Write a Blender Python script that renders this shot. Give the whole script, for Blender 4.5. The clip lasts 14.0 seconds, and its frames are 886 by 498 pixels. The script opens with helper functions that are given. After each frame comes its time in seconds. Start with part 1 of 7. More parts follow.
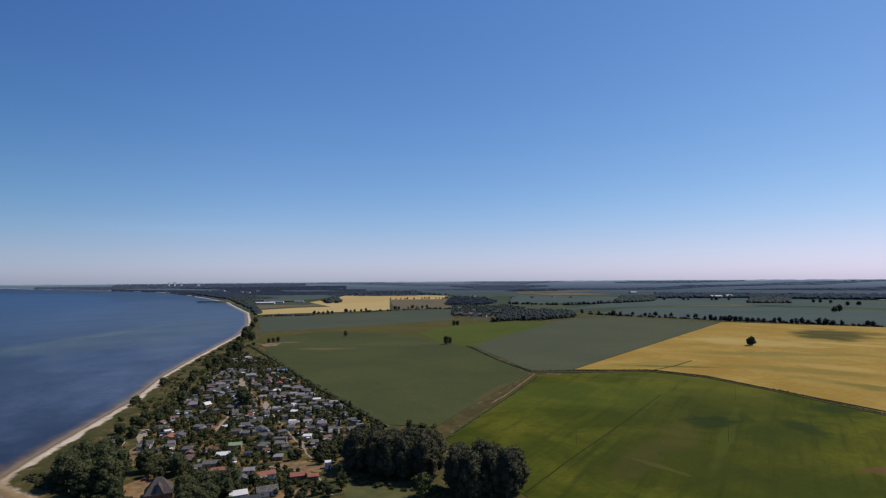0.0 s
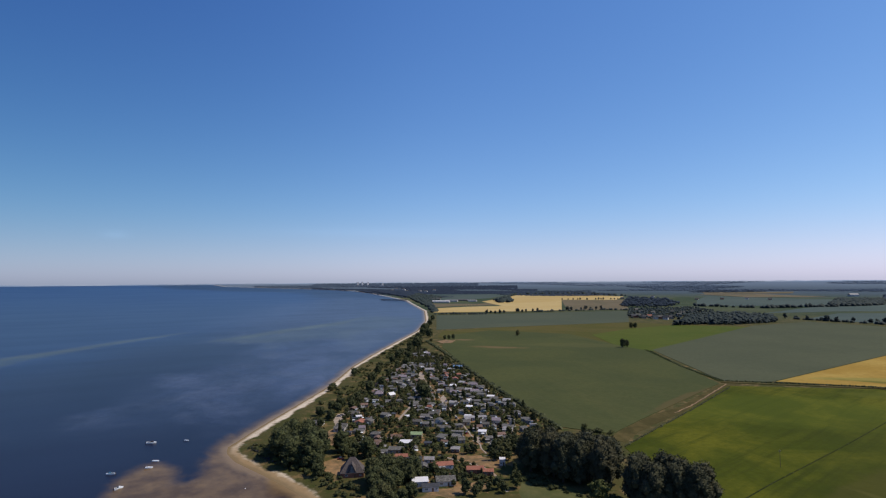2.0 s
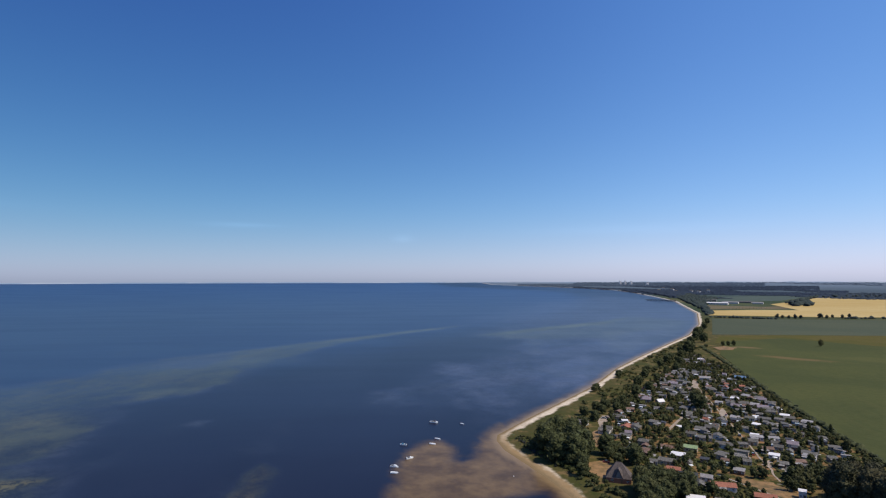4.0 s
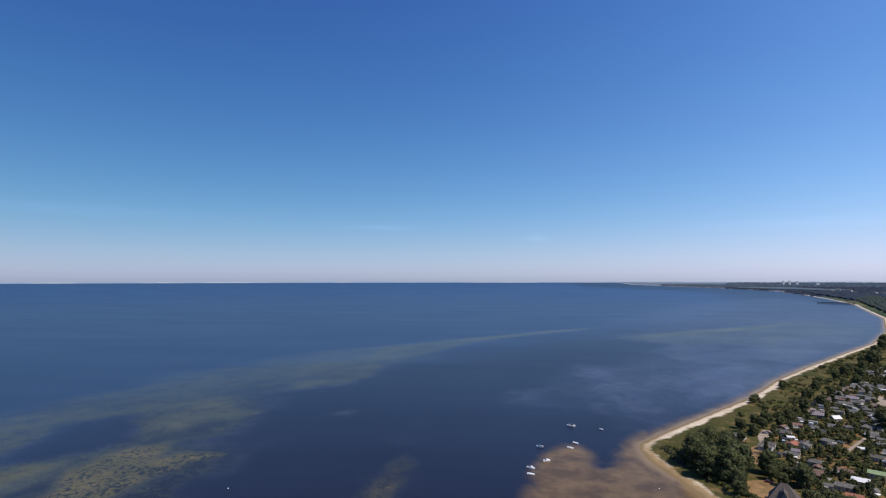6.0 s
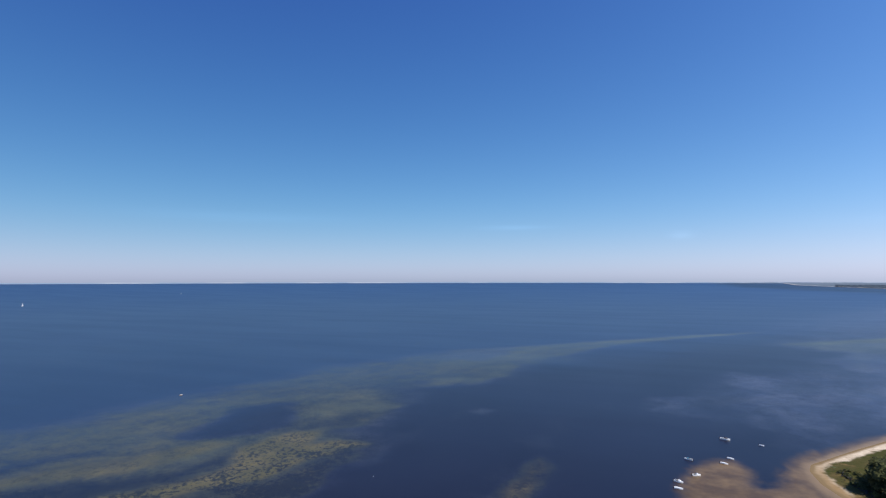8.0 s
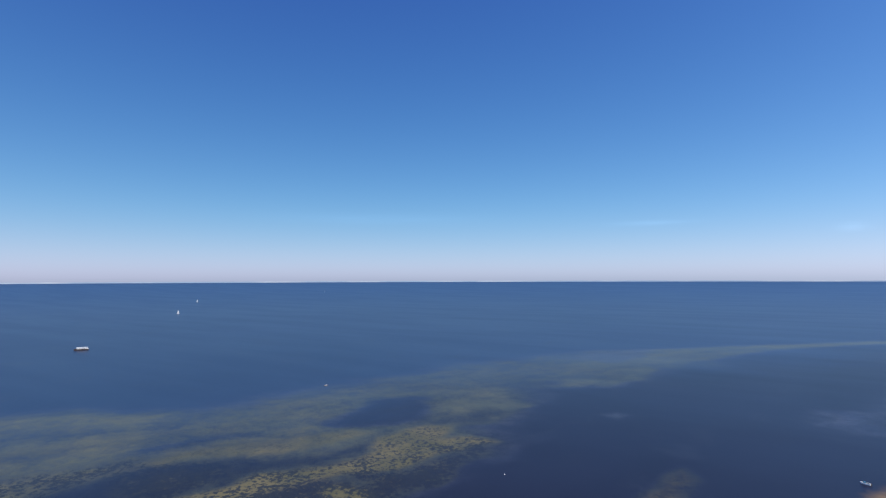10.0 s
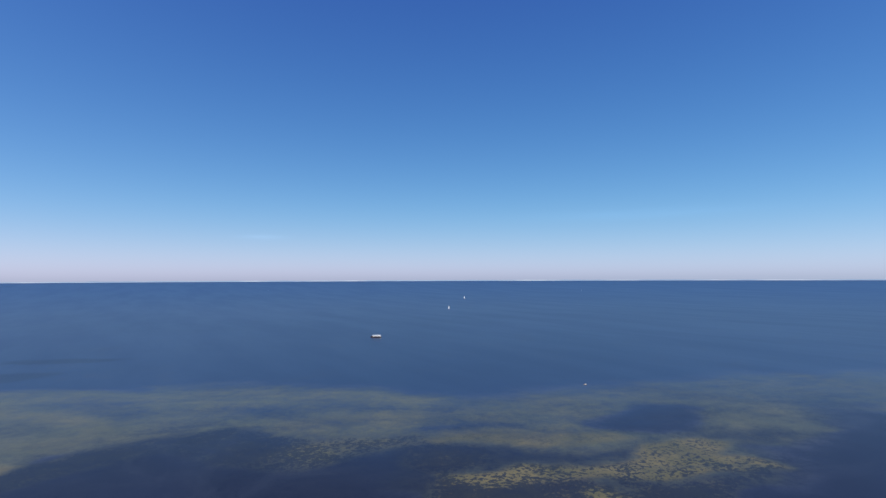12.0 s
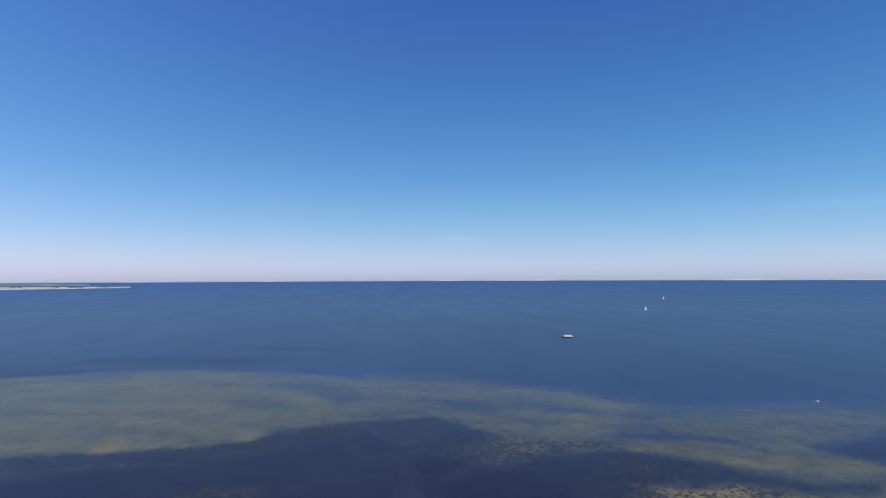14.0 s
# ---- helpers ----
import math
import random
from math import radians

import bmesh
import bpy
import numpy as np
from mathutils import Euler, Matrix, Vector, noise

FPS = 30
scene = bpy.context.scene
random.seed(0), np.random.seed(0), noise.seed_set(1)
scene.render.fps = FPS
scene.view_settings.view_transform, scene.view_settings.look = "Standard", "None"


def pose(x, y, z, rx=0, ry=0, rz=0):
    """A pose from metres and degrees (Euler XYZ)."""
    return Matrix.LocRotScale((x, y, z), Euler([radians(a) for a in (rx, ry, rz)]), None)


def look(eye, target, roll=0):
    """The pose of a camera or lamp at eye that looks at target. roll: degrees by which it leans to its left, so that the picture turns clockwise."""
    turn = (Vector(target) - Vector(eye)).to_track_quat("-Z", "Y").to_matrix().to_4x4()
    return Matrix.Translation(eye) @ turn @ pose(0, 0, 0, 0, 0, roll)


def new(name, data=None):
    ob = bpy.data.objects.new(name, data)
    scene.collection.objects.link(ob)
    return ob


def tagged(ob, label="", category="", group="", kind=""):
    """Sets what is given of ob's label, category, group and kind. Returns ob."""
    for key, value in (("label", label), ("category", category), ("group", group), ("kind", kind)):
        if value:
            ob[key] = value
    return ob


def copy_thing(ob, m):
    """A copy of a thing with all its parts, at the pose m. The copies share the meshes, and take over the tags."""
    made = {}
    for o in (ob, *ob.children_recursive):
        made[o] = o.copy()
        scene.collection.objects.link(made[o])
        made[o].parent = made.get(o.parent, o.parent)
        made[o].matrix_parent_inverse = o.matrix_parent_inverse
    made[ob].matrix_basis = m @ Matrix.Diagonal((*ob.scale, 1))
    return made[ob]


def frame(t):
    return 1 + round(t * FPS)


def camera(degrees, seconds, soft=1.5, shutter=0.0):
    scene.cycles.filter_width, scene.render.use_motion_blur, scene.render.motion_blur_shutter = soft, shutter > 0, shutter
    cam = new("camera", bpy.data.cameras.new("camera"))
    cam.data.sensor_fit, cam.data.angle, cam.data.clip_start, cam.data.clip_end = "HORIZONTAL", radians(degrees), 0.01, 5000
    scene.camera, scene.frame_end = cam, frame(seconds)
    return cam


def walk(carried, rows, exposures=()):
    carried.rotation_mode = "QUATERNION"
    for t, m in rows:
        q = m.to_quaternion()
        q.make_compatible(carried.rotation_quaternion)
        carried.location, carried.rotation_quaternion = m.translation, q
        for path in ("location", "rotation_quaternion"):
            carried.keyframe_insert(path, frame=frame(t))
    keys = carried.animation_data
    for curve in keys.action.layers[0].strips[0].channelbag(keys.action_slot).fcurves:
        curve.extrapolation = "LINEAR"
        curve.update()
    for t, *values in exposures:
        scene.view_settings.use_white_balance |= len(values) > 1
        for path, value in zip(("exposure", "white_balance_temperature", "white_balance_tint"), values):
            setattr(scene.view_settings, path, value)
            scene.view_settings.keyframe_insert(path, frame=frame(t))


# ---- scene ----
cam = camera(77.64, 14.0, soft=1.2)

EYE = 112.0          # height of the drone over the water
LAND = 1.6          # height of the flat land over the water


def at_eye(yaw, pitch, roll):
    return pose(0, 0, EYE, 90 + pitch, roll, yaw)


walk(cam, [
    (0.0, at_eye(0.0, 3.18, 0.36)), (0.5, at_eye(0.46, 3.16, 0.37)), (0.65, at_eye(1.0, 3.16, 0.37)),
    (1.0, at_eye(4.81, 3.18, 0.36)), (1.5, at_eye(11.62, 3.23, 0.34)), (2.0, at_eye(17.62, 3.26, 0.32)),
    (2.5, at_eye(24.12, 3.29, 0.29)), (3.0, at_eye(30.78, 3.31, 0.21)), (3.5, at_eye(37.48, 3.28, 0.12)),
    (4.0, at_eye(44.23, 3.21, 0.06)), (4.2, at_eye(47.01, 3.19, 0.04)), (4.6, at_eye(52.3, 3.19, 0.03)),
    (4.95, at_eye(56.5, 3.19, 0.03)), (5.25, at_eye(57.7, 3.19, 0.03)), (5.8, at_eye(58.05, 3.19, 0.03)),
    (6.3, at_eye(58.2, 3.19, 0.04)), (6.5, at_eye(58.4, 3.2, 0.05)), (6.75, at_eye(58.75, 3.24, 0.07)),
    (7.0, at_eye(60.29, 3.27, 0.08)), (7.5, at_eye(65.72, 3.28, 0.08)), (8.0, at_eye(71.89, 3.22, 0.06)),
    (8.2, at_eye(74.32, 3.2, 0.06)), (8.7, at_eye(79.6, 3.17, 0.08)), (9.05, at_eye(81.2, 3.15, 0.1)),
    (9.45, at_eye(81.8, 3.13, 0.12)), (9.8, at_eye(83.4, 3.11, 0.15)), (10.3, at_eye(88.69, 3.09, 0.18)),
    (10.5, at_eye(91.37, 3.06, 0.2)), (11.0, at_eye(98.03, 3.04, 0.21)), (11.5, at_eye(104.67, 3.01, 0.19)),
    (12.0, at_eye(111.35, 3.01, 0.2)), (12.5, at_eye(118.07, 3.01, 0.22)), (13.0, at_eye(124.39, 3.02, 0.23)),
    (13.5, at_eye(130.36, 3.0, 0.23)), (13.62, at_eye(130.8, 3.0, 0.23)), (14.0, at_eye(130.88, 3.0, 0.23)),
], exposures=[(0.0, 0.0), (0.6, 0.0), (2.0, 0.17), (3.5, 0.33), (4.6, 0.41), (6.6, 0.48), (8.0, 0.60), (10.5, 0.70), (14.0, 0.70)])

# ---- light ----
SUN_AZ, SUN_EL = 70.0, 54.0          # degrees clockwise from +y, and above the horizon
world = bpy.data.worlds.new("sky")
scene.world = world
world.use_nodes = True
wn, wl = world.node_tree.nodes, world.node_tree.links
sky = wn.new("ShaderNodeTexSky")
sky.sky_type = "NISHITA"
sky.sun_disc = False
sky.sun_elevation, sky.sun_rotation = radians(SUN_EL), radians(SUN_AZ)
sky.altitude, sky.air_density, sky.dust_density, sky.ozone_density = 60, 1.0, 0.3, 4.0
parts = wn.new("ShaderNodeSeparateColor")          # a clear blue sky with a pale rim
whole = wn.new("ShaderNodeCombineColor")
wl.new(sky.outputs[0], parts.inputs[0])


def sky_math(op, one, two):
    k = wn.new("ShaderNodeMath")
    k.operation = op
    k.inputs[2].default_value = 0.2
    for s, v in zip(k.inputs, (one, two)):
        if isinstance(v, bpy.types.NodeSocket):
            wl.new(v, s)
        else:
            s.default_value = v
    return k.outputs[0]


toward = wn.new("ShaderNodeVectorMath")          # the sky opposite the sun is a deeper blue
toward.operation = "DOT_PRODUCT"
aim = wn.new("ShaderNodeTexCoord").outputs["Generated"]
wl.new(aim, toward.inputs[0])
axes = wn.new("ShaderNodeSeparateXYZ")
wl.new(aim, axes.inputs[0])
toward.inputs[1].default_value = (-math.sin(radians(110)), math.cos(radians(110)), 0)
off = sky_math("SMOOTH_MAX", toward.outputs["Value"], 0.0)


def deeper(value, amount):
    return sky_math("MULTIPLY", value, sky_math("EXPONENT", sky_math("MULTIPLY", off, -amount), 0.0))


red, green, blue = parts.outputs
up = sky_math("MAXIMUM", axes.outputs["Z"], 0.0)
hazy = sky_math("MULTIPLY", sky_math("EXPONENT", sky_math("MULTIPLY", up, -6.5), 0.0), off)          # sea haze near the horizon
red_rim = sky_math("SUBTRACT", sky_math("ADD", sky_math("MULTIPLY", hazy, 0.31), 1.0), sky_math("MULTIPLY", sky_math("EXPONENT", sky_math("MULTIPLY", up, -24.0), 0.0), 0.13))
green_rim = sky_math("ADD", sky_math("MULTIPLY", off, sky_math("SUBTRACT", 0.125, sky_math("MULTIPLY", up, up))), sky_math("SUBTRACT", 1.0, sky_math("MULTIPLY", hazy, 0.03)))


def bell(value, middle, width):
    d = sky_math("DIVIDE", sky_math("SUBTRACT", value, middle), width)
    return sky_math("EXPONENT", sky_math("MULTIPLY", sky_math("MULTIPLY", d, d), -1.0), 0.0)


band = bell(up, 0.055, 0.05)          # lavender haze over the horizon
low = sky_math("SUBTRACT", 1.0, sky_math("MULTIPLY", sky_math("EXPONENT", sky_math("MULTIPLY", up, -45.0), 0.0), 0.07))
west = wn.new("ShaderNodeVectorMath")
west.operation = "DOT_PRODUCT"
wl.new(aim, west.inputs[0])
west.inputs[1].default_value = (-math.sin(radians(150)), math.cos(radians(150)), 0)
west_side = sky_math("MAXIMUM", west.outputs["Value"], 0.0)
glow = sky_math("ADD", sky_math("MULTIPLY", sky_math("MULTIPLY", west_side, west_side), 0.08), 1.0)
bearing = sky_math("ARCTAN2", sky_math("MULTIPLY", axes.outputs["X"], -1.0), axes.outputs["Y"])
grain = wn.new("ShaderNodeTexNoise")
stretch = wn.new("ShaderNodeMapping")
stretch.inputs["Scale"].default_value = (9, 9, 160)
wl.new(aim, stretch.inputs["Vector"])
wl.new(stretch.outputs[0], grain.inputs["Vector"])
grain.inputs["Scale"].default_value, grain.inputs["Detail"].default_value, grain.inputs["Roughness"].default_value = 1.0, 5.0, 0.65
wisps = 0.0
for az, el, wide, thick, bright in ((64.4, 5.4, 3.2, 0.22, 0.10), (48.4, 4.3, 1.0, 0.35, 0.09), (129.5, 4.1, 2.0, 0.22, 0.09), (92, 6.2, 9.0, 0.5, 0.05), (25, 5.0, 9.0, 0.5, 0.04)):
    spot = sky_math("MULTIPLY", bell(bearing, radians(az), radians(wide)), bell(up, math.sin(radians(el)), radians(thick)))
    wisps = sky_math("ADD", wisps, sky_math("MULTIPLY", sky_math("MULTIPLY", spot, grain.outputs["Fac"]), bright * 1.8))
cloud = sky_math("ADD", wisps, 1.0)
red_sky = sky_math("MULTIPLY", deeper(sky_math("MULTIPLY", sky_math("POWER", red, 1.25), 0.675), 1.04), red_rim)
green_sky = sky_math("MULTIPLY", deeper(sky_math("MULTIPLY", green, 1.01), 0.70), green_rim)
blue_sky = deeper(sky_math("ADD", sky_math("MULTIPLY", sky_math("POWER", blue, 0.7), 2.06), sky_math("MULTIPLY", sky_math("MULTIPLY", red, red), 0.041)), 0.55)
for k, (value, haze, tint) in enumerate(((red_sky, 0.035, glow), (green_sky, -0.03, 1.0), (blue_sky, -0.02, 1.0))):
    value = sky_math("MULTIPLY", sky_math("MULTIPLY", value, low), sky_math("ADD", sky_math("MULTIPLY", band, haze), 1.0))
    wl.new(sky_math("MULTIPLY", sky_math("MULTIPLY", value, cloud), tint), whole.inputs[k])
wl.new(whole.outputs[0], wn["Background"].inputs[0])
wn["Background"].inputs[1].default_value = 0.090

sun_data = bpy.data.lights.new("sun", "SUN")
sun_data.energy, sun_data.angle, sun_data.color = 3.3, radians(0.55), (1.0, 0.92, 0.78)
sun = new("sun", sun_data)
to_sun = Vector((math.sin(radians(SUN_AZ)) * math.cos(radians(SUN_EL)), math.cos(radians(SUN_AZ)) * math.cos(radians(SUN_EL)), math.sin(radians(SUN_EL))))
sun.matrix_world = look(to_sun * 300, (0, 0, 0))


# ---- materials ----
PATTERN = 1.6          # metres to one unit of the patterns on land and sea


class Mat:
    """A small node builder round one Principled shader."""

    def __init__(self, name, rough=0.8, spec=0.3, metal=0.0):
        self.m = bpy.data.materials.new(name)
        self.m.use_nodes = True
        self.n, self.l = self.m.node_tree.nodes, self.m.node_tree.links
        self.b = self.n["Principled BSDF"]
        self.b.inputs["Roughness"].default_value = rough
        self.b.inputs["Specular IOR Level"].default_value = spec
        self.b.inputs["Metallic"].default_value = metal

    def put(self, socket, v):
        if isinstance(v, bpy.types.NodeSocket):
            self.l.new(v, socket)
        elif isinstance(v, (tuple, list)) and len(v) == 3 and socket.type == "RGBA":
            socket.default_value = (*v, 1)
        else:
            socket.default_value = v

    def place(self, world_space=True, size=(1, 1, 1), turn=0.0):
        """Where a point lies: in the world or on its thing, turned and then divided by size."""
        src = self.n.new("ShaderNodeNewGeometry").outputs["Position"] if world_space else self.n.new("ShaderNodeTexCoord").outputs["Object"]
        mp = self.n.new("ShaderNodeMapping")
        mp.vector_type = "TEXTURE"
        mp.inputs["Scale"].default_value = [PATTERN * v for v in size] if world_space else size
        mp.inputs["Rotation"].default_value = (0, 0, radians(turn))
        self.l.new(src, mp.inputs["Vector"])
        return mp.outputs[0]

    def noise(self, scale, detail=4.0, rough=0.55, where=None, distort=0.0):
        t = self.n.new("ShaderNodeTexNoise")
        t.inputs["Scale"].default_value, t.inputs["Detail"].default_value = scale, detail
        t.inputs["Roughness"].default_value, t.inputs["Distortion"].default_value = rough, distort
        self.l.new(where if where is not None else self.place(), t.inputs["Vector"])
        return t.outputs["Fac"]

    def ramp(self, fac, a, b, lo=0.0, hi=1.0):
        r = self.n.new("ShaderNodeMapRange")
        r.interpolation_type = "SMOOTHSTEP"
        self.put(r.inputs["Value"], fac)
        for k, v in (("From Min", a), ("From Max", b), ("To Min", lo), ("To Max", hi)):
            r.inputs[k].default_value = v
        return r.outputs[0]

    def math(self, op, a, b=0.0, clamp=False):
        k = self.n.new("ShaderNodeMath")
        k.operation, k.use_clamp = op, clamp
        self.put(k.inputs[0], a)
        self.put(k.inputs[1], b)
        return k.outputs[0]

    def mix(self, fac, a, b):
        k = self.n.new("ShaderNodeMix")
        k.data_type = "RGBA"
        self.put(k.inputs["Factor"], fac)
        self.put(k.inputs["A"], a)
        self.put(k.inputs["B"], b)
        return k.outputs["Result"]

    def random(self):
        return self.n.new("ShaderNodeObjectInfo").outputs["Random"]

    def island(self):
        return self.n.new("ShaderNodeNewGeometry").outputs["Random Per Island"]

    def attribute(self, name):
        k = self.n.new("ShaderNodeAttribute")
        k.attribute_name = name
        return k.outputs["Fac"]

    def colors(self, fac, *cols):
        k = self.n.new("ShaderNodeValToRGB")
        k.color_ramp.interpolation = "LINEAR"
        e = k.color_ramp.elements
        while len(e) < len(cols):
            e.new(0.5)
        for i, c in enumerate(cols):
            e[i].position = i / (len(cols) - 1)
            e[i].color = (*c, 1)
        self.put(k.inputs[0], fac)
        return k.outputs[0]

    def spot(self, x, y, rx, ry, turn=0.0, ragged=0.35):
        """1 in the middle of a blotch round (x, y), 0 outside, with a ragged rim."""
        pos = self.n.new("ShaderNodeNewGeometry").outputs["Position"]
        mp = self.n.new("ShaderNodeMapping")
        mp.vector_type = "TEXTURE"
        mp.inputs["Location"].default_value = (x, y, 0)
        mp.inputs["Rotation"].default_value = (0, 0, radians(turn))
        mp.inputs["Scale"].default_value = (rx, ry, 1e6)
        self.l.new(pos, mp.inputs["Vector"])
        ln = self.n.new("ShaderNodeVectorMath")
        ln.operation = "LENGTH"
        self.l.new(mp.outputs[0], ln.inputs[0])
        d = self.math("ADD", ln.outputs["Value"], self.math("MULTIPLY", self.math("SUBTRACT", self.noise(3.5 / max(rx, ry), 5), 0.5), ragged * 4))
        return self.ramp(d, 1.15, 0.6)

    def canopy(self, amount):
        """Shading normals of foliage, which scatters light between its leaves: the face's own, leaning to the sky."""
        own = self.n.new("ShaderNodeVectorMath")
        own.operation = "SCALE"
        self.l.new(self.n.new("ShaderNodeNewGeometry").outputs["Normal"], own.inputs[0])
        own.inputs["Scale"].default_value = 1 - amount
        both = self.n.new("ShaderNodeVectorMath")
        both.operation = "ADD"
        self.l.new(own.outputs[0], both.inputs[0])
        both.inputs[1].default_value = (0, 0, amount)
        unit = self.n.new("ShaderNodeVectorMath")
        unit.operation = "NORMALIZE"
        self.l.new(both.outputs[0], unit.inputs[0])
        return unit.outputs[0]

    def done(self, color, rough=None, bump=None, strength=0.3, dist=0.1, soft=0.0):
        self.put(self.b.inputs["Base Color"], color)
        lean = self.canopy(soft) if soft else None
        if lean is not None and bump is None:
            self.l.new(lean, self.b.inputs["Normal"])
        if rough is not None:
            self.put(self.b.inputs["Roughness"], rough)
        if bump is not None:
            k = self.n.new("ShaderNodeBump")
            k.inputs["Strength"].default_value, k.inputs["Distance"].default_value = strength, dist
            self.l.new(bump, k.inputs["Height"])
            if lean is not None:
                self.l.new(lean, k.inputs["Normal"])
            self.l.new(k.outputs[0], self.b.inputs["Normal"])
        return self.m


def plain(name, c, rough=0.7, vary=0.25, scale=3.0, metal=0.0, spec=0.3):
    """Paint or metal of one colour with stains, a little different on each thing."""
    k = Mat(name, rough, spec, metal)
    w = k.place(False)
    n = k.noise(scale, 5, 0.6, w)
    lo, hi = tuple(v * (1 - vary) for v in c), tuple(min(1.0, v * (1 + vary * 0.6)) for v in c)
    col = k.mix(k.ramp(n, 0.3, 0.72), lo, hi)
    col = k.mix(k.math("MULTIPLY", k.random(), vary), col, tuple(v * 0.6 for v in c))
    return k.done(col, None, k.noise(scale * 6, 3, 0.6, w), 0.15, 0.02)


def leaves(name, dark, light, yellow=(0.11, 0.12, 0.03), soft=0.35):
    k = Mat(name, 0.75, 0.12)
    col = k.mix(k.island(), dark, light)
    col = k.mix(k.ramp(k.random(), 0.72, 1.0, 0, 0.55), col, yellow)
    col = k.mix(k.ramp(k.noise(0.9, 3, 0.6, k.place(False)), 0.35, 0.7, 0, 0.5), col, dark)
    return k.done(col, None, k.noise(5, 3, 0.6, k.place(False)), 0.5, 0.2, soft)


def crop(name, a, b, c, stripe_turn=0.0, stripe=0.0, pitch=9.0, blotch=0.012, spots=(), fine=0.35):
    """A field: two tones in large soft blotches, a third in streaks along the drilling, fine grain and blotches of another colour."""
    k = Mat(name, 0.95, 0.03)
    big = k.noise(blotch, 5, 0.6, None, 0.6)
    col = k.mix(k.ramp(big, 0.36, 0.66), a, b)
    rows = k.place(True, (pitch, pitch * 18, 100), stripe_turn)
    col = k.mix(k.ramp(k.noise(1.0, 4, 0.7, rows), 0.45, 0.75, 0, stripe), col, c)
    grain = k.noise(fine, 5, 0.7)
    col = k.mix(k.ramp(grain, 0.3, 0.75, 0.0, 0.45), col, tuple(v * 0.68 for v in a))
    for x, y, rx, ry, turn, cc, amount in spots:
        col = k.mix(k.math("MULTIPLY", k.spot(x, y, rx, ry, turn), amount), col, cc)
    return k.done(col, None, grain, 0.6, 0.4)


def ground_material():
    """Rough grass and scrub inland, dry sand and a wet rim along the shore, sandy bed under water; haze is painted into
    the far land and sand.
    """
    k = Mat("ground_cover", 0.95, 0.05)
    sd = k.attribute("shore")
    grass = k.mix(k.ramp(k.noise(0.035, 5, 0.6), 0.35, 0.65), (0.056, 0.055, 0.017), (0.094, 0.075, 0.029))
    grass = k.mix(k.ramp(k.noise(0.25, 4, 0.65), 0.45, 0.7), grass, (0.045, 0.054, 0.014))
    grass = k.mix(k.ramp(k.noise(0.09, 5, 0.7), 0.52, 0.66, 0, 0.7), grass, (0.22, 0.14, 0.065))
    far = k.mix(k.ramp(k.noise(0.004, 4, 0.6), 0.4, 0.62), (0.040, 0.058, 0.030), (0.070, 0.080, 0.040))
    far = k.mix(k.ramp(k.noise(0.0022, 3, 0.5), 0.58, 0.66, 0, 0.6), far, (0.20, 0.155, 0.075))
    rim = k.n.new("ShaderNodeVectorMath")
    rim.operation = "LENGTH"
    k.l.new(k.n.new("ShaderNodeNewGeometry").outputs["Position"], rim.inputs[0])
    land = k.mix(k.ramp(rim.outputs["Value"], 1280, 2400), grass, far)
    # beyond 3 km aerial haze is painted in as blue-grey land
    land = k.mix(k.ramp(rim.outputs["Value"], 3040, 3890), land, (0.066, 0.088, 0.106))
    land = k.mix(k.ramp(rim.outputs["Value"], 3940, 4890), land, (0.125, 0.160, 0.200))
    wide = k.math("ADD", sd, k.math("MULTIPLY", k.math("SUBTRACT", k.noise(0.05, 5, 0.7), 0.5), 21.0))
    sand = k.mix(k.ramp(k.noise(0.5, 5, 0.7), 0.3, 0.7), (0.53, 0.42, 0.30), (0.68, 0.57, 0.43))
    sand = k.mix(k.ramp(k.noise(0.12, 5, 0.7), 0.48, 0.70, 0, 0.6), sand, (0.27, 0.195, 0.115))
    tip = k.spot(-179, 272, 99, 54, -35, 0.1)
    flat = k.math("ADD", sd, k.math("MULTIPLY", k.math("SUBTRACT", k.noise(0.09, 5, 0.7), 0.5), 9.6))
    sand = k.mix(k.math("MULTIPLY", k.math("MULTIPLY", tip, k.ramp(flat, 9.5, 5.0)), 0.9), sand, (0.27, 0.175, 0.08))
    wide = k.math("SUBTRACT", wide, k.math("MULTIPLY", tip, -2.4))
    # far sand greyed with distance, haze put into its colour
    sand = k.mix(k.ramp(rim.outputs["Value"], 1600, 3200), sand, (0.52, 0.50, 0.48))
    notch = k.spot(-210, 303, 32, 8, -32, 0.4)
    sand = k.mix(k.math("MULTIPLY", notch, 0.85), sand, (0.17, 0.115, 0.055))
    col = k.mix(k.ramp(wide, 7.2, 10.8), sand, land)
    wet = k.math("ADD", sd, k.math("MULTIPLY", k.math("SUBTRACT", k.noise(0.12, 5, 0.7), 0.5), 6.4))
    col = k.mix(k.ramp(wet, 1.2, 4.6), (0.215, 0.150, 0.078), col)
    return k.done(col, None, k.noise(0.8, 5, 0.7), 0.7, 0.5)


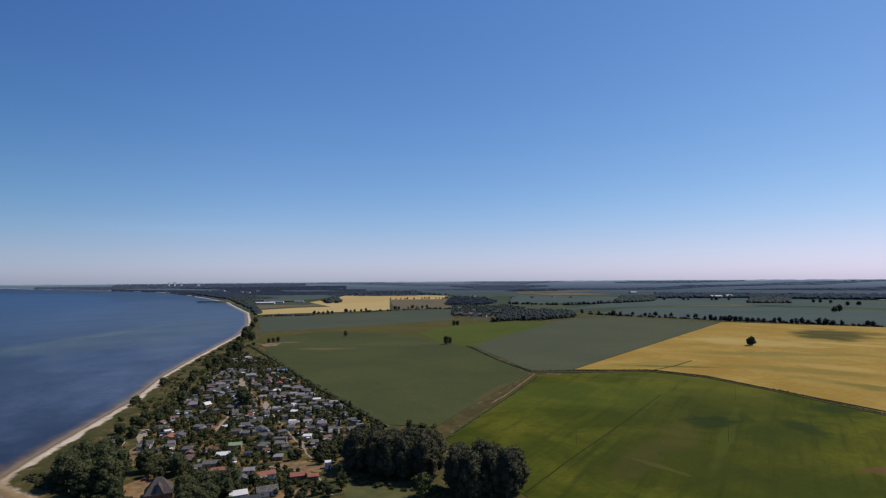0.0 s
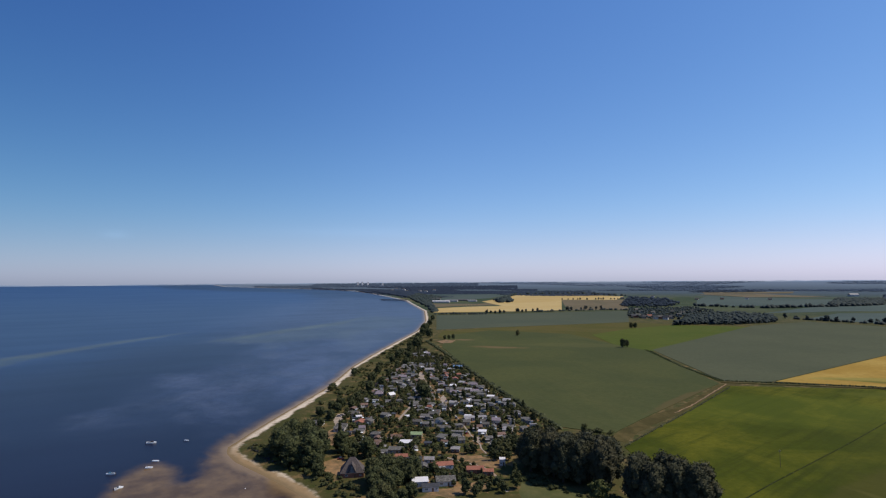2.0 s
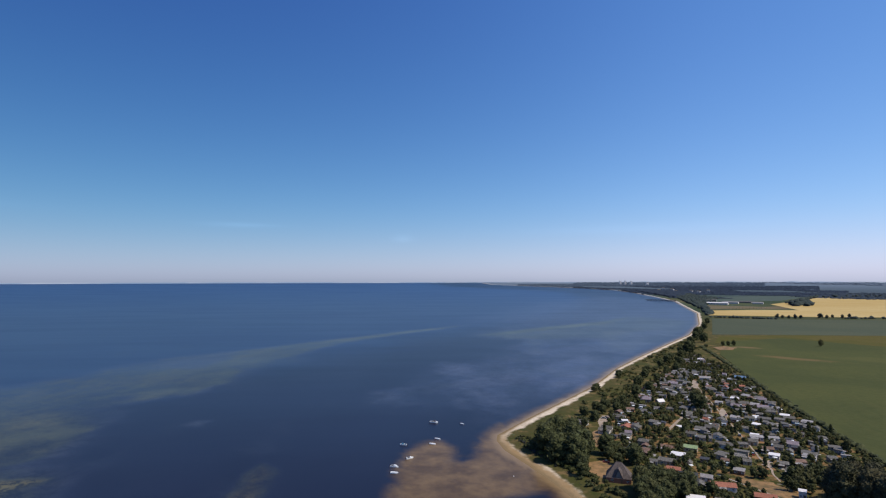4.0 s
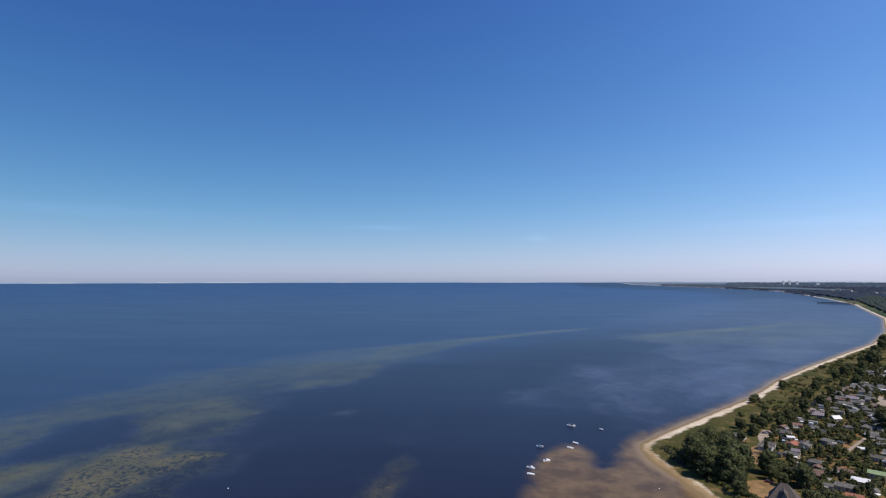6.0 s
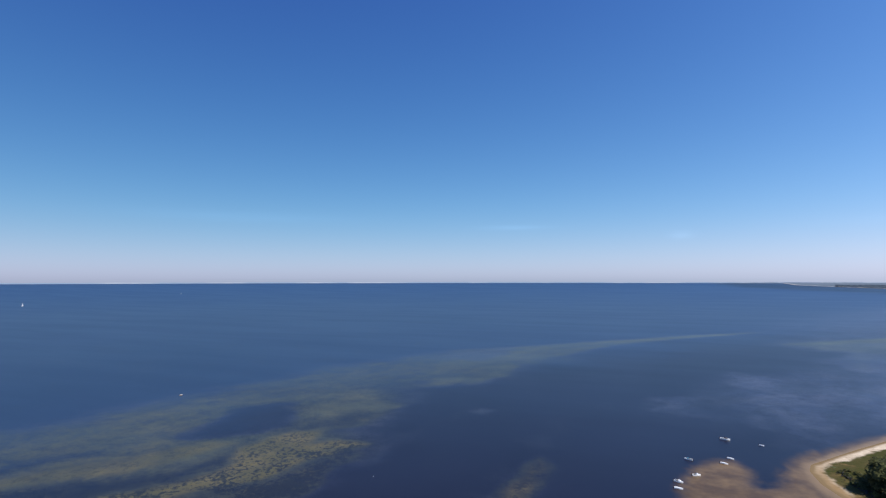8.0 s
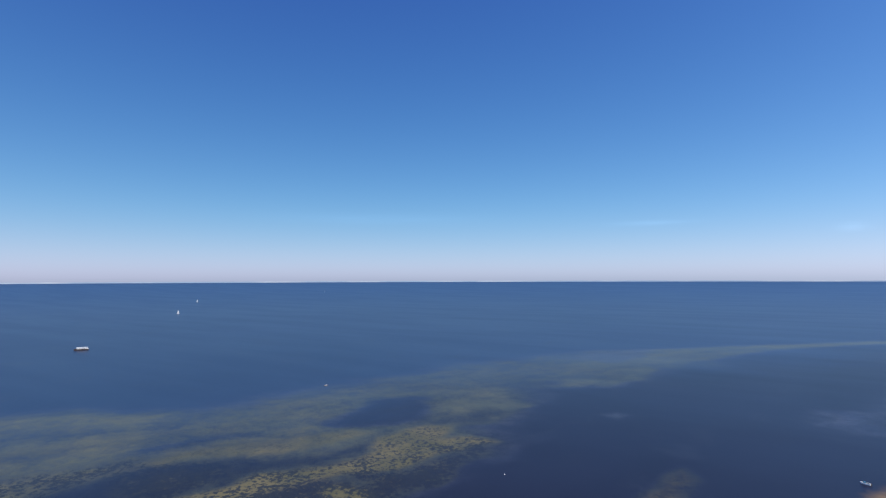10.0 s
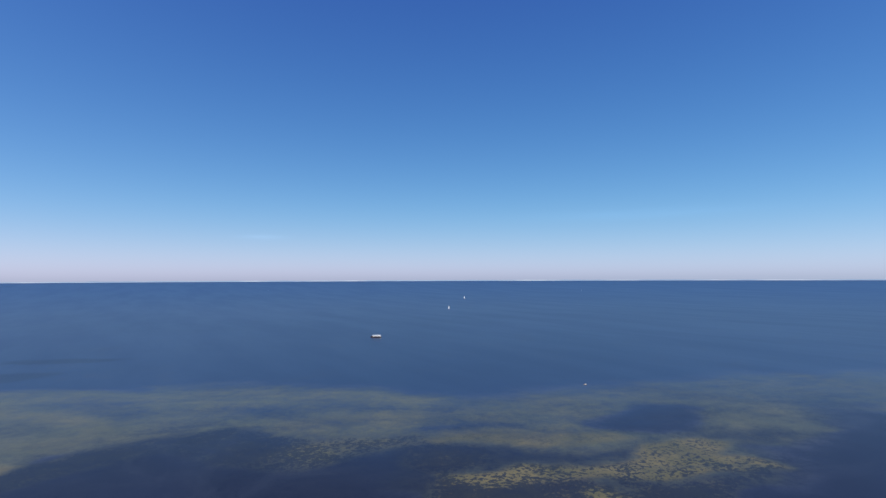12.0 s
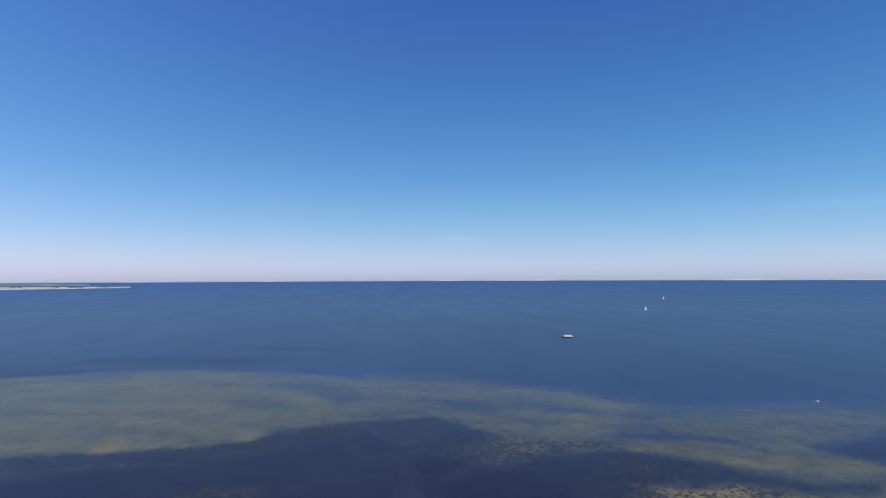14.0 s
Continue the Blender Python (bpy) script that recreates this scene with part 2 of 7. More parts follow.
def water_material():
    """Sea over a bed of eelgrass and pale sandbars, browner over the shallows by the shore, with the blue of distance
    painted in far out.
    """
    k = Mat("sea_water", 0.22, 0.27)
    k.b.inputs["IOR"].default_value = 1.33
    sand, warm, tuft, brown, sd = [k.attribute(a) for a in ("sand", "warm", "tuft", "brown", "shore")]

    def swing(n, amount):
        return k.math("MULTIPLY", k.math("SUBTRACT", n, 0.5), amount)

    # deep water: near the shore over dark weed, farther out open blue
    deep = k.mix(k.ramp(k.noise(0.006, 5, 0.6, None, 0.8), 0.38, 0.66), (0.0086, 0.0084, 0.0178), (0.0114, 0.0124, 0.0270))
    open_sea = k.mix(k.ramp(k.noise(0.003, 5, 0.6, None, 0.8), 0.36, 0.66), (0.0118, 0.0245, 0.061), (0.0160, 0.0305, 0.072))
    reach = k.math("ADD", sd, swing(k.noise(0.008, 5, 0.65, None, 0.8), 256.0))
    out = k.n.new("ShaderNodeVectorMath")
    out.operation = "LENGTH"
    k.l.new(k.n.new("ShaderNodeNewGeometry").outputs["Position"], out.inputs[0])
    # blue of distant air painted into the sea towards the horizon
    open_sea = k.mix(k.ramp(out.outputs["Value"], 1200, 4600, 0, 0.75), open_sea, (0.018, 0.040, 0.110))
    deep = k.mix(k.ramp(reach, -304.0, -528.0), deep, open_sea)
    deep = k.mix(k.ramp(k.noise(0.018, 5, 0.7, None, 1.0), 0.54, 0.76, 0, 0.4), deep, (0.028, 0.032, 0.048))
    for x, y, rx, ry, turn in ((-347, -762, 160, 45, 129), (-520, -760, 90, 26, 120)):
        deep = k.mix(k.math("MULTIPLY", k.spot(x, y, rx, ry, turn, 0.5), 0.6), deep, (0.006, 0.008, 0.020))          # two darker patches in the deep water
    # sand: its rim broken by ripples and weed
    swirl = k.noise(1.0, 7, 0.66, k.place(True, (36, 92, 60), 28), 1.2)
    fine = k.noise(0.13, 6, 0.72, None, 0.6)
    clump = k.math("ADD", k.math("MULTIPLY", k.noise(0.5, 4, 0.65, None, 0.4), 0.66), k.math("MULTIPLY", k.noise(0.11, 4, 0.6, None, 0.6), 0.34))
    rim = k.math("MULTIPLY", k.math("MULTIPLY", sand, k.math("SUBTRACT", 1.0, sand)), 4.0)
    m = k.math("ADD", sand, k.math("MULTIPLY", rim, k.math("ADD", swing(swirl, 0.8), k.math("ADD", swing(fine, 1.1), swing(clump, 1.3)))))
    cover = k.math("MULTIPLY", k.math("ADD", m, 0.02), 1.02, True)
    pale = k.mix(k.ramp(k.noise(0.03, 5, 0.6), 0.35, 0.7), (0.068, 0.080, 0.057), (0.094, 0.099, 0.062))
    gold = k.mix(k.ramp(k.noise(0.05, 5, 0.65), 0.35, 0.7), (0.080, 0.072, 0.030), (0.130, 0.106, 0.045))
    murky = k.mix(k.ramp(k.noise(0.025, 5, 0.65, None, 1.0), 0.35, 0.7), (0.054, 0.069, 0.122), (0.100, 0.114, 0.166))
    pale = k.mix(k.ramp(warm, 0.02, 0.22), murky, pale)
    bed = k.mix(k.ramp(k.math("ADD", warm, swing(fine, 0.3)), 0.15, 0.88), pale, gold)
    bed = k.mix(k.ramp(swirl, 0.53, 0.36, 0, 0.38), bed, (0.040, 0.046, 0.044))
    frayed = k.math("ADD", k.math("MULTIPLY", k.math("SUBTRACT", tuft, 0.5), 0.17), k.math("MULTIPLY", rim, 0.035))
    weed = k.ramp(k.math("ADD", clump, frayed), 0.475, 0.55, 0.0, 0.88)
    weed = k.math("MULTIPLY", weed, k.ramp(tuft, 0.02, 0.35))
    bed = k.mix(weed, bed, (0.015, 0.017, 0.020))
    col = k.mix(cover, deep, bed)
    near = k.math("ADD", sd, swing(k.noise(0.045, 6, 0.7, None, 0.8), 15.0))
    bm = k.math("ADD", brown, swing(k.noise(0.045, 6, 0.7, None, 0.8), 0.9))
    brown_mask = k.math("MAXIMUM", k.ramp(near, -14.0, -1.0), k.ramp(bm, 0.35, 0.85))
    mud = k.mix(k.ramp(k.noise(0.07, 5, 0.7), 0.35, 0.7), (0.080, 0.047, 0.019), (0.175, 0.110, 0.046))
    mud = k.mix(k.ramp(clump, 0.60, 0.68, 0, 0.7), mud, (0.030, 0.022, 0.016))
    mud = k.mix(k.ramp(near, -6.5, -0.5, 0, 0.65), mud, (0.270, 0.180, 0.085))
    col = k.mix(brown_mask, col, mud)
    rough = k.ramp(k.noise(1.0, 4, 0.6, k.place(True, (60, 300, 100), -40)), 0.3, 0.7, 0.295, 0.32)
    return k.done(col, rough, k.noise(0.9, 3, 0.6), 0.04, 0.25)


GROUND, WATER = ground_material(), water_material()
PATH = Mat("pale_path")
PATH = PATH.done(PATH.mix(PATH.ramp(PATH.noise(0.5, 5, 0.7), 0.3, 0.7), (0.24, 0.18, 0.125), (0.38, 0.30, 0.23)), None, PATH.noise(1.5, 4), 0.5, 0.1)
WHITE_SAND = plain("pale_grey_sand", (0.38, 0.37, 0.36), 0.95, 0.5, 0.03)
DRY = Mat("dry_grass")
DRY = DRY.done(DRY.mix(DRY.ramp(DRY.noise(0.3, 5, 0.7), 0.35, 0.68), (0.12, 0.082, 0.032), (0.29, 0.165, 0.070)), None, DRY.noise(1.0, 4), 0.6, 0.3)
LAWN = Mat("lawn_grass")
LAWN = LAWN.done(LAWN.mix(LAWN.ramp(LAWN.noise(0.12, 5, 0.7), 0.35, 0.68), (0.062, 0.068, 0.016), (0.105, 0.098, 0.030)), None, LAWN.noise(1.0, 4), 0.6, 0.3)
BARK = plain("bark", (0.09, 0.065, 0.045), 0.9, 0.4, 2.0)
LEAF_DARK = leaves("leaves_dark", (0.028, 0.033, 0.013), (0.080, 0.085, 0.032), (0.100, 0.090, 0.034))
LEAF_COPSE = leaves("leaves_copse", (0.036, 0.038, 0.020), (0.080, 0.076, 0.038), (0.098, 0.082, 0.040))
LEAF_MID = leaves("leaves_green", (0.030, 0.034, 0.012), (0.092, 0.094, 0.030))
# foliage of far rows and woods, some haze blue mixed into its green
LEAF_HAZY = leaves("leaves_hazy", (0.026, 0.036, 0.033), (0.044, 0.056, 0.048), (0.044, 0.052, 0.036), 0.65)
# Farthest land: haze is mixed into its base colour.
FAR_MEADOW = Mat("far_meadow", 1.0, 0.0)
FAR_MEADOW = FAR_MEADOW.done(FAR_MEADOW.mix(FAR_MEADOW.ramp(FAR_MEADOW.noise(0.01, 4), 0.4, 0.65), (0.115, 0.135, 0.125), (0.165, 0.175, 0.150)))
HAZY_HILL = Mat("hazy_distant_land", 1.0, 0.0)
HAZY_HILL = HAZY_HILL.done(HAZY_HILL.mix(HAZY_HILL.ramp(HAZY_HILL.noise(0.004, 4), 0.4, 0.65), (0.20, 0.26, 0.33), (0.30, 0.34, 0.38)))


# Far woods: the blue of distance haze is put into the leaf colour.
def hazy_wood(name, one, two):
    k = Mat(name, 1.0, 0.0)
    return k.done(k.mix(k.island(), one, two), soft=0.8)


# Painted haze, palest and bluest on the horizon.
HAZY_FAR_WOOD = hazy_wood("hazy_far_wood", (0.042, 0.056, 0.074), (0.056, 0.071, 0.089))
HAZY_COAST_WOOD = hazy_wood("hazy_coast_wood", (0.030, 0.041, 0.062), (0.042, 0.055, 0.078))
HAZY_DISTANT_WOOD = hazy_wood("hazy_wood", (0.066, 0.090, 0.126), (0.084, 0.110, 0.146))
HAZY_HORIZON_WOOD = hazy_wood("hazy_horizon_wood", (0.125, 0.162, 0.214), (0.145, 0.182, 0.232))
WALL_WHITE = plain("white_render", (0.58, 0.53, 0.48), 0.8, 0.15)
WALL_CREAM = plain("cream_render", (0.44, 0.33, 0.23), 0.8, 0.25)
WALL_WOOD = plain("stained_boards", (0.17, 0.10, 0.06), 0.75, 0.5)
WALL_GREY = plain("grey_cladding", (0.21, 0.19, 0.17), 0.7, 0.35)
WALL_BLUE = plain("blue_boards", (0.16, 0.22, 0.29), 0.7, 0.3)
WALL_BRICK = plain("red_brick", (0.32, 0.13, 0.08), 0.85, 0.35)
ROOF_GREY = plain("grey_roofing", (0.152, 0.137, 0.117), 0.75, 0.85, 1.2, 0, 0.3)
ROOF_LIGHT = plain("pale_grey_roofing", (0.31, 0.28, 0.26), 0.6, 0.45, 1.2, 0, 0.4)
ROOF_DARK = plain("bitumen_roofing", (0.055, 0.055, 0.06), 0.7, 0.4, 1.2)
ROOF_RED = plain("red_tiles", (0.33, 0.125, 0.075), 0.75, 0.35, 1.2)
ROOF_WHITE = plain("white_roofing", (0.70, 0.66, 0.64), 0.5, 0.12, 1.2)
ROOF_BLUE = plain("blue_roofing", (0.13, 0.21, 0.32), 0.5, 0.25, 1.2)
ROOF_GREEN = plain("green_roofing", (0.26, 0.33, 0.16), 0.6, 0.25, 1.2)
ROOF_BROWN = plain("brown_roofing", (0.20, 0.12, 0.085), 0.75, 0.5, 1.2)
SOIL = Mat("garden_soil", 0.95, 0.05)
SOIL = SOIL.done(SOIL.mix(SOIL.ramp(SOIL.noise(0.16, 5, 0.7), 0.46, 0.63), SOIL.mix(SOIL.ramp(SOIL.noise(0.4, 4, 0.7), 0.4, 0.65), (0.036, 0.042, 0.012), (0.085, 0.078, 0.026)), (0.245, 0.135, 0.063)), None, SOIL.noise(1.2, 4), 0.6, 0.2)
ROOF_THATCH = plain("weathered_thatch", (0.125, 0.100, 0.090), 0.95, 0.45, 1.5)
ROOF_LILAC = plain("mauve_tiles", (0.25, 0.20, 0.215), 0.6, 0.35, 1.2)
FRAME = plain("window_frame_white", (0.68, 0.66, 0.62), 0.5, 0.1)
DOOR = plain("door_brown", (0.16, 0.09, 0.05), 0.6, 0.4)
GLASS = Mat("window_glass", 0.06, 0.6).done((0.03, 0.035, 0.04))
STONE = plain("concrete", (0.38, 0.36, 0.33), 0.9, 0.3)
WOODEN = plain("weathered_wood", (0.11, 0.09, 0.07), 0.85, 0.4)
BOAT_WHITE = plain("boat_gelcoat", (0.80, 0.80, 0.79), 0.3, 0.08, 1.0, 0, 0.5)
BOAT_BLUE = plain("boat_cover_blue", (0.06, 0.20, 0.30), 0.6, 0.2)
BOAT_DARK = plain("boat_hull_dark", (0.06, 0.045, 0.045), 0.5, 0.3)
WRACK = plain("dark_wrack", (0.030, 0.028, 0.026), 0.8, 0.5, 2.0)
RUBBER = plain("rubber", (0.02, 0.02, 0.02), 0.8, 0.2)
METAL = plain("grey_metal", (0.40, 0.41, 0.42), 0.4, 0.2, 2.0, 0.7)
SAIL = plain("sailcloth", (0.66, 0.66, 0.65), 0.8, 0.05)
CAR_PAINT = Mat("car_paint", 0.3, 0.5)
CAR_PAINT = CAR_PAINT.done(CAR_PAINT.colors(CAR_PAINT.random(), (0.02, 0.02, 0.025), (0.45, 0.46, 0.48), (0.75, 0.75, 0.75), (0.03, 0.05, 0.10), (0.35, 0.04, 0.03)))
PAVING = plain("pale_paving", (0.40, 0.34, 0.28), 0.85, 0.3)
PALE_GLASS = Mat("greenhouse_glass", 0.15, 0.6).done((0.35, 0.40, 0.40))
CARAVAN = plain("caravan_white", (0.72, 0.71, 0.68), 0.4, 0.1)


# ---- land and sea ----
def lift_all(r):
    """The land and the sea rise a little towards the rim, to bring the horizon to its height within the world's reach."""
    return 88.7 * np.clip((np.asarray(r, float) - 2100) / 2840, 0, None) ** 2


def lift(r):
    return float(lift_all(r))


COAST = np.array([(846, -4877), (480, -1920), (128, -400), (32, -96), (-48, 96), (-96, 192), (-149, 250), (-166, 261), (-198, 278), (-229, 293), (-246, 306), (-254, 317), (-266, 371), (-280, 445), (-296, 528), (-333, 654), (-357, 768), (-392, 954), (-427, 1150), (-510, 1443), (-680, 1912), (-801, 2167), (-1057, 2693), (-1294, 3025), (-1587, 3376), (-1811, 3568), (-2099, 3658), (-2406, 3654), (-2949, 3615), (-3224, 3770)], float)
RIM = [(4990 * math.sin(radians(a)), 4990 * math.cos(radians(a))) for a in range(-42, 171, 6)]


def inside(px, py, poly):
    hit = np.zeros(px.shape, bool)
    for (x0, y0), (x1, y1) in zip(poly, np.roll(poly, -1, 0)):
        cross = (y0 > py) != (y1 > py)
        with np.errstate(divide="ignore", invalid="ignore"):
            hit ^= cross & (px < (x1 - x0) * (py - y0) / (y1 - y0) + x0)
    return hit


def edge_distance(px, py, line, closed=False):
    best = np.full(px.shape, 1e9)
    ends = np.roll(line, -1, 0) if closed else line[1:]
    for (x0, y0), (x1, y1) in zip(line, ends):
        dx, dy = x1 - x0, y1 - y0
        s = np.clip(((px - x0) * dx + (py - y0) * dy) / (dx * dx + dy * dy + 1e-9), 0, 1)
        best = np.minimum(best, np.hypot(px - x0 - s * dx, py - y0 - s * dy))
    return best


LAND_POLY = np.vstack([COAST, np.array(RIM)])


def shore_distance(px, py):
    """Metres inland of the waterline, below zero at sea."""
    d = edge_distance(px, py, COAST)
    return np.where(inside(px, py, LAND_POLY), d, -d)


def polygon_depth(px, py, poly):
    poly = np.array(poly, float)
    d = edge_distance(px, py, poly, True)
    return np.where(inside(px, py, poly), d, -d)


def polar_sheet(name, height, attributes, material):
    """A round sheet out to the horizon, finer where the land and the bay lie."""
    angles = np.concatenate([np.arange(-45, 175, 0.22), np.arange(175, 315, 2.5)])
    radii = np.concatenate([[2, 50, 100, 150, 190], np.geomspace(220, 4985, 250)])
    a, r = np.meshgrid(np.radians(angles), radii)
    x, y = -r * np.sin(a), r * np.cos(a)
    z = height(x, y, r)
    verts = np.stack([x, y, z], -1).reshape(-1, 3)
    na, nr = len(angles), len(radii)
    j, i = np.meshgrid(np.arange(na), np.arange(nr - 1))
    k = (j + 1) % na
    faces = np.stack([i * na + j, (i + 1) * na + j, (i + 1) * na + k, i * na + k], -1).reshape(-1, 4)
    me = bpy.data.meshes.new(name)
    me.vertices.add(len(verts))
    me.vertices.foreach_set("co", verts.ravel())
    loops = np.concatenate([faces.ravel(), np.arange(na)])      # and the small round middle
    me.loops.add(len(loops))
    me.loops.foreach_set("vertex_index", loops.astype(np.int32))
    me.polygons.add(len(faces) + 1)
    me.polygons.foreach_set("loop_start", np.arange(0, faces.size + 1, 4, dtype=np.int32))
    me.update(calc_edges=True)
    me.polygons.foreach_set("use_smooth", np.ones(len(faces) + 1, bool))
    for key, values in attributes(x, y, r).items():
        me.attributes.new(key, "FLOAT", "POINT").data.foreach_set("value", values.ravel().astype(np.float32))
    me.materials.append(material)
    me.update()
    return new(name, me)


def ground_height(x, y, r):
    sd = shore_distance(x, y)
    return np.clip(sd * 0.075, -6.4, LAND) + lift_all(r)


def ground_at(x, y):
    px, py = np.array([x], float), np.array([y], float)
    return float(ground_height(px, py, np.hypot(px, py))[0])


BARS = []


def bar(points, soft, sand, warm, tuft):
    """A bank or a hollow of the sea bed, laid over those before it: its outline, how soft its rim is, how pale its sand, how near the surface and so how golden, and how full of weed."""
    BARS.append((points, soft, sand, warm, tuft))


# wide shelf
bar([(-432, -489), (-457, -423), (-485, -358), (-502, -253), (-498, -206), (-489, -165), (-531, -122), (-574, -72), (-651, 17), (-725, 90), (-776, 206), (-829, 296), (-837, 373), (-823, 485), (-681, 400), (-673, 328), (-596, 264), (-584, 207), (-602, 170), (-544, 133), (-461, 104), (-422, 55), (-393, 74), (-371, 62), (-336, 24), (-305, -8), (-286, -42), (-281, -107), (-286, -193), (-284, -243), (-283, -319)], 1.6, 0.34, 0.26, 0)
# bank to the west
bar([(-113, -820), (-148, -790), (-222, -759), (-274, -728), (-341, -648), (-388, -561), (-406, -471), (-460, -386), (-479, -325), (-484, -276), (-484, -229), (-470, -196), (-422, -181), (-324, -177), (-288, -214), (-312, -273), (-287, -332), (-271, -340), (-239, -366), (-216, -359), (-198, -351), (-168, -368), (-141, -390), (-120, -406), (-97, -423), (-82, -431), (-63, -442)], 0.6, 0.55, 0.28, 0.02)
bar([(-98, -709), (-133, -710), (-184, -720), (-258, -686), (-325, -590), (-326, -481), (-312, -400), (-287, -353), (-243, -373), (-210, -365), (-171, -375), (-143, -396), (-123, -414), (-85, -444), (-65, -460)], 1, 0.74, 0.4, 0.06)
# shallows along the shore
bar([(-721, 847), (-728, 954), (-734, 1149), (-707, 1320), (-718, 1543), (-678, 1813), (-514, 1369), (-410, 961), (-399, 796), (-420, 781), (-528, 949), (-567, 887), (-661, 835)], 1, 0.5, 0.14, 0)
bar([(-736, 877), (-788, 1046), (-757, 1216), (-840, 1670), (-740, 1974), (-540, 1498), (-451, 1166), (-440, 998), (-473, 940), (-450, 851), (-577, 1016), (-592, 891), (-640, 850)], 0.8, 0.5, 0.16, 0)
# milky shallows off the beach
bar([(-1001, 1180), (-1471, 2118), (-1538, 2908), (-1195, 2790), (-784, 2136), (-573, 1589), (-791, 1656), (-738, 1185), (-753, 1000)], 1.5, 0.3, 0, 0)
bar([(-404, 385), (-490, 534), (-508, 641), (-547, 782), (-528, 949), (-413, 899), (-368, 773), (-312, 588), (-301, 484), (-293, 381), (-329, 357)], 1.6, 0.30, 0, 0)
bar([(-353, 521), (-387, 603), (-393, 692), (-375, 761), (-325, 625), (-309, 515)], 0.8, 0.60, 0, 0)
bar([(-396, 560), (-421, 661), (-405, 730), (-348, 691), (-301, 529), (-323, 486)], 0.8, 0.55, 0, 0)
# dark hollow
bar([(-431, -59), (-469, -45), (-520, -23), (-537, 14), (-527, 32), (-483, 36), (-444, 20), (-430, 2), (-426, -28)], 0.55, 0.03, 0, 0)
bar([(-285, -166), (-327, -165), (-346, -147), (-355, -119), (-355, -82), (-364, -46), (-386, -21), (-394, -12), (-372, -17), (-346, -44), (-338, -71), (-319, -94), (-303, -120), (-272, -115), (-264, -153)], 0.6, 0.05, 0.3, 0.2)
bar([(-373, -179), (-388, -148), (-407, -120), (-420, -88), (-418, -123), (-400, -152), (-387, -178)], 0.35, 0.12, 0.1, 0)
bar([(-326, -522), (-370, -504), (-377, -446), (-344, -395), (-314, -394), (-323, -439), (-320, -492)], 0.8, 0.26, 0.25, 0)
bar([(-257, -498), (-286, -487), (-296, -437), (-280, -403), (-249, -424), (-247, -463)], 0.8, 0.44, 0.25, 0)
bar([(-290, -336), (-340, -285), (-319, -241), (-286, -221), (-329, -160), (-336, -137), (-252, -138), (-105, -310), (-151, -354), (-198, -343), (-237, -349)], 0.7, 0.03, 0.1, 0.1)
bar([(-414, -306), (-440, -283), (-447, -225), (-428, -192), (-417, -210), (-399, -257)], 0.8, 0.28, 0.2, 0)
bar([(-387, -357), (-399, -318), (-392, -266), (-371, -287), (-366, -328)], 0.9, 0.24, 0.25, 0)
# weedy fringes
bar([(-109, -420), (-146, -386), (-181, -357), (-217, -355), (-255, -347), (-284, -330), (-271, -307), (-213, -326), (-169, -333), (-129, -365), (-101, -390)], 0.5, 0.34, 0.45, 0.85)
bar([(-284, -330), (-328, -299), (-324, -240), (-315, -184), (-275, -204), (-269, -255)], 0.7, 0.3, 0.35, 0.85)
bar([(-338, -160), (-353, -133), (-354, -100), (-320, -105), (-295, -121), (-310, -144)], 0.7, 0.32, 0.6, 0.9)
# olive bank
bar([(-345, -271), (-373, -266), (-401, -248), (-421, -222), (-435, -195), (-418, -171), (-388, -176), (-359, -181), (-345, -193), (-341, -219), (-334, -238), (-330, -257)], 0.5, 0.6, 0.38, 0.05)
bar([(-284, -228), (-299, -232), (-318, -230), (-336, -216), (-346, -186), (-362, -162), (-357, -149), (-335, -168), (-314, -183), (-297, -191), (-285, -203)], 0.6, 0.7, 0.55, 0.55)
bar([(-475, -241), (-482, -221), (-482, -199), (-467, -199), (-453, -206), (-459, -229)], 0.35, 0.66, 0.35, 0)
# long pale bar
bar([(-356, -150), (-377, -144), (-388, -127), (-402, -109), (-402, -84), (-413, -56), (-423, -32), (-412, -13), (-397, -30), (-375, -55), (-366, -76), (-366, -100), (-365, -123), (-352, -140)], 0.4, 0.76, 0.6, 0.2)
bar([(-400, -165), (-417, -141), (-433, -99), (-446, -75), (-467, -59), (-496, -32), (-532, -22), (-547, -57), (-520, -87), (-490, -113), (-457, -144), (-430, -164)], 0.6, 0.46, 0.28, 0)
bar([(-390, -131), (-412, -95), (-435, -64), (-425, -53), (-402, -84), (-389, -114)], 0.4, 0.6, 0.45, 0.05)
bar([(-530, -61), (-547, -13), (-564, 42), (-552, 94), (-540, 40), (-531, -13)], 0.3, 0.56, 0.25, 0)
bar([(-480, 29), (-507, 43), (-537, 81), (-541, 107), (-500, 110), (-485, 118), (-463, 92), (-456, 73), (-465, 48)], 0.5, 0.56, 0.36, 0.1)
bar([(-449, 51), (-465, 75), (-469, 97), (-435, 65), (-425, 48)], 0.5, 0.3, 0.3, 0.3)
bar([(-653, 188), (-711, 234), (-738, 283), (-721, 321), (-683, 322), (-596, 264), (-569, 217), (-588, 198), (-613, 182)], 0.6, 0.5, 0.25, 0.15)
bar([(-763, 216), (-823, 294), (-843, 376), (-828, 441), (-819, 498), (-740, 449), (-704, 344), (-713, 286)], 0.6, 0.4, 0.12, 0)
bar([(-445, 173), (-449, 183), (-443, 187), (-435, 177)], 0.4, 0.4, 0.1, 0)
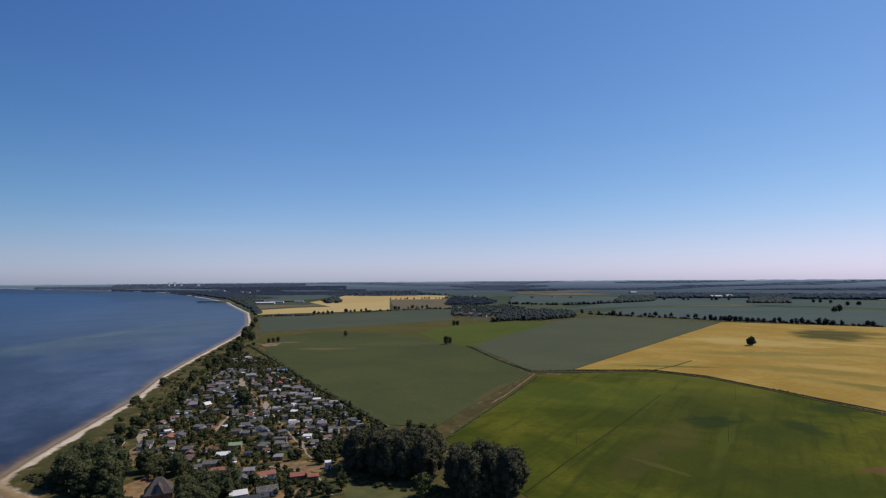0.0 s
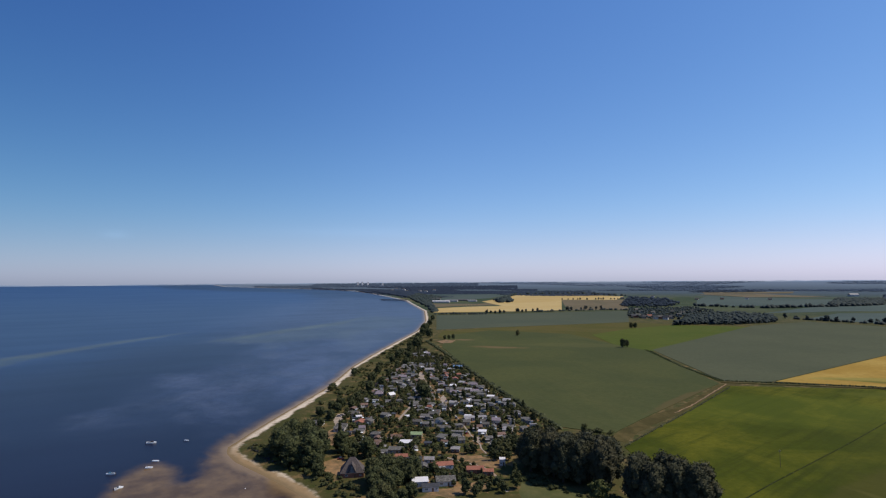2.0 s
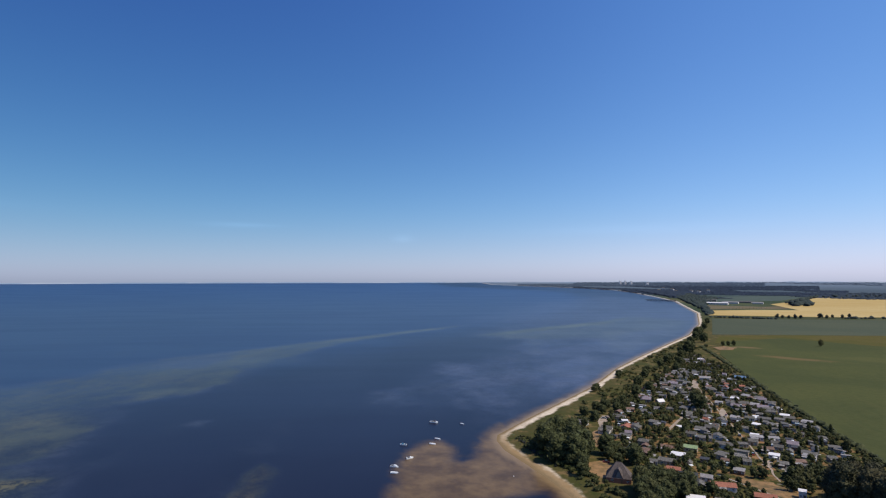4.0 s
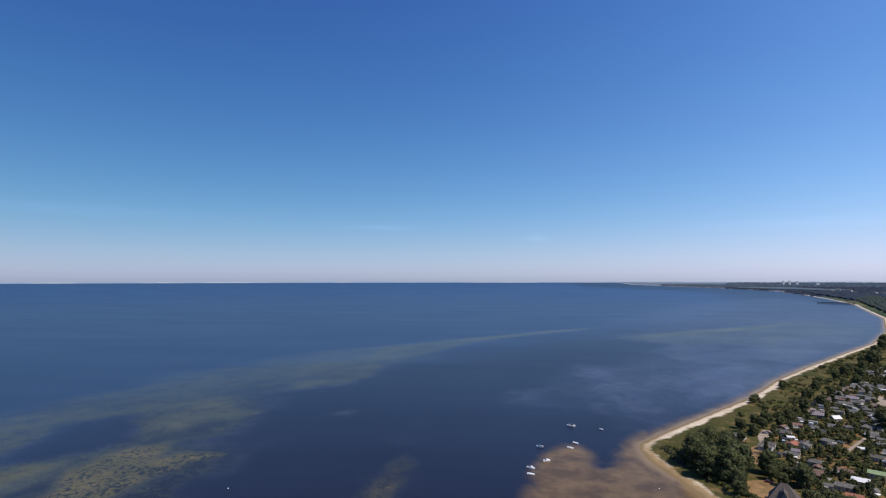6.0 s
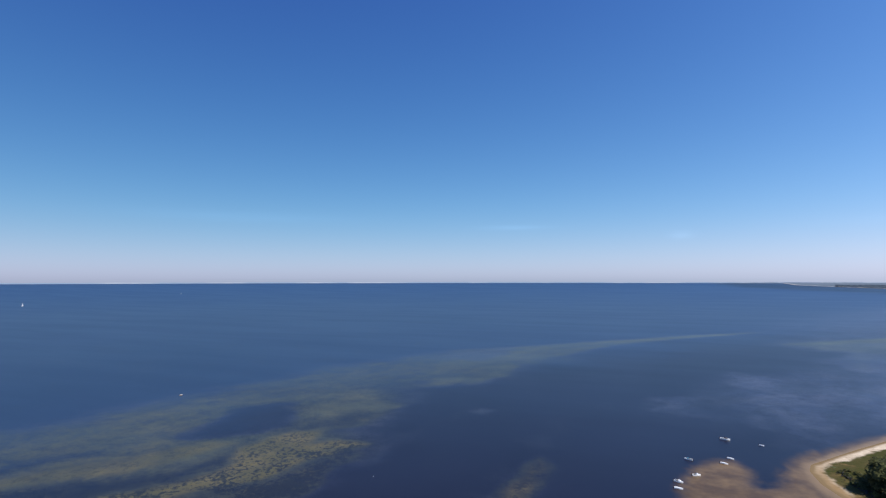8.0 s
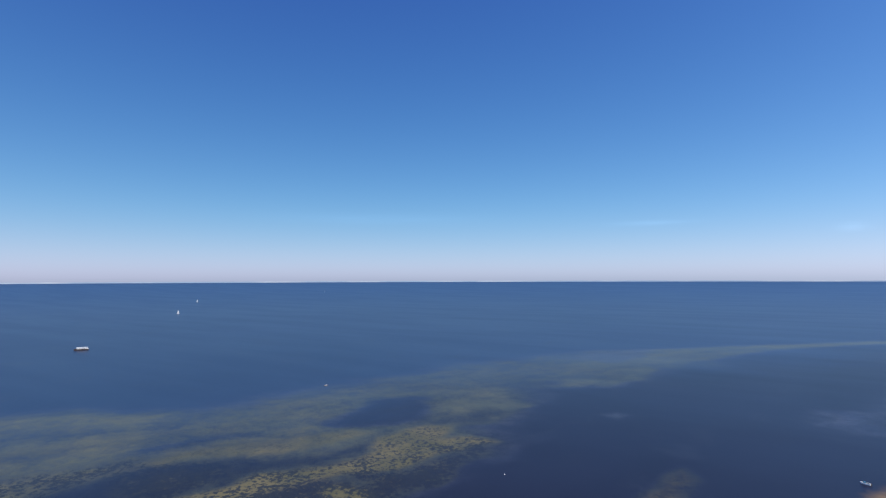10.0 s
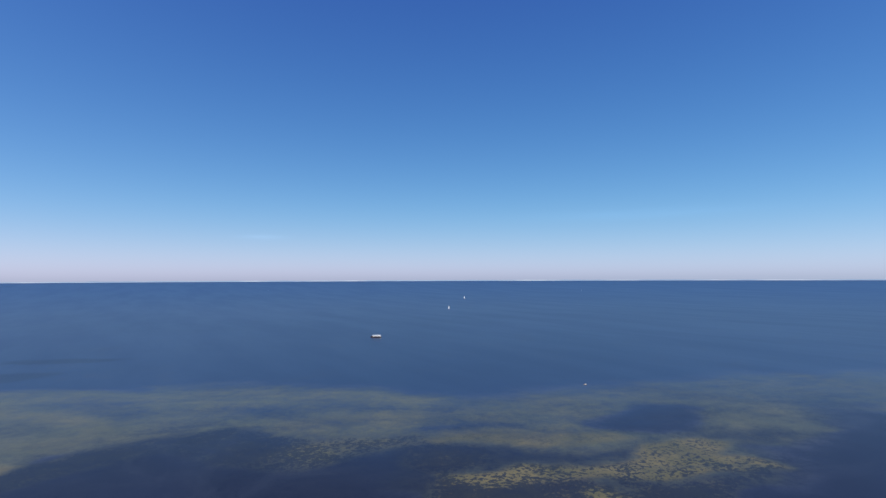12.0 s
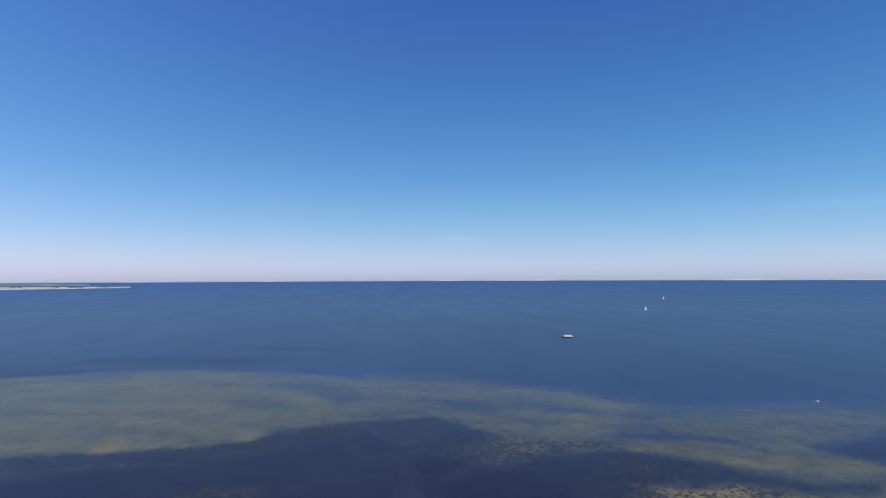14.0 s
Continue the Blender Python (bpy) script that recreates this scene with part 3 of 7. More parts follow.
# golden sandbar near the surface
bar([(-298, -120), (-305, -103), (-313, -89), (-332, -80), (-334, -63), (-342, -43), (-353, -27), (-370, -9), (-380, 6), (-387, 28), (-396, 52), (-388, 65), (-380, 70), (-368, 48), (-358, 26), (-344, 12), (-330, 1), (-326, -15), (-327, -31), (-316, -46), (-305, -61), (-292, -73), (-283, -86), (-283, -107)], 0.3, 0.95, 0.95, 0.45)
bar([(-398, -13), (-419, 6), (-430, 25), (-427, 45), (-407, 38), (-385, 23), (-377, 6), (-369, -9), (-375, -17)], 0.3, 0.85, 0.8, 0.3)
bar([(-290, -116), (-286, -84), (-306, -58), (-314, -40), (-311, -27), (-298, -14), (-276, -10), (-263, -106)], 0.6, 0.55, 0.95, 0.95)
bar([(-305, -40), (-307, -29), (-300, -16), (-276, -10), (-273, -29)], 0.35, 0.9, 1, 0.3)
bar([(-323, -21), (-330, 11), (-347, 29), (-368, 57), (-332, 34), (-308, 22), (-296, -8)], 0.6, 0.36, 0.6, 1)
# brown tongue
bar([(-259, 107), (-279, 129), (-308, 157), (-318, 168), (-300, 166), (-283, 149), (-265, 131), (-252, 119)], 0.4, 0.42, 0.85, 0.3)
# thin streak far out
bar([(-567, 159), (-624, 202), (-668, 246), (-713, 312), (-835, 406), (-867, 513), (-876, 606), (-904, 816), (-913, 1007), (-866, 783), (-827, 610), (-739, 437), (-691, 336), (-634, 293), (-574, 231), (-557, 175)], 0.45, 0.44, 0.25, 0)
bar([(-858, 544), (-875, 646), (-904, 816), (-913, 1036), (-869, 801), (-842, 621)], 0.2, 0.6, 0.3, 0)
bar([(-728, 855), (-735, 963), (-742, 1161), (-723, 1351), (-751, 1560), (-683, 1276), (-696, 1089), (-700, 917)], 0.25, 0.75, 0.28, 0)
bar([(-551, 774), (-572, 894), (-469, 786), (-445, 694), (-476, 692)], 0.7, 0.42, 0, 0)
bar([(-478, 890), (-538, 1095), (-533, 1297), (-467, 1172), (-412, 947), (-405, 807), (-416, 788)], 0.7, 0.52, 0.1, 0)
bar([(-520, 546), (-486, 541), (-391, 470), (-379, 435), (-449, 475)], 0.6, 0.45, 0, 0)
bar([(-434, 361), (-427, 400), (-391, 380), (-378, 334), (-402, 331)], 0.8, 0.3, 0, 0)
bar([(-487, 913), (-450, 971), (-387, 810), (-426, 810)], 0.5, 0.6, 0.1, 0)
bar([(-637, 872), (-558, 844), (-472, 688), (-531, 735)], 0.6, 0.45, 0.1, 0)
bar([(-520, 540), (-464, 518), (-382, 461), (-375, 427), (-443, 469)], 0.8, 0.4, 0, 0)
# pale ridges on the western bank
bar([(-204, -575), (-233, -515), (-250, -474), (-236, -424), (-227, -449), (-213, -501), (-202, -555)], 0.4, 0.78, 0.5, 0)
bar([(-259, -560), (-298, -509), (-316, -467), (-317, -419), (-301, -374), (-267, -360), (-244, -375), (-235, -409), (-281, -386), (-295, -418), (-295, -472)], 0.4, 0.74, 0.45, 0)
bar([(-111, -736), (-163, -720), (-220, -693), (-201, -666), (-141, -659), (-100, -662)], 0.5, 0.68, 0.25, 0)
bar([(-151, -542), (-192, -507), (-220, -416), (-210, -381), (-175, -394), (-153, -456)], 0.8, 0.72, 0.5, 0)
bar([(-82, -539), (-108, -533), (-127, -477), (-119, -436), (-94, -436), (-70, -455)], 0.6, 0.78, 0.6, 0.2)
bar([(-126, -425), (-144, -433), (-146, -409), (-136, -398), (-124, -408)], 0.3, 0.95, 0.8, 0.05)
bar([(-199, -379), (-216, -376), (-222, -356), (-201, -352)], 0.3, 0.85, 0.75, 0.1)
bar([(-319, -369), (-356, -352), (-363, -311), (-324, -320), (-295, -341)], 0.6, 0.36, 0.2, 0.05)
bar([(-83, -435), (-99, -428), (-107, -389), (-89, -383), (-77, -401)], 0.6, 0.3, 0.5, 0.8)
bar([(-129, -287), (-147, -288), (-157, -271), (-147, -250), (-124, -277)], 0.5, 0.4, 0.9, 0.7)

BROWN = [(-213, 185), (-235, 207), (-258, 231), (-271, 253), (-274, 273), (-260, 269), (-238, 251), (-225, 248), (-228, 269), (-250, 299), (-265, 323), (-270, 341), (-234, 325), (-183, 296), (-155, 284)]          # the muddy flat off the beach


def bed(x, y, r):
    """The bed's sand, warmth and weed at each place of the sea."""
    sand, warm, tuft = np.zeros(x.shape), np.zeros(x.shape), np.zeros(x.shape)
    wobble = np.array([noise.noise(Vector((a * 0.02, b * 0.02, 4.0))) + 0.6 * noise.noise(Vector((a * 0.05, b * 0.05, 9.0))) if s < 1600 else 0.0 for a, b, s in zip(x.ravel(), y.ravel(), r.ravel())]).reshape(x.shape)
    for points, soft, s, w, t in BARS:
        p = np.array(points, float)
        wide = soft * (9 + 0.03 * np.hypot(*p.mean(0)))
        (x0, y0), (x1, y1) = p.min(0) - 2 * wide, p.max(0) + 2 * wide
        near = (x > x0) & (x < x1) & (y > y0) & (y < y1)
        if not near.any():
            continue
        d = polygon_depth(x[near], y[near], p) + wobble[near] * wide * 0.55
        a = np.clip(0.5 + d / (2 * wide), 0, 1)
        a = a * a * (3 - 2 * a)
        sand[near] += (s - sand[near]) * a
        warm[near] += (w - warm[near]) * a
        tuft[near] += (t - tuft[near]) * a
    return {"sand": sand, "warm": warm, "tuft": tuft, "brown": np.clip(0.75 + polygon_depth(x, y, BROWN) / 26, 0, 1), "shore": shore_distance(x, y)}


def land_attr(x, y, r):
    return {"shore": shore_distance(x, y)}


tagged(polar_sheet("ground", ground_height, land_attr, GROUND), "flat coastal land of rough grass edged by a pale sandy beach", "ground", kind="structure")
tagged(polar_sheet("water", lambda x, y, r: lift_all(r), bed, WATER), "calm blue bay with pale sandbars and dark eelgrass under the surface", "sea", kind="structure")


# ---- fields, tracks and yards ----
def part(name, bm, material, parent, label="", smooth=False):
    """Links a bmesh as one mesh object under a thing or a part."""
    me = bpy.data.meshes.new(name)
    bm.to_mesh(me)
    bm.free()
    me.materials.append(material)
    if smooth:
        me.polygons.foreach_set("use_smooth", np.ones(len(me.polygons), bool))
    ob = new(name, me)
    if parent is not None:
        ob.parent = parent
    if label:
        ob["label"] = label
    return ob


def slab(name, points, height, material, label, category, step=140.0, ragged=0.0, base=None):
    """A sheet of crop, grass or sand over the ground: a low block with the outline given, following the land's rise."""
    bm = bmesh.new()
    pts = [Vector((x, y, 0)) for x, y in points]
    if ragged:
        fine = []
        for a, b in zip(pts, pts[1:] + pts[:1]):
            n = max(1, int((b - a).length / max(3.5, ragged * 2)))
            fine += [a.lerp(b, i / n) for i in range(n)]
        pts = [p + Vector((noise.noise(p * 0.11), noise.noise(p * 0.11 + Vector((9, 4, 2))), 0)) * ragged * 2 for p in fine]
    face = bm.faces.new([bm.verts.new(p) for p in pts])
    if face.normal.z < 0:
        face.normal_flip()
    far = max(p.length for p in pts)
    if far > 2240:
        for axis in range(2):
            vals = [p[axis] for p in pts]
            v = min(vals) + step
            while v < max(vals):
                co, no = Vector((0, 0, 0)), Vector((0, 0, 0))
                co[axis], no[axis] = v, 1
                bmesh.ops.bisect_plane(bm, geom=bm.verts[:] + bm.edges[:] + bm.faces[:], plane_co=co, plane_no=no)
                v += step
    bmesh.ops.triangulate(bm, faces=bm.faces[:])
    bm.normal_update()
    for f in bm.faces:
        if f.normal.z < 0:
            f.normal_flip()
    top = bm.faces[:]
    extra = bmesh.ops.extrude_face_region(bm, geom=top)
    low = LAND if base is None else base
    for el in extra["geom"]:
        if isinstance(el, bmesh.types.BMVert):
            el.co.z = height
    for v in bm.verts:
        v.co.z += low - (0.3 if v.co.z == 0 else 0) + lift(math.hypot(v.co.x, v.co.y))
    bmesh.ops.recalc_face_normals(bm, faces=bm.faces[:])
    return tagged(part(name, bm, material, None), label, category, kind="structure")


def ribbon(name, line, width, height, material, label, category, ragged=0.3):
    """A track or path along a line, a few centimetres thick."""
    pts = [Vector((x, y, 0)) for x, y in line]
    left, right = [], []
    for i, p in enumerate(pts):
        d = (pts[min(i + 1, len(pts) - 1)] - pts[max(i - 1, 0)]).normalized()
        s = Vector((-d.y, d.x, 0)) * width / 2
        left.append(p + s)
        right.append(p - s)
    return slab(name, [(p.x, p.y) for p in left + right[::-1]], height, material, label, category, ragged=ragged)


MEADOW = crop("meadow_grass", (0.050, 0.062, 0.0065), (0.112, 0.109, 0.011), (0.028, 0.037, 0.006), -32, 0.7, 5.0, 0.022,
              [(285, 560, 46, 110, -22, (0.112, 0.108, 0.014), 0.55), (255, 625, 60, 22, 0, (0.100, 0.104, 0.016), 0.5), (130, 330, 60, 46, 30, (0.034, 0.042, 0.007), 0.55), (229, 441, 16, 22, -20, (0.030, 0.040, 0.008), 0.6), (207, 451, 14, 20, -20, (0.030, 0.040, 0.008), 0.5), (205, 419, 83, 168, -20, (0.038, 0.047, 0.008), 0.5), (203, 400, 102, 4.8, 58, (0.075, 0.088, 0.013), 0.45), (125, 331, 22.4, 3.2, -55, (0.10, 0.095, 0.022), 0.5), (205, 429, 25.6, 19.2, 20, (0.022, 0.034, 0.008), 0.8), (166, 394, 42, 14.4, 62, (0.10, 0.075, 0.022), 0.3), (256, 320, 19.2, 6.4, 0, (0.13, 0.06, 0.03), 0.8),
               (328, 467, 25.6, 16, 0, (0.026, 0.040, 0.009), 0.7), (136, 536, 120, 64, 20, (0.085, 0.105, 0.014), 0.35), (120, 344, 12.8, 54, -35, (0.080, 0.066, 0.020), 0.35), (264, 413, 12.8, 25.6, 0, (0.024, 0.038, 0.009), 0.7)])
BEET = crop("green_crop", (0.061, 0.070, 0.027), (0.078, 0.084, 0.030), (0.090, 0.086, 0.033), 30, 0.3, 12.0, 0.010,
            [(53, 552, 80, 8, 63, (0.115, 0.078, 0.034), 0.5), (-189, 896, 48, 14.4, 0, (0.155, 0.105, 0.05), 0.7), (-275, 989, 20.8, 11.2, 0, (0.20, 0.13, 0.07), 0.6), (-64, 960, 96, 38, 10, (0.10, 0.098, 0.036), 0.4)])
DUSK = crop("grey_green_crop", (0.078, 0.085, 0.049), (0.092, 0.098, 0.055), (0.068, 0.073, 0.042), -52, 0.3, 14.0, 0.006)
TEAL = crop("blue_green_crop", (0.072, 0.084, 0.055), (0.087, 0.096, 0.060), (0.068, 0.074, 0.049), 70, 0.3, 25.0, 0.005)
# far green fields, made bluer than near ones by painted haze
HAZY_GREEN = crop("hazy_green_crop", (0.072, 0.094, 0.080), (0.086, 0.108, 0.090), (0.070, 0.086, 0.072), 70, 0.3, 25.0, 0.005)
LIME = crop("young_green_crop", (0.068, 0.09, 0.016), (0.088, 0.102, 0.02), (0.066, 0.076, 0.018), 60, 0.35, 14.0, 0.01)
OLIVE = crop("olive_grass", (0.078, 0.076, 0.02), (0.1, 0.084, 0.026), (0.14, 0.094, 0.036), 75, 0.5, 16.0, 0.012)
WHEAT = crop("ripening_wheat", (0.31, 0.192, 0.04), (0.39, 0.262, 0.066), (0.23, 0.165, 0.036), -70, 0.22, 40.0, 0.02,
             [(740, 1060, 66, 120, -35, (0.068, 0.064, 0.018), 0.95), (790, 1080, 90, 44, -30, (0.10, 0.085, 0.024), 0.7), (470, 800, 130, 26, -12, (0.17, 0.150, 0.040), 0.55), (420, 660, 90, 24, -35, (0.16, 0.14, 0.036), 0.5), (800, 976, 96, 19.2, -30, (0.14, 0.12, 0.038), 0.6), (464, 752, 64, 19.2, -60, (0.24, 0.20, 0.055), 0.55), (400, 595, 54, 14.4, -55, (0.22, 0.18, 0.05), 0.6), (256, 712, 54, 14.4, 5, (0.20, 0.19, 0.05), 0.6),
              (528, 944, 112, 64, -40, (0.46, 0.345, 0.125), 0.5), (432, 544, 42, 19.2, -55, (0.13, 0.12, 0.03), 0.6), (592, 768, 96, 16, -48, (0.20, 0.16, 0.04), 0.5), (288, 691, 64, 8, -12, (0.09, 0.10, 0.022), 0.7), (672, 896, 96, 22.4, -40, (0.44, 0.33, 0.12), 0.5), (480, 672, 48, 22.4, -50, (0.42, 0.29, 0.09), 0.5)], 0.25)
VERGE = crop("verge_grass", (0.068, 0.056, 0.020), (0.105, 0.080, 0.030), (0.048, 0.048, 0.016), 28, 0.6, 2.0, 0.06)
DITCH = crop("ditch_grass", (0.020, 0.028, 0.006), (0.032, 0.038, 0.009), (0.05, 0.045, 0.015), 0, 0.4, 3.0, 0.2)
STRAW = crop("pale_ripe_grain", (0.44, 0.31, 0.12), (0.5, 0.375, 0.17), (0.4, 0.265, 0.085), 70, 0.4, 30.0, 0.004)
FALLOW = crop("brown_fallow", (0.135, 0.110, 0.065), (0.165, 0.130, 0.080), (0.10, 0.095, 0.055), 10, 0.5, 28.0, 0.006)

slab("field", [(-280, 874), (-147, 606), (-96, 512), (-45, 427), (-6.4, 418), (14.4, 466), (99, 648), (46, 904), (4.8, 962), (-99, 1152), (-272, 1190), (-330, 1059)], 0.35, BEET, "wide level field of low dark-green crop", "field")
slab("field", [(4.8, 930), (50, 910), (290, 1418), (125, 1434), (20.8, 1306), (-53, 1147)], 0.30, LIME, "field strip of bright young green crop", "field")
slab("field", [(48, 926), (298, 1456), (454, 1616), (688, 1376), (154, 674), (106, 664)], 0.35, DUSK, "grey-green level crop field beside a ditch", "field")
slab("field", [(158, 674), (693, 1376), (962, 1205), (1600, 1024), (1120, -160), (528, 96), (362, 458), (331, 533), (296, 627), (254, 669)], 0.75, WHEAT, "golden ripening grain field with greener patches", "field")
slab("field", [(106, 637), (243, 658), (290, 614), (326, 525), (350, 448), (480, 96), (320, -240), (96, -160), (0, 96), (42, 285), (27.2, 317), (1.6, 387)], 0.18, MEADOW, "mottled bright green mown meadow", "field")
slab("field", [(-549, 1658), (-338, 1792), (32, 2042), (24, 1504), (-288, 1259), (-389, 1174)], 0.32, TEAL, "long blue-green crop field", "field")
slab("field", [(-336, 1021), (-368, 1149), (-288, 1259), (24, 1504), (141, 1451), (294, 1437), (59, 894), (4.8, 899), (-93, 1072), (-227, 995)], 0.12, OLIVE, "dry olive-coloured pasture strip", "field")
slab("field", [(-605, 1795), (-694, 2067), (-596, 2210), (-436, 2315), (-303, 2212), (-197, 2037), (-362, 1918)], 0.7, STRAW, "narrow yellow grain field behind a hedge", "field")
slab("field", [(-643, 2660), (-590, 3310), (-335, 3475), (26.5, 3248), (-12.2, 2905), (-279, 2884), (-197, 2037), (-412, 2185)], 0.7, STRAW, "large pale yellow ripe grain field", "field")
slab("field", [(-279, 2884), (32, 2953), (34, 2122), (-176, 2034)], 0.3, FALLOW, "brown fallow field beside ripe grain", "field")
slab("field", [(491, 1746), (654, 2029), (1129, 2145), (1436, 1796), (2333, 1400), (1600, 960), (994, 1246), (723, 1430)], 0.3, HAZY_GREEN, "dark green crop field behind a tree row", "field")
slab("field", [(437, 1984), (880, 2727), (1413, 2679), (1861, 2323), (2524, 1930), (2194, 1411), (1529, 1908), (1191, 2259), (691, 2144)], 0.3, HAZY_GREEN, "far grey-green crop field", "field")
slab("field", [(365, 2954), (457, 3294), (1082, 2893), (954, 2552), (300, 2437)], 0.3, HAZY_GREEN, "far dark green field near the village", "field")
slab("field", [(485, 3690), (978, 3700), (930, 3540), (476, 3500)], 0.6, FALLOW, "far strip of pale ripe grain", "field")
slab("field", [(-721, 2146), (-619, 2295), (-452, 2405), (-558, 2603), (-617, 2469), (-835, 2443)], 0.3, FALLOW, "stony brown ground before farm halls", "field")
slab("field", [(-1131, 3036), (-897, 3319), (-647, 3433), (-681, 2973), (-926, 2631)], 0.3, HAZY_GREEN, "distant green field between woods", "field")
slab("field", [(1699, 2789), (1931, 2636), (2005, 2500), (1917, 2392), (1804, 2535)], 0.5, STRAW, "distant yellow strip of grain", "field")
slab("field", [(1090, 2835), (1534, 2799), (1434, 2568), (1039, 2633)], 0.4, HAZY_GREEN, "distant grey-green field", "field")
slab("field", [(431, 3489), (767, 3473), (1006, 3214), (639, 3191)], 0.5, FALLOW, "distant pale brown field", "field")

ribbon("track", [(-3.2, 402), (6.4, 432), (32, 485), (54, 520), (104, 640), (117, 654)], 12.8, 0.10, VERGE, "dry grassy farm track along a ditch", "track", 0.7)
ribbon("track", [(42, 498), (59, 531), (106, 648)], 1.4, 0.16, DRY, "sandy wheel track through dry grass", "track", 0.4)
ribbon("ditch_bank", [(41, 290), (79, 346), (106, 384), (135, 425), (172, 479), (205, 528)], 0.8, 0.22, DITCH, "narrow grassy ditch across a meadow", "ditch", 0.1)
ribbon("track", [(102, 656), (245, 661), (291, 618), (328, 528), (352, 445)], 3.8, 0.5, VERGE, "dry field margin between meadow and grain", "track", 0.5)
ribbon("ditch_bank", [(38, 926), (74, 763), (104, 664)], 5.4, 0.36, DITCH, "dark grassy ditch between two crops", "ditch", 0.6)
ribbon("ditch_bank", [(245, 661), (259, 672), (286, 693), (307, 715), (330, 739)], 2.9, 0.84, VERGE, "short curved strip of weeds in ripening grain", "ditch", 0.3)
ribbon("path", [(-83, 349), (-91, 366), (-104, 390), (-120, 421), (-136, 451), (-155, 486), (-181, 534), (-205, 579), (-229, 626)], 1.1, 0.13, PATH, "sandy lane between garden plots", "path", 0.5)
ribbon("path", [(-58, 290), (-64, 304), (-73, 319), (-80, 325), (-87, 327)], 1.4, 0.075, PATH, "curved sandy drive", "path", 0.5)
ribbon("path", [(-83, 326), (-92, 329), (-102, 333.5), (-111, 337)], 0.7, 0.09, STONE, "narrow concrete path past the gardens", "path", 0.2)
ribbon("path", [(-168, 406), (-173, 438), (-176, 456)], 2.1, 0.05, PATH, "light gravel path between hedges", "path", 0.4)
slab("garden_ground", [(-314, 856), (-232, 747), (-142, 584), (-93, 498), (-61, 442), (-46, 419), (-72, 394), (-69, 349), (-77, 334), (-107, 334), (-112, 322), (-85, 296), (-66, 286), (-104, 282), (-139, 304), (-194, 360), (-218, 402), (-232, 474), (-251, 555), (-269, 653), (-298, 778)], 0.03, SOIL, "garden plots of worn grass and bare soil", "ground")
slab("lawn", [(-54, 312), (-43, 318), (-20.8, 301), (-14.4, 290), (-24, 280), (-50, 280)], 0.042, LAWN, "sunlit lawn beside a dark copse", "lawn", ragged=1.0)
slab("lawn", [(-106, 331), (-85, 326), (-69, 323), (-67, 338), (-85, 342), (-104, 336)], 0.035, DRY, "dry grass strip beside a gravel path", "lawn", ragged=1.0)
slab("sand_yard", [(-165, 283), (-174, 304), (-170, 315), (-162, 312), (-152, 288)], 0.10, DRY, "bare sandy yard beside a thatched house", "yard", ragged=1.2)
slab("sand_yard", [(-194, 341), (-205, 365), (-206, 378), (-192, 355), (-186, 336)], 0.045, DRY, "parched orange grass clearing", "yard", ragged=1.0)
slab("sand_yard", [(-219, 398), (-224, 416), (-218, 422), (-211, 398), (-205, 378)], 0.11, PATH, "pale gravel parking place", "yard", ragged=0.8)
slab("sand_yard", [(-176, 347), (-179, 365), (-171, 357), (-170, 347)], 0.055, DRY, "small parched clearing among trees", "yard", ragged=0.8)
slab("sand_yard", [(-155, 470), (-163, 509), (-162, 512), (-150, 486), (-150, 469)], 0.12, PATH, "pale paved square between cottages", "yard", ragged=0.8)
slab("sand_yard", [(-101, 336.5), (-100, 341), (-85, 344), (-78, 335), (-80, 328), (-87, 330)], 0.05, DRY, "dry orange grass beside a sandy drive", "yard", ragged=1.0)
slab("sand_yard", [(-98, 276), (-94, 284), (-86, 288), (-76, 302), (-69, 304), (-68, 292), (-78, 284), (-86, 274)], 0.06, DRY, "bare sandy forecourt before a white house", "yard", ragged=1.0)
ribbon("path", [(-83, 343.6), (-76, 349.3), (-66.5, 359.5)], 0.8, 0.08, PATH, "narrow dirt track towards a copse", "path", 0.3)
slab("sand_yard", [(-98, 373), (-98, 386), (-94, 382), (-91, 371)], 0.115, PATH, "widened sandy turning place on a lane", "yard", ragged=0.5)
slab("sand_yard", [(-216, 586), (-232, 634), (-224, 626), (-208, 586)], 0.12, PATH, "pale sandy spot at a lane head", "yard", ragged=0.5)
slab("sand_yard", [(-317, 950), (-307, 982), (-286, 973), (-282, 939), (-296, 925)], 0.55, DRY, "heap of bare sandy soil at a field edge", "yard", ragged=1.5)
slab("lawn", [(-246, 325), (-240, 330), (-226, 329), (-214, 322), (-219, 313), (-232, 318)], 0.10, LAWN, "tongue of green beach grass in sand", "grass", ragged=1.5, base=0.75)


# ---- trees, shrubs and woods ----
ICO = {}


def ico(sub):
    if sub not in ICO:
        b = bmesh.new()
        bmesh.ops.create_icosphere(b, subdivisions=sub, radius=1.0)
        ICO[sub] = (np.array([v.co[:] for v in b.verts]), [[v.index for v in f.verts] for f in b.faces])
        b.free()
    return ICO[sub]


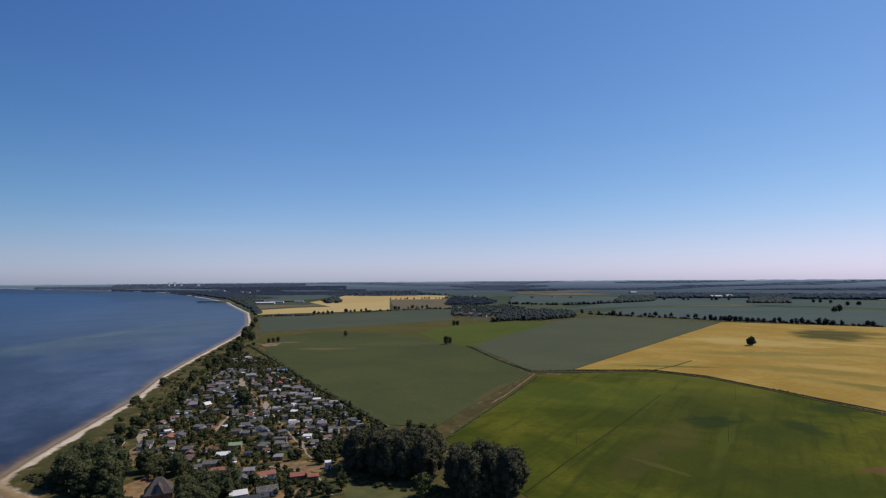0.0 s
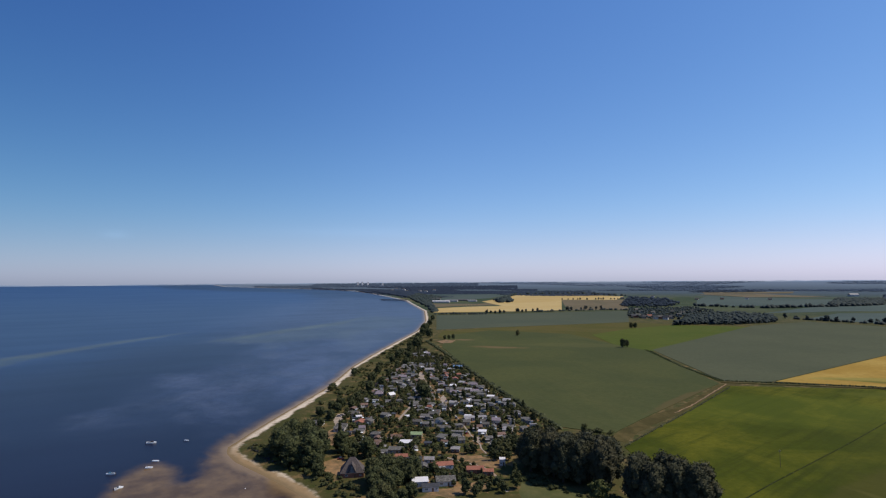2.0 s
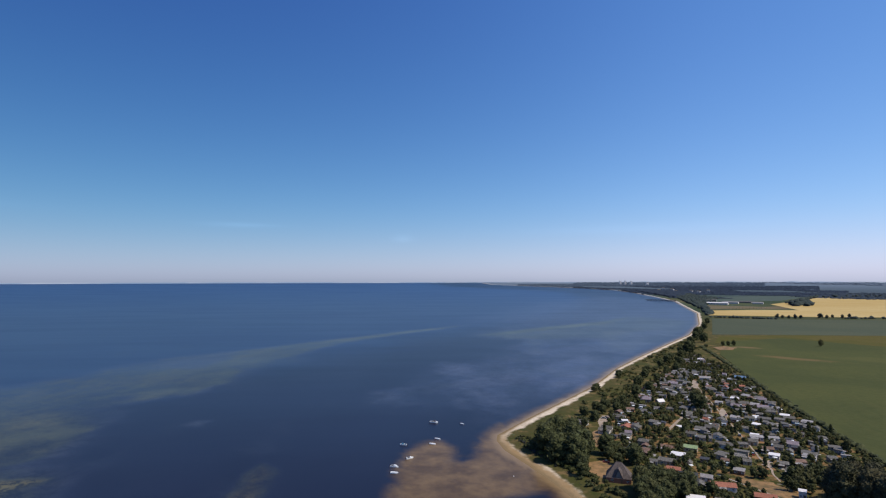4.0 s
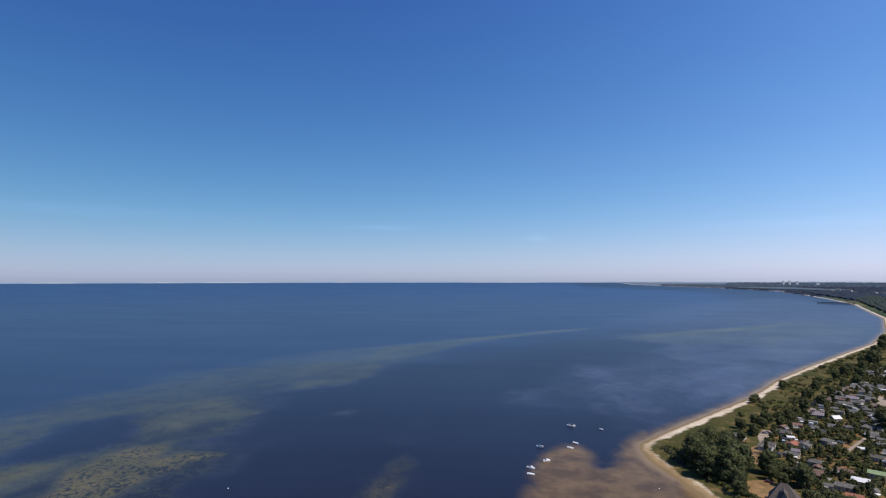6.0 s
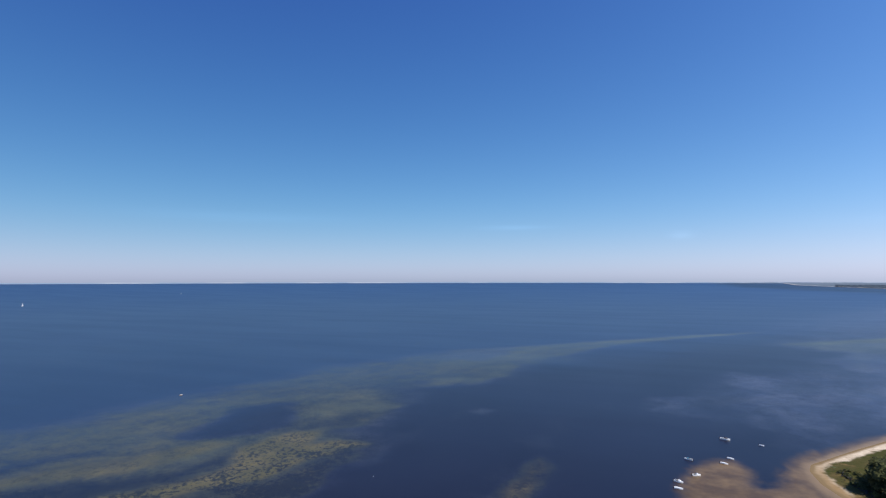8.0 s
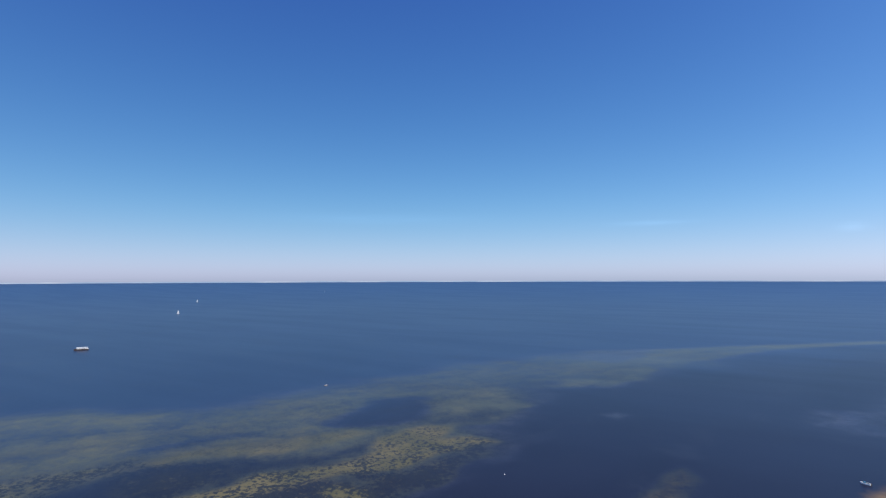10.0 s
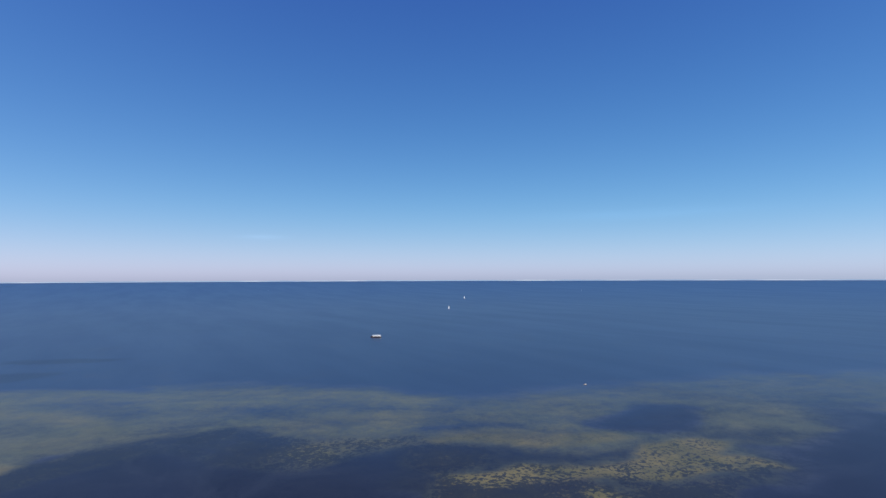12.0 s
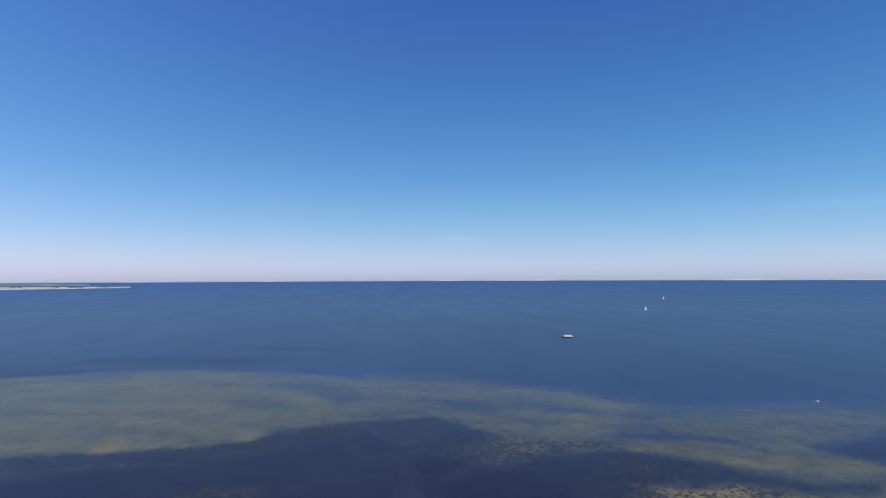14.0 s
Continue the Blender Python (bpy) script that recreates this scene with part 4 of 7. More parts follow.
def blobs_and_leaves(name, lobes, cards, card, seed, material, sub=2, rough=0.28):
    """Foliage: knotty boughs, each a lobe (x, y, z, rx, ry, rz), covered with many small tilted sprays of leaves."""
    rng = np.random.default_rng(seed)
    base, tris = ico(sub)
    vs, fs = [], []
    n = 0
    for x, y, z, rx, ry, rz in lobes:
        off = rng.random(3) * 50
        k = np.array([1 + rough * 1.6 * noise.noise(Vector(p * 2.1 + off)) for p in base])
        vs.append(base * k[:, None] * np.array([rx, ry, rz]) * 0.76 + np.array([x, y, z]))
        fs += [[i + n for i in f] for f in tris]
        n += len(base)
    size = np.array([l[3] * l[5] for l in lobes])
    pick = rng.choice(len(lobes), cards, p=size / size.sum())
    L = np.array(lobes)[pick]
    d = rng.normal(size=(cards, 3))
    d[:, 2] = np.abs(d[:, 2]) * 1.0 - 0.35
    d /= np.linalg.norm(d, axis=1)[:, None]
    c = L[:, :3] + d * L[:, 3:] * rng.uniform(0.66, 1.2, (cards, 1))
    u = rng.normal(size=(cards, 3)) + d * 0.2
    u /= np.linalg.norm(u, axis=1)[:, None]
    w = np.cross(u, d + rng.normal(size=(cards, 3)) * 0.55)
    w /= np.linalg.norm(w, axis=1)[:, None] + 1e-9
    s = card * rng.uniform(0.55, 1.3, (cards, 1))
    quad = np.stack([c - u * s, c - w * s * 0.6 + d * s * 0.2, c + u * s, c + w * s * 0.6 + d * s * 0.2], 1)
    vs.append(quad.reshape(-1, 3))
    fs += [[n + 4 * i, n + 4 * i + 1, n + 4 * i + 2, n + 4 * i + 3] for i in range(cards)]
    me = bpy.data.meshes.new(name)
    me.from_pydata(np.vstack(vs).tolist(), [], fs)
    me.materials.append(material)
    return me


def trunk_mesh(name, h, r, limbs, spread, seed, material=None):
    """A tapered, slightly bent trunk with limbs that reach into the crown."""
    rng = random.Random(seed)
    bm = bmesh.new()

    def tube(path, radii, sides=6):
        rings = []
        for p, q in zip(path, radii):
            rings.append([bm.verts.new(p + Vector((math.cos(a), math.sin(a), 0)) * q) for a in [2 * math.pi * i / sides for i in range(sides)]])
        for a, b in zip(rings, rings[1:]):
            for i in range(sides):
                bm.faces.new((a[i], a[(i + 1) % sides], b[(i + 1) % sides], b[i]))
        bm.faces.new(rings[-1])

    bend = Vector((rng.uniform(-0.05, 0.05), rng.uniform(-0.05, 0.05), 0)) * h
    tube([Vector((0, 0, -0.4)), bend * 0.3 + Vector((0, 0, h * 0.35)), bend + Vector((0, 0, h))], [r * 1.25, r * 0.85, r * 0.35])
    for i in range(limbs):
        a = 2 * math.pi * (i + rng.random() * 0.6) / limbs
        z = h * rng.uniform(0.42, 0.8)
        tip = Vector((math.cos(a), math.sin(a), 0)) * spread * rng.uniform(0.6, 1.0) + Vector((0, 0, z + h * 0.28))
        tube([bend * (z / h) + Vector((0, 0, z)), tip * 0.55 + Vector((0, 0, z * 0.45)), tip], [r * 0.4, r * 0.28, r * 0.1], 5)
    me = bpy.data.meshes.new(name)
    bm.to_mesh(me)
    bm.free()
    me.materials.append(material or BARK)
    return me


def crown_lobes(rng, h, w, n, base, top_round=1.0, tall=1.0):
    """Lobes spread through a crown of height h and width w whose foliage starts at base."""
    out = [(0, 0, (h + base) / 2, w * 0.30, w * 0.30, (h - base) * 0.42)]
    for i in range(n):
        f = (i + 0.5) / n
        z = base + (h - base) * (0.12 + 0.78 * f)
        env = math.sin(math.pi * min(1.0, 0.16 + 0.80 * f ** top_round)) ** 0.6
        a = i * 2.4 + rng.uniform(-0.5, 0.5)
        q = w * 0.5 * env * rng.uniform(0.45, 0.78)
        s = w * rng.uniform(0.15, 0.24) / tall ** 0.5
        out.append((math.cos(a) * q, math.sin(a) * q, z, s, s, s * tall * rng.uniform(0.75, 1.15)))
    return out


TREES = {}


def tree_kind(key, name, h, w, lobes, base, cards, card, material, trunk_r, label, category="tree", variants=3, top_round=1.0, sub=2, tall=1.0):
    """Meshes of a kind of tree, in a few variants; TREES keeps them for planting."""
    TREES[key] = []
    for v in range(variants):
        rng = random.Random(hash((len(TREES), v)) % 9999)
        ls = crown_lobes(rng, h, w, lobes, base, top_round, tall)
        crown = blobs_and_leaves("crown", ls, cards, card, 100 * len(TREES) + v, material, sub)
        trunk = trunk_mesh("trunk", h * 0.72, trunk_r, 5 if cards > 300 else 3, w * 0.33, v + 7)
        TREES[key].append((name, crown, trunk, label, category))


tree_kind("tall", "tree", 28.8, 17.3, 42, 1.6, 5600, 0.608, LEAF_COPSE, 0.672, "tall dark-green broadleaf tree in a dense copse", variants=4, tall=1.15)
tree_kind("broad", "tree", 19.2, 17.6, 20, 1.92, 2000, 0.704, LEAF_DARK, 0.544, "broad dark-green tree among beach scrub")
tree_kind("garden", "tree", 9.6, 8, 10, 1.44, 520, 0.576, LEAF_MID, 0.224, "small green garden tree beside cottages")
tree_kind("dark", "tree", 10.2, 8.96, 11, 0.96, 620, 0.544, LEAF_DARK, 0.256, "dense dark garden tree between cottages")
tree_kind("slim", "conifer_tree", 13.6, 4.8, 12, 0.96, 420, 0.64, LEAF_DARK, 0.256, "slim dark conifer in a garden plot", "tree", 2, 0.55)
tree_kind("field", "tree", 17.6, 16, 14, 1.6, 700, 0.96, LEAF_DARK, 0.56, "round dark tree standing alone in fields")
tree_kind("row", "tree", 19.2, 17.6, 10, 0.96, 480, 0.85, LEAF_HAZY, 0.64, "dark tree in a far field row", sub=2)
PLANTED = 0


JOINED = {}


def join_in(bag, me, m):
    """Adds a mesh, placed by m, to a bag of many that become one object of kind stuff."""
    n = len(me.vertices)
    co = np.empty(n * 3)
    me.vertices.foreach_get("co", co)
    mat = np.array(m)
    JOINED.setdefault(bag, []).append((co.reshape(-1, 3) @ mat[:3, :3].T + mat[:3, 3], [list(p.vertices) for p in me.polygons]))


def link_joined(bag, name, material, label, category):
    vs, fs, n = [], [], 0
    for co, faces in JOINED.get(bag, []):
        vs.append(co)
        fs += [[i + n for i in f] for f in faces]
        n += len(co)
    if vs:
        me = bpy.data.meshes.new(name)
        me.from_pydata(np.vstack(vs).tolist(), [], fs)
        me.materials.append(material)
        tagged(new(name, me), label, category, kind="stuff")


def plant(key, x, y, scale=1.0, group="", turn=None, label="", wide=1.0, bag=""):
    global PLANTED
    PLANTED += 1
    if key == "broad" and scale > 0.33 and float(shore_distance(np.array([x]), np.array([y]))[0]) < 17:          # the beach stays open
        return None
    if bag:
        join_in(bag, TREES[key][PLANTED % len(TREES[key])][1], pose(x, y, ground_at(x, y) - 0.3, 0, 0, PLANTED * 67 % 360) @ Matrix.Diagonal((scale, scale, scale, 1)))
        return None
    name, crown, trunk, text, category = TREES[key][PLANTED % len(TREES[key])]
    thing = new(name)
    thing.matrix_basis = pose(x, y, ground_at(x, y), 0, 0, PLANTED * 67 % 360 if turn is None else turn) @ Matrix.Diagonal((scale * wide, scale * wide, scale, 1))
    for nm, me in (("crown", crown), ("trunk", trunk)):
        ob = new(nm, me)
        ob.parent = thing
    tagged(thing, label or text, category, group)
    return thing


SHRUBS = []
for v in range(4):
    rng = random.Random(v)
    ls = [(rng.uniform(-1.45, 1.45), rng.uniform(-1.45, 1.45), rng.uniform(0.8, 1.75), *(rng.uniform(0.95, 1.6),) * 2, rng.uniform(0.95, 1.6)) for _ in range(4)]
    SHRUBS.append(blobs_and_leaves("shrub", ls, 150, 0.48, 900 + v, LEAF_MID if v % 2 else LEAF_DARK, 2))


def shrub(x, y, scale, group, label="rounded green shrub in rough grass"):
    m = pose(x, y, ground_at(x, y) - 0.1, 0, 0, random.uniform(0, 360)) @ Matrix.Diagonal((scale * random.uniform(0.85, 1.3), scale, scale * random.uniform(0.7, 1.05), 1))
    me = SHRUBS[random.randrange(4)]
    if math.hypot(x, y) > 419:
        join_in("shrubs", me, m)
        return
    ob = new("shrub", me)
    ob.matrix_basis = m
    tagged(ob, label, "shrub", group)


def wood(name, spots, material, label, seed, flat=1.0, kind="stuff", sub=1, rise=0.0):
    """A wood or hedge seen from afar: many knotty clumps joined into one."""
    rng = np.random.default_rng(seed)
    base, tris = ico(sub)
    tri = np.array(tris)
    vs, fs, n = [], [], 0
    for x, y, s in spots:
        k = 1 + 0.18 * rng.normal(size=len(base))
        p = base * k[:, None] * np.array([s * rng.uniform(0.8, 1.3), s * rng.uniform(0.8, 1.3), s * flat * rng.uniform(0.7, 1.15)])
        a = rng.uniform(0, 6.28)
        p[:, :2] = p[:, :2] @ np.array([[math.cos(a), -math.sin(a)], [math.sin(a), math.cos(a)]])
        vs.append(p + np.array([x, y, LAND + lift(math.hypot(x, y)) + s * 0.45 * flat + rise * rng.random()]))
        fs.append(tri + n)
        n += len(base)
    me = bpy.data.meshes.new(name)
    me.from_pydata(np.vstack(vs).tolist(), [], np.vstack(fs).tolist())
    me.materials.append(material)
    if material in (HAZY_FAR_WOOD, HAZY_DISTANT_WOOD, HAZY_HORIZON_WOOD, LEAF_HAZY):
        me.polygons.foreach_set("use_smooth", np.ones(len(me.polygons), bool))
    return tagged(new(name, me), label, "wood", kind=kind)


def fill(poly, count, lo, hi, seed):
    """Random places (x, y, size) within an outline."""
    rng = np.random.default_rng(seed)
    poly = np.array(poly, float)
    out = []
    a, b = poly.min(0), poly.max(0)
    while len(out) < count:
        p = a + (b - a) * rng.random((500, 2))
        for q in p[inside(p[:, 0], p[:, 1], poly)]:
            out.append((q[0], q[1], rng.uniform(lo, hi)))
    return out[:count]


def along(line, gap, lo, hi, seed, scatter=1.0, skip=0.0):
    rng = np.random.default_rng(seed)
    out = []
    for (x0, y0), (x1, y1) in zip(line, line[1:]):
        n = max(1, int(math.hypot(x1 - x0, y1 - y0) / gap))
        for i in range(n):
            if rng.random() < skip:
                continue
            f = (i + rng.random()) / n
            out.append((x0 + (x1 - x0) * f + rng.normal() * scatter, y0 + (y1 - y0) * f + rng.normal() * scatter, rng.uniform(lo, hi)))
    return out


def sector(a0, a1, r0, r1, count, lo, hi, seed, clump=0.0):
    """Random places on land between two bearings (degrees left of +y) and two distances, in patches."""
    rng = np.random.default_rng(seed)
    out = []
    while len(out) < count:
        a, r = math.radians(rng.uniform(a0, a1)), rng.uniform(r0, r1)
        x, y = -r * math.sin(a), r * math.cos(a)
        if noise.noise(Vector((x * 0.0012, y * 0.003, seed))) < clump:
            continue
        if not inside(np.array([x]), np.array([y]), LAND_POLY)[0]:
            continue
        out.append((x, y, rng.uniform(lo, hi)))
    return out


# the dark copse and the trees round the gardens
def clear_of(x, y, spots, gap):
    return all((x - a) ** 2 + (y - b) ** 2 > gap * gap for a, b in spots)


def scatter_in(poly, gap, seed, tries=4000):
    """Places within an outline that keep a distance from one another."""
    rng = random.Random(seed)
    poly = np.array(poly, float)
    (x0, y0), (x1, y1) = poly.min(0), poly.max(0)
    out = []
    for _ in range(tries):
        x, y = rng.uniform(x0, x1), rng.uniform(y0, y1)
        if inside(np.array([x]), np.array([y]), poly)[0] and clear_of(x, y, out, gap):
            out.append((x, y))
    return out


for x, y in scatter_in([(-56, 328), (-50, 347), (-30, 344), (-9.6, 336), (-3.2, 312), (-14.4, 306), (-30, 312), (-43, 320)], 7.36, 3):
    plant("tall", x, y, random.uniform(0.78, 0.9) * (1.0 if y < 328 else 0.8), "trees of the copse")
for x, y in scatter_in([(4.8, 294), (19.2, 298), (30, 296), (40, 290), (37, 282), (6.4, 283)], 7.04, 4):
    plant("tall", x, y, random.uniform(0.74, 0.86), "trees of the copse")
for x, y in [(-11.2, 286), (-25.6, 414)]:
    plant("garden", x, y, random.uniform(0.6, 0.85) if y > 352 else 1.25, "trees of the copse", label="small tree at the edge of a dark copse")
for x, y in scatter_in([(-203, 301), (-214, 322), (-213, 331), (-203, 339), (-182, 314), (-174, 293), (-186, 291)], 9.6, 5):
    plant("broad", x, y, random.uniform(0.7, 0.95), "trees behind the beach")
for x, y in scatter_in([(-136, 288), (-138, 299), (-112, 298), (-106, 286), (-104, 266), (-122, 266)], 10.4, 6):
    if x < -111:
        plant("broad", x, y, random.uniform(0.5, 0.66), "trees behind the beach")
for x, y in [(-173, 326), (-152, 320), (-181, 504), (-173, 488), (-54, 296)]:
    plant("broad" if x < -96 else "garden", x, y, random.uniform(0.6, 0.75) if x < -96 else 0.95, "trees round the gardens", label="dense dark-green tree among garden plots")
for x, y in scatter_in([(-272, 542), (-278, 571), (-285, 643), (-312, 768), (-347, 891), (-355, 952), (-318, 875), (-283, 726), (-266, 635), (-258, 558)], 27, 7):
    plant("broad", x, y, random.uniform(0.4, 0.62), "trees behind the beach")
for x, y in scatter_in([(-238, 403), (-238, 434), (-232, 461), (-222, 440), (-221, 402), (-226, 389)], 13.6, 8):
    plant("broad", x, y, random.uniform(0.32, 0.45), "trees behind the beach")
for x, y in [(-349, 952), (-382, 1062), (-413, 1178), (-354, 1022), (-478, 1352), (-438, 1272), (-494, 1459), (-555, 1589), (-394, 1106), (-315, 850)]:
    plant("broad", x, y, random.uniform(0.7, 1.0), "trees behind the beach")
for x, y in [(-307, 610), (-298, 592), (-283, 514), (-280, 504), (-325, 950)]:
    plant("broad", x, y, random.uniform(0.22, 0.32), "trees behind the beach", label="wind-bent tree at the edge of the sand", wide=1.5)

# thick trees in front of and beside the thatched house, and down to the sand
for x, y in scatter_in([(-125, 269), (-131, 282), (-131, 293), (-123, 298), (-112, 294), (-106, 282), (-99, 256), (-114, 253)], 6.72, 61):
    if x < -111:
        plant("broad", x, y, random.uniform(0.42, 0.56), "trees behind the beach", label="dense dark tree before a thatched house")
for x, y in scatter_in([(-147, 259), (-136, 254), (-120, 248), (-107, 256), (-102, 270), (-107, 238), (-122, 227), (-138, 238)], 7.04, 62):
    plant("broad", x, y, random.uniform(0.36, 0.5), "trees behind the beach", label="dense dark tree between sand and house")
for x, y in scatter_in([(-210, 299), (-214, 315), (-205, 318), (-189, 317), (-173, 301), (-163, 278), (-173, 278), (-189, 286)], 7.36, 68):
    plant("broad", x, y, random.uniform(0.38, 0.56), "trees behind the beach", label="dense dark tree overhanging the shore")
for x, y in scatter_in([(-221, 366), (-234, 403), (-237, 437), (-237, 477), (-221, 450), (-221, 418), (-218, 390), (-192, 333), (-200, 338)], 17, 63):
    plant("broad", x, y, random.uniform(0.34, 0.5), "trees behind the beach")
for x, y in scatter_in([(-171, 317), (-176, 334), (-168, 333), (-160, 336), (-147, 320), (-157, 320), (-154, 307)], 8.8, 64):
    plant("broad", x, y, random.uniform(0.34, 0.48), "trees round the gardens", label="dense dark-green tree among garden plots")
for x, y in scatter_in([(-253, 512), (-272, 589), (-280, 658), (-302, 766), (-272, 717), (-253, 613), (-238, 542), (-230, 485)], 30, 65):
    plant("broad", x, y, random.uniform(0.36, 0.56), "trees behind the beach")

for x, y in scatter_in([(-80, 354), (-77, 370), (-70, 379), (-62, 355), (-67, 338), (-74, 338)], 5.44, 66) + [(-77.5, 281), (-72, 280), (-63, 293), (-67, 289), (-103, 303), (-59, 288)]:
    plant("dark", x, y, random.uniform(0.45, 0.8), "trees round the gardens", label="dense dark-green tree among garden plots")

for x, y, s in [(-57, 309, 0.75), (-68, 298, 0.42), (-88, 301, 0.4), (-76, 309, 0.36)]:
    plant("slim", x, y, s, "trees round the gardens", label="slim dark conifer beside a sandy drive")
for x, y in [(-20.8, 418), (-14.4, 419), (-8, 419), (-26, 416), (-17, 420), (-55, 317.7), (-87, 299), (-85, 303), (-79, 306), (-71, 300), (-66, 301)]:
    shrub(x, y, 1.1 if y > 400 else 0.8, "garden shrubs", "dark low shrub at a field edge" if y > 400 else "clipped green shrub beside a drive")

# lone trees in the fields
for (x, y), s, n in zip([(498, 896), (498, 904)], (1.15, 0.9), (0, 1)):
    plant("field", x, y, s * 0.78, "lone field trees", label="lone round tree in ripening grain", wide=0.9)
for (x, y), s in zip([(4.8, 946), (11.2, 954)], (1.0, 0.8)):
    plant("field", x, y, s * 0.85, "lone field trees", wide=0.75)
for (x, y), s in zip([(25.6, 1322), (34, 1322), (-192, 1090), (-310, 984), (-304, 992), (-298, 1000), (1262, 1762), (1230, 1737)], (0.75, 0.75, 0.65, 0.5, 0.5, 0.55, 1.3, 1.1)):
    plant("field", x, y, s, "lone field trees", wide=0.8 if s < 1 else 1.1)

# far tree rows
ROWS = (
    ([(440, 1752), (458, 1722), (475, 1691), (498, 1661), (510, 1659), (523, 1632), (558, 1629), (584, 1600), (597, 1598), (613, 1597), (622, 1549), (637, 1547), (672, 1520), (683, 1496)], 0.68),
    ([(688, 1454), (702, 1453), (704, 1432), (717, 1430), (718, 1411), (731, 1410), (734, 1390), (747, 1389), (752, 1370), (765, 1368), (778, 1368), (781, 1349), (806, 1347), (818, 1346), (835, 1326), (835, 1309), (848, 1309), (862, 1307), (875, 1290), (890, 1288), (894, 1270), (914, 1269), (947, 1235), (957, 1234)], 0.72),
    ([(-413, 1773), (-406, 1800), (-390, 1798), (-374, 1797), (-366, 1824), (-331, 1882), (-315, 1880), (-306, 1910), (-282, 1907), (-270, 1939), (-176, 2034), (-163, 2032), (-131, 2066), (-117, 2102), (-99, 2101), (-80, 2139), (-62, 2136)], 0.66),
    ([(1134, 2607), (1154, 2602), (1252, 2574), (1270, 2568), (1320, 2553), (1431, 2422), (1467, 2458), (1540, 2298), (1563, 2290), (1573, 2244), (1530, 2092), (1566, 2082), (1052, 2629)], 0.8),
)
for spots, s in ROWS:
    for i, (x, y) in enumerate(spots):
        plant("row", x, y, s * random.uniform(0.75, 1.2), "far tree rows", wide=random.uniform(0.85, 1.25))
wood("hedge", along([(-576, 1710), (-502, 1728), (-406, 1744)], 6.4, 3.2, 5.1, 11, 1.9), LEAF_HAZY, "dark field hedge before yellow grain", 11)
wood("hedge", along([(-282, 1907), (-173, 1997), (-53, 2094), (34, 2082)], 5, 2.2, 5.6, 12, 2.6, 0.25), LEAF_HAZY, "patchy dark field hedge", 12)
wood("hedge", along([(450, 1722), (685, 1475), (973, 1218)], 5.5, 2.6, 5.6, 13, 1.8, 0.2), LEAF_HAZY, "low hedge beneath a far tree row", 13)
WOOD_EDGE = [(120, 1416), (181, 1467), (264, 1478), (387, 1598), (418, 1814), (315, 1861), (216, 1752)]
wood("wood", fill(WOOD_EDGE, 500, 4.2, 5.6, 14) + fill(WOOD_EDGE, 4200, 1.5, 2.8, 15), LEAF_HAZY, "dense dark wood beside a village", 14, 1.0, rise=8)
wood("wood", fill([(25.6, 1666), (109, 1632), (202, 1645), (315, 1861), (278, 2256), (35, 2162)], 1100, 2.1, 3.8, 15), LEAF_HAZY, "village trees between roofs", 15, 1.0, rise=6.4)
wood("wood", fill([(1.6, 2343), (153, 2276), (248, 2544), (226, 2922), (51, 3125)], 900, 2.9, 4.8, 16), HAZY_FAR_WOOD, "woodland behind a village", 16, 1.0, rise=9.6)
wood("wood", fill([(-547, 2554), (-482, 2596), (-528, 2802), (-597, 2860)], 26, 9.6, 16, 17), LEAF_HAZY, "small dark wood in a grain field", 17)
wood("wood", fill([(-1213, 3088), (-808, 2273), (-610, 1797), (-611, 1856), (-820, 2398), (-958, 2983), (-1233, 3311)], 700, 4.8, 8.8, 18), LEAF_HAZY, "coastal wood along the shore", 18)
wood("wood", fill([(-1630, 3505), (-1172, 2984), (-1192, 3199), (-1412, 3592)], 1400, 5.0, 9, 19), HAZY_COAST_WOOD, "distant coastal wood", 19)
wood("hedge", along([(-604, 2757), (-601, 3371), (-341, 3539), (54, 3305)], 26, 6.4, 11, 20, 6.4), LEAF_HAZY, "hedge behind pale grain", 20)
wood("hedge", along([(300, 2437), (509, 2307), (954, 2552)], 14, 6.4, 11, 21, 6.4), LEAF_HAZY, "hedge across far fields", 21)
wood("wood", fill([(781, 2541), (978, 2546), (1128, 2937), (982, 3040)], 420, 5.6, 8.8, 22), LEAF_HAZY, "dark wood among far fields", 22)
wood("wood", fill([(1284, 2325), (1436, 2284), (1633, 2601), (1482, 2656)], 420, 5.6, 8.8, 23), LEAF_HAZY, "dark wood among far fields", 23)
wood("wood", fill([(1070, 2785), (1483, 2708), (1917, 2392), (2124, 2650), (1587, 3007), (1231, 3203)], 1500, 6.4, 11, 24), HAZY_FAR_WOOD, "broken woodland across the far plain", 24)
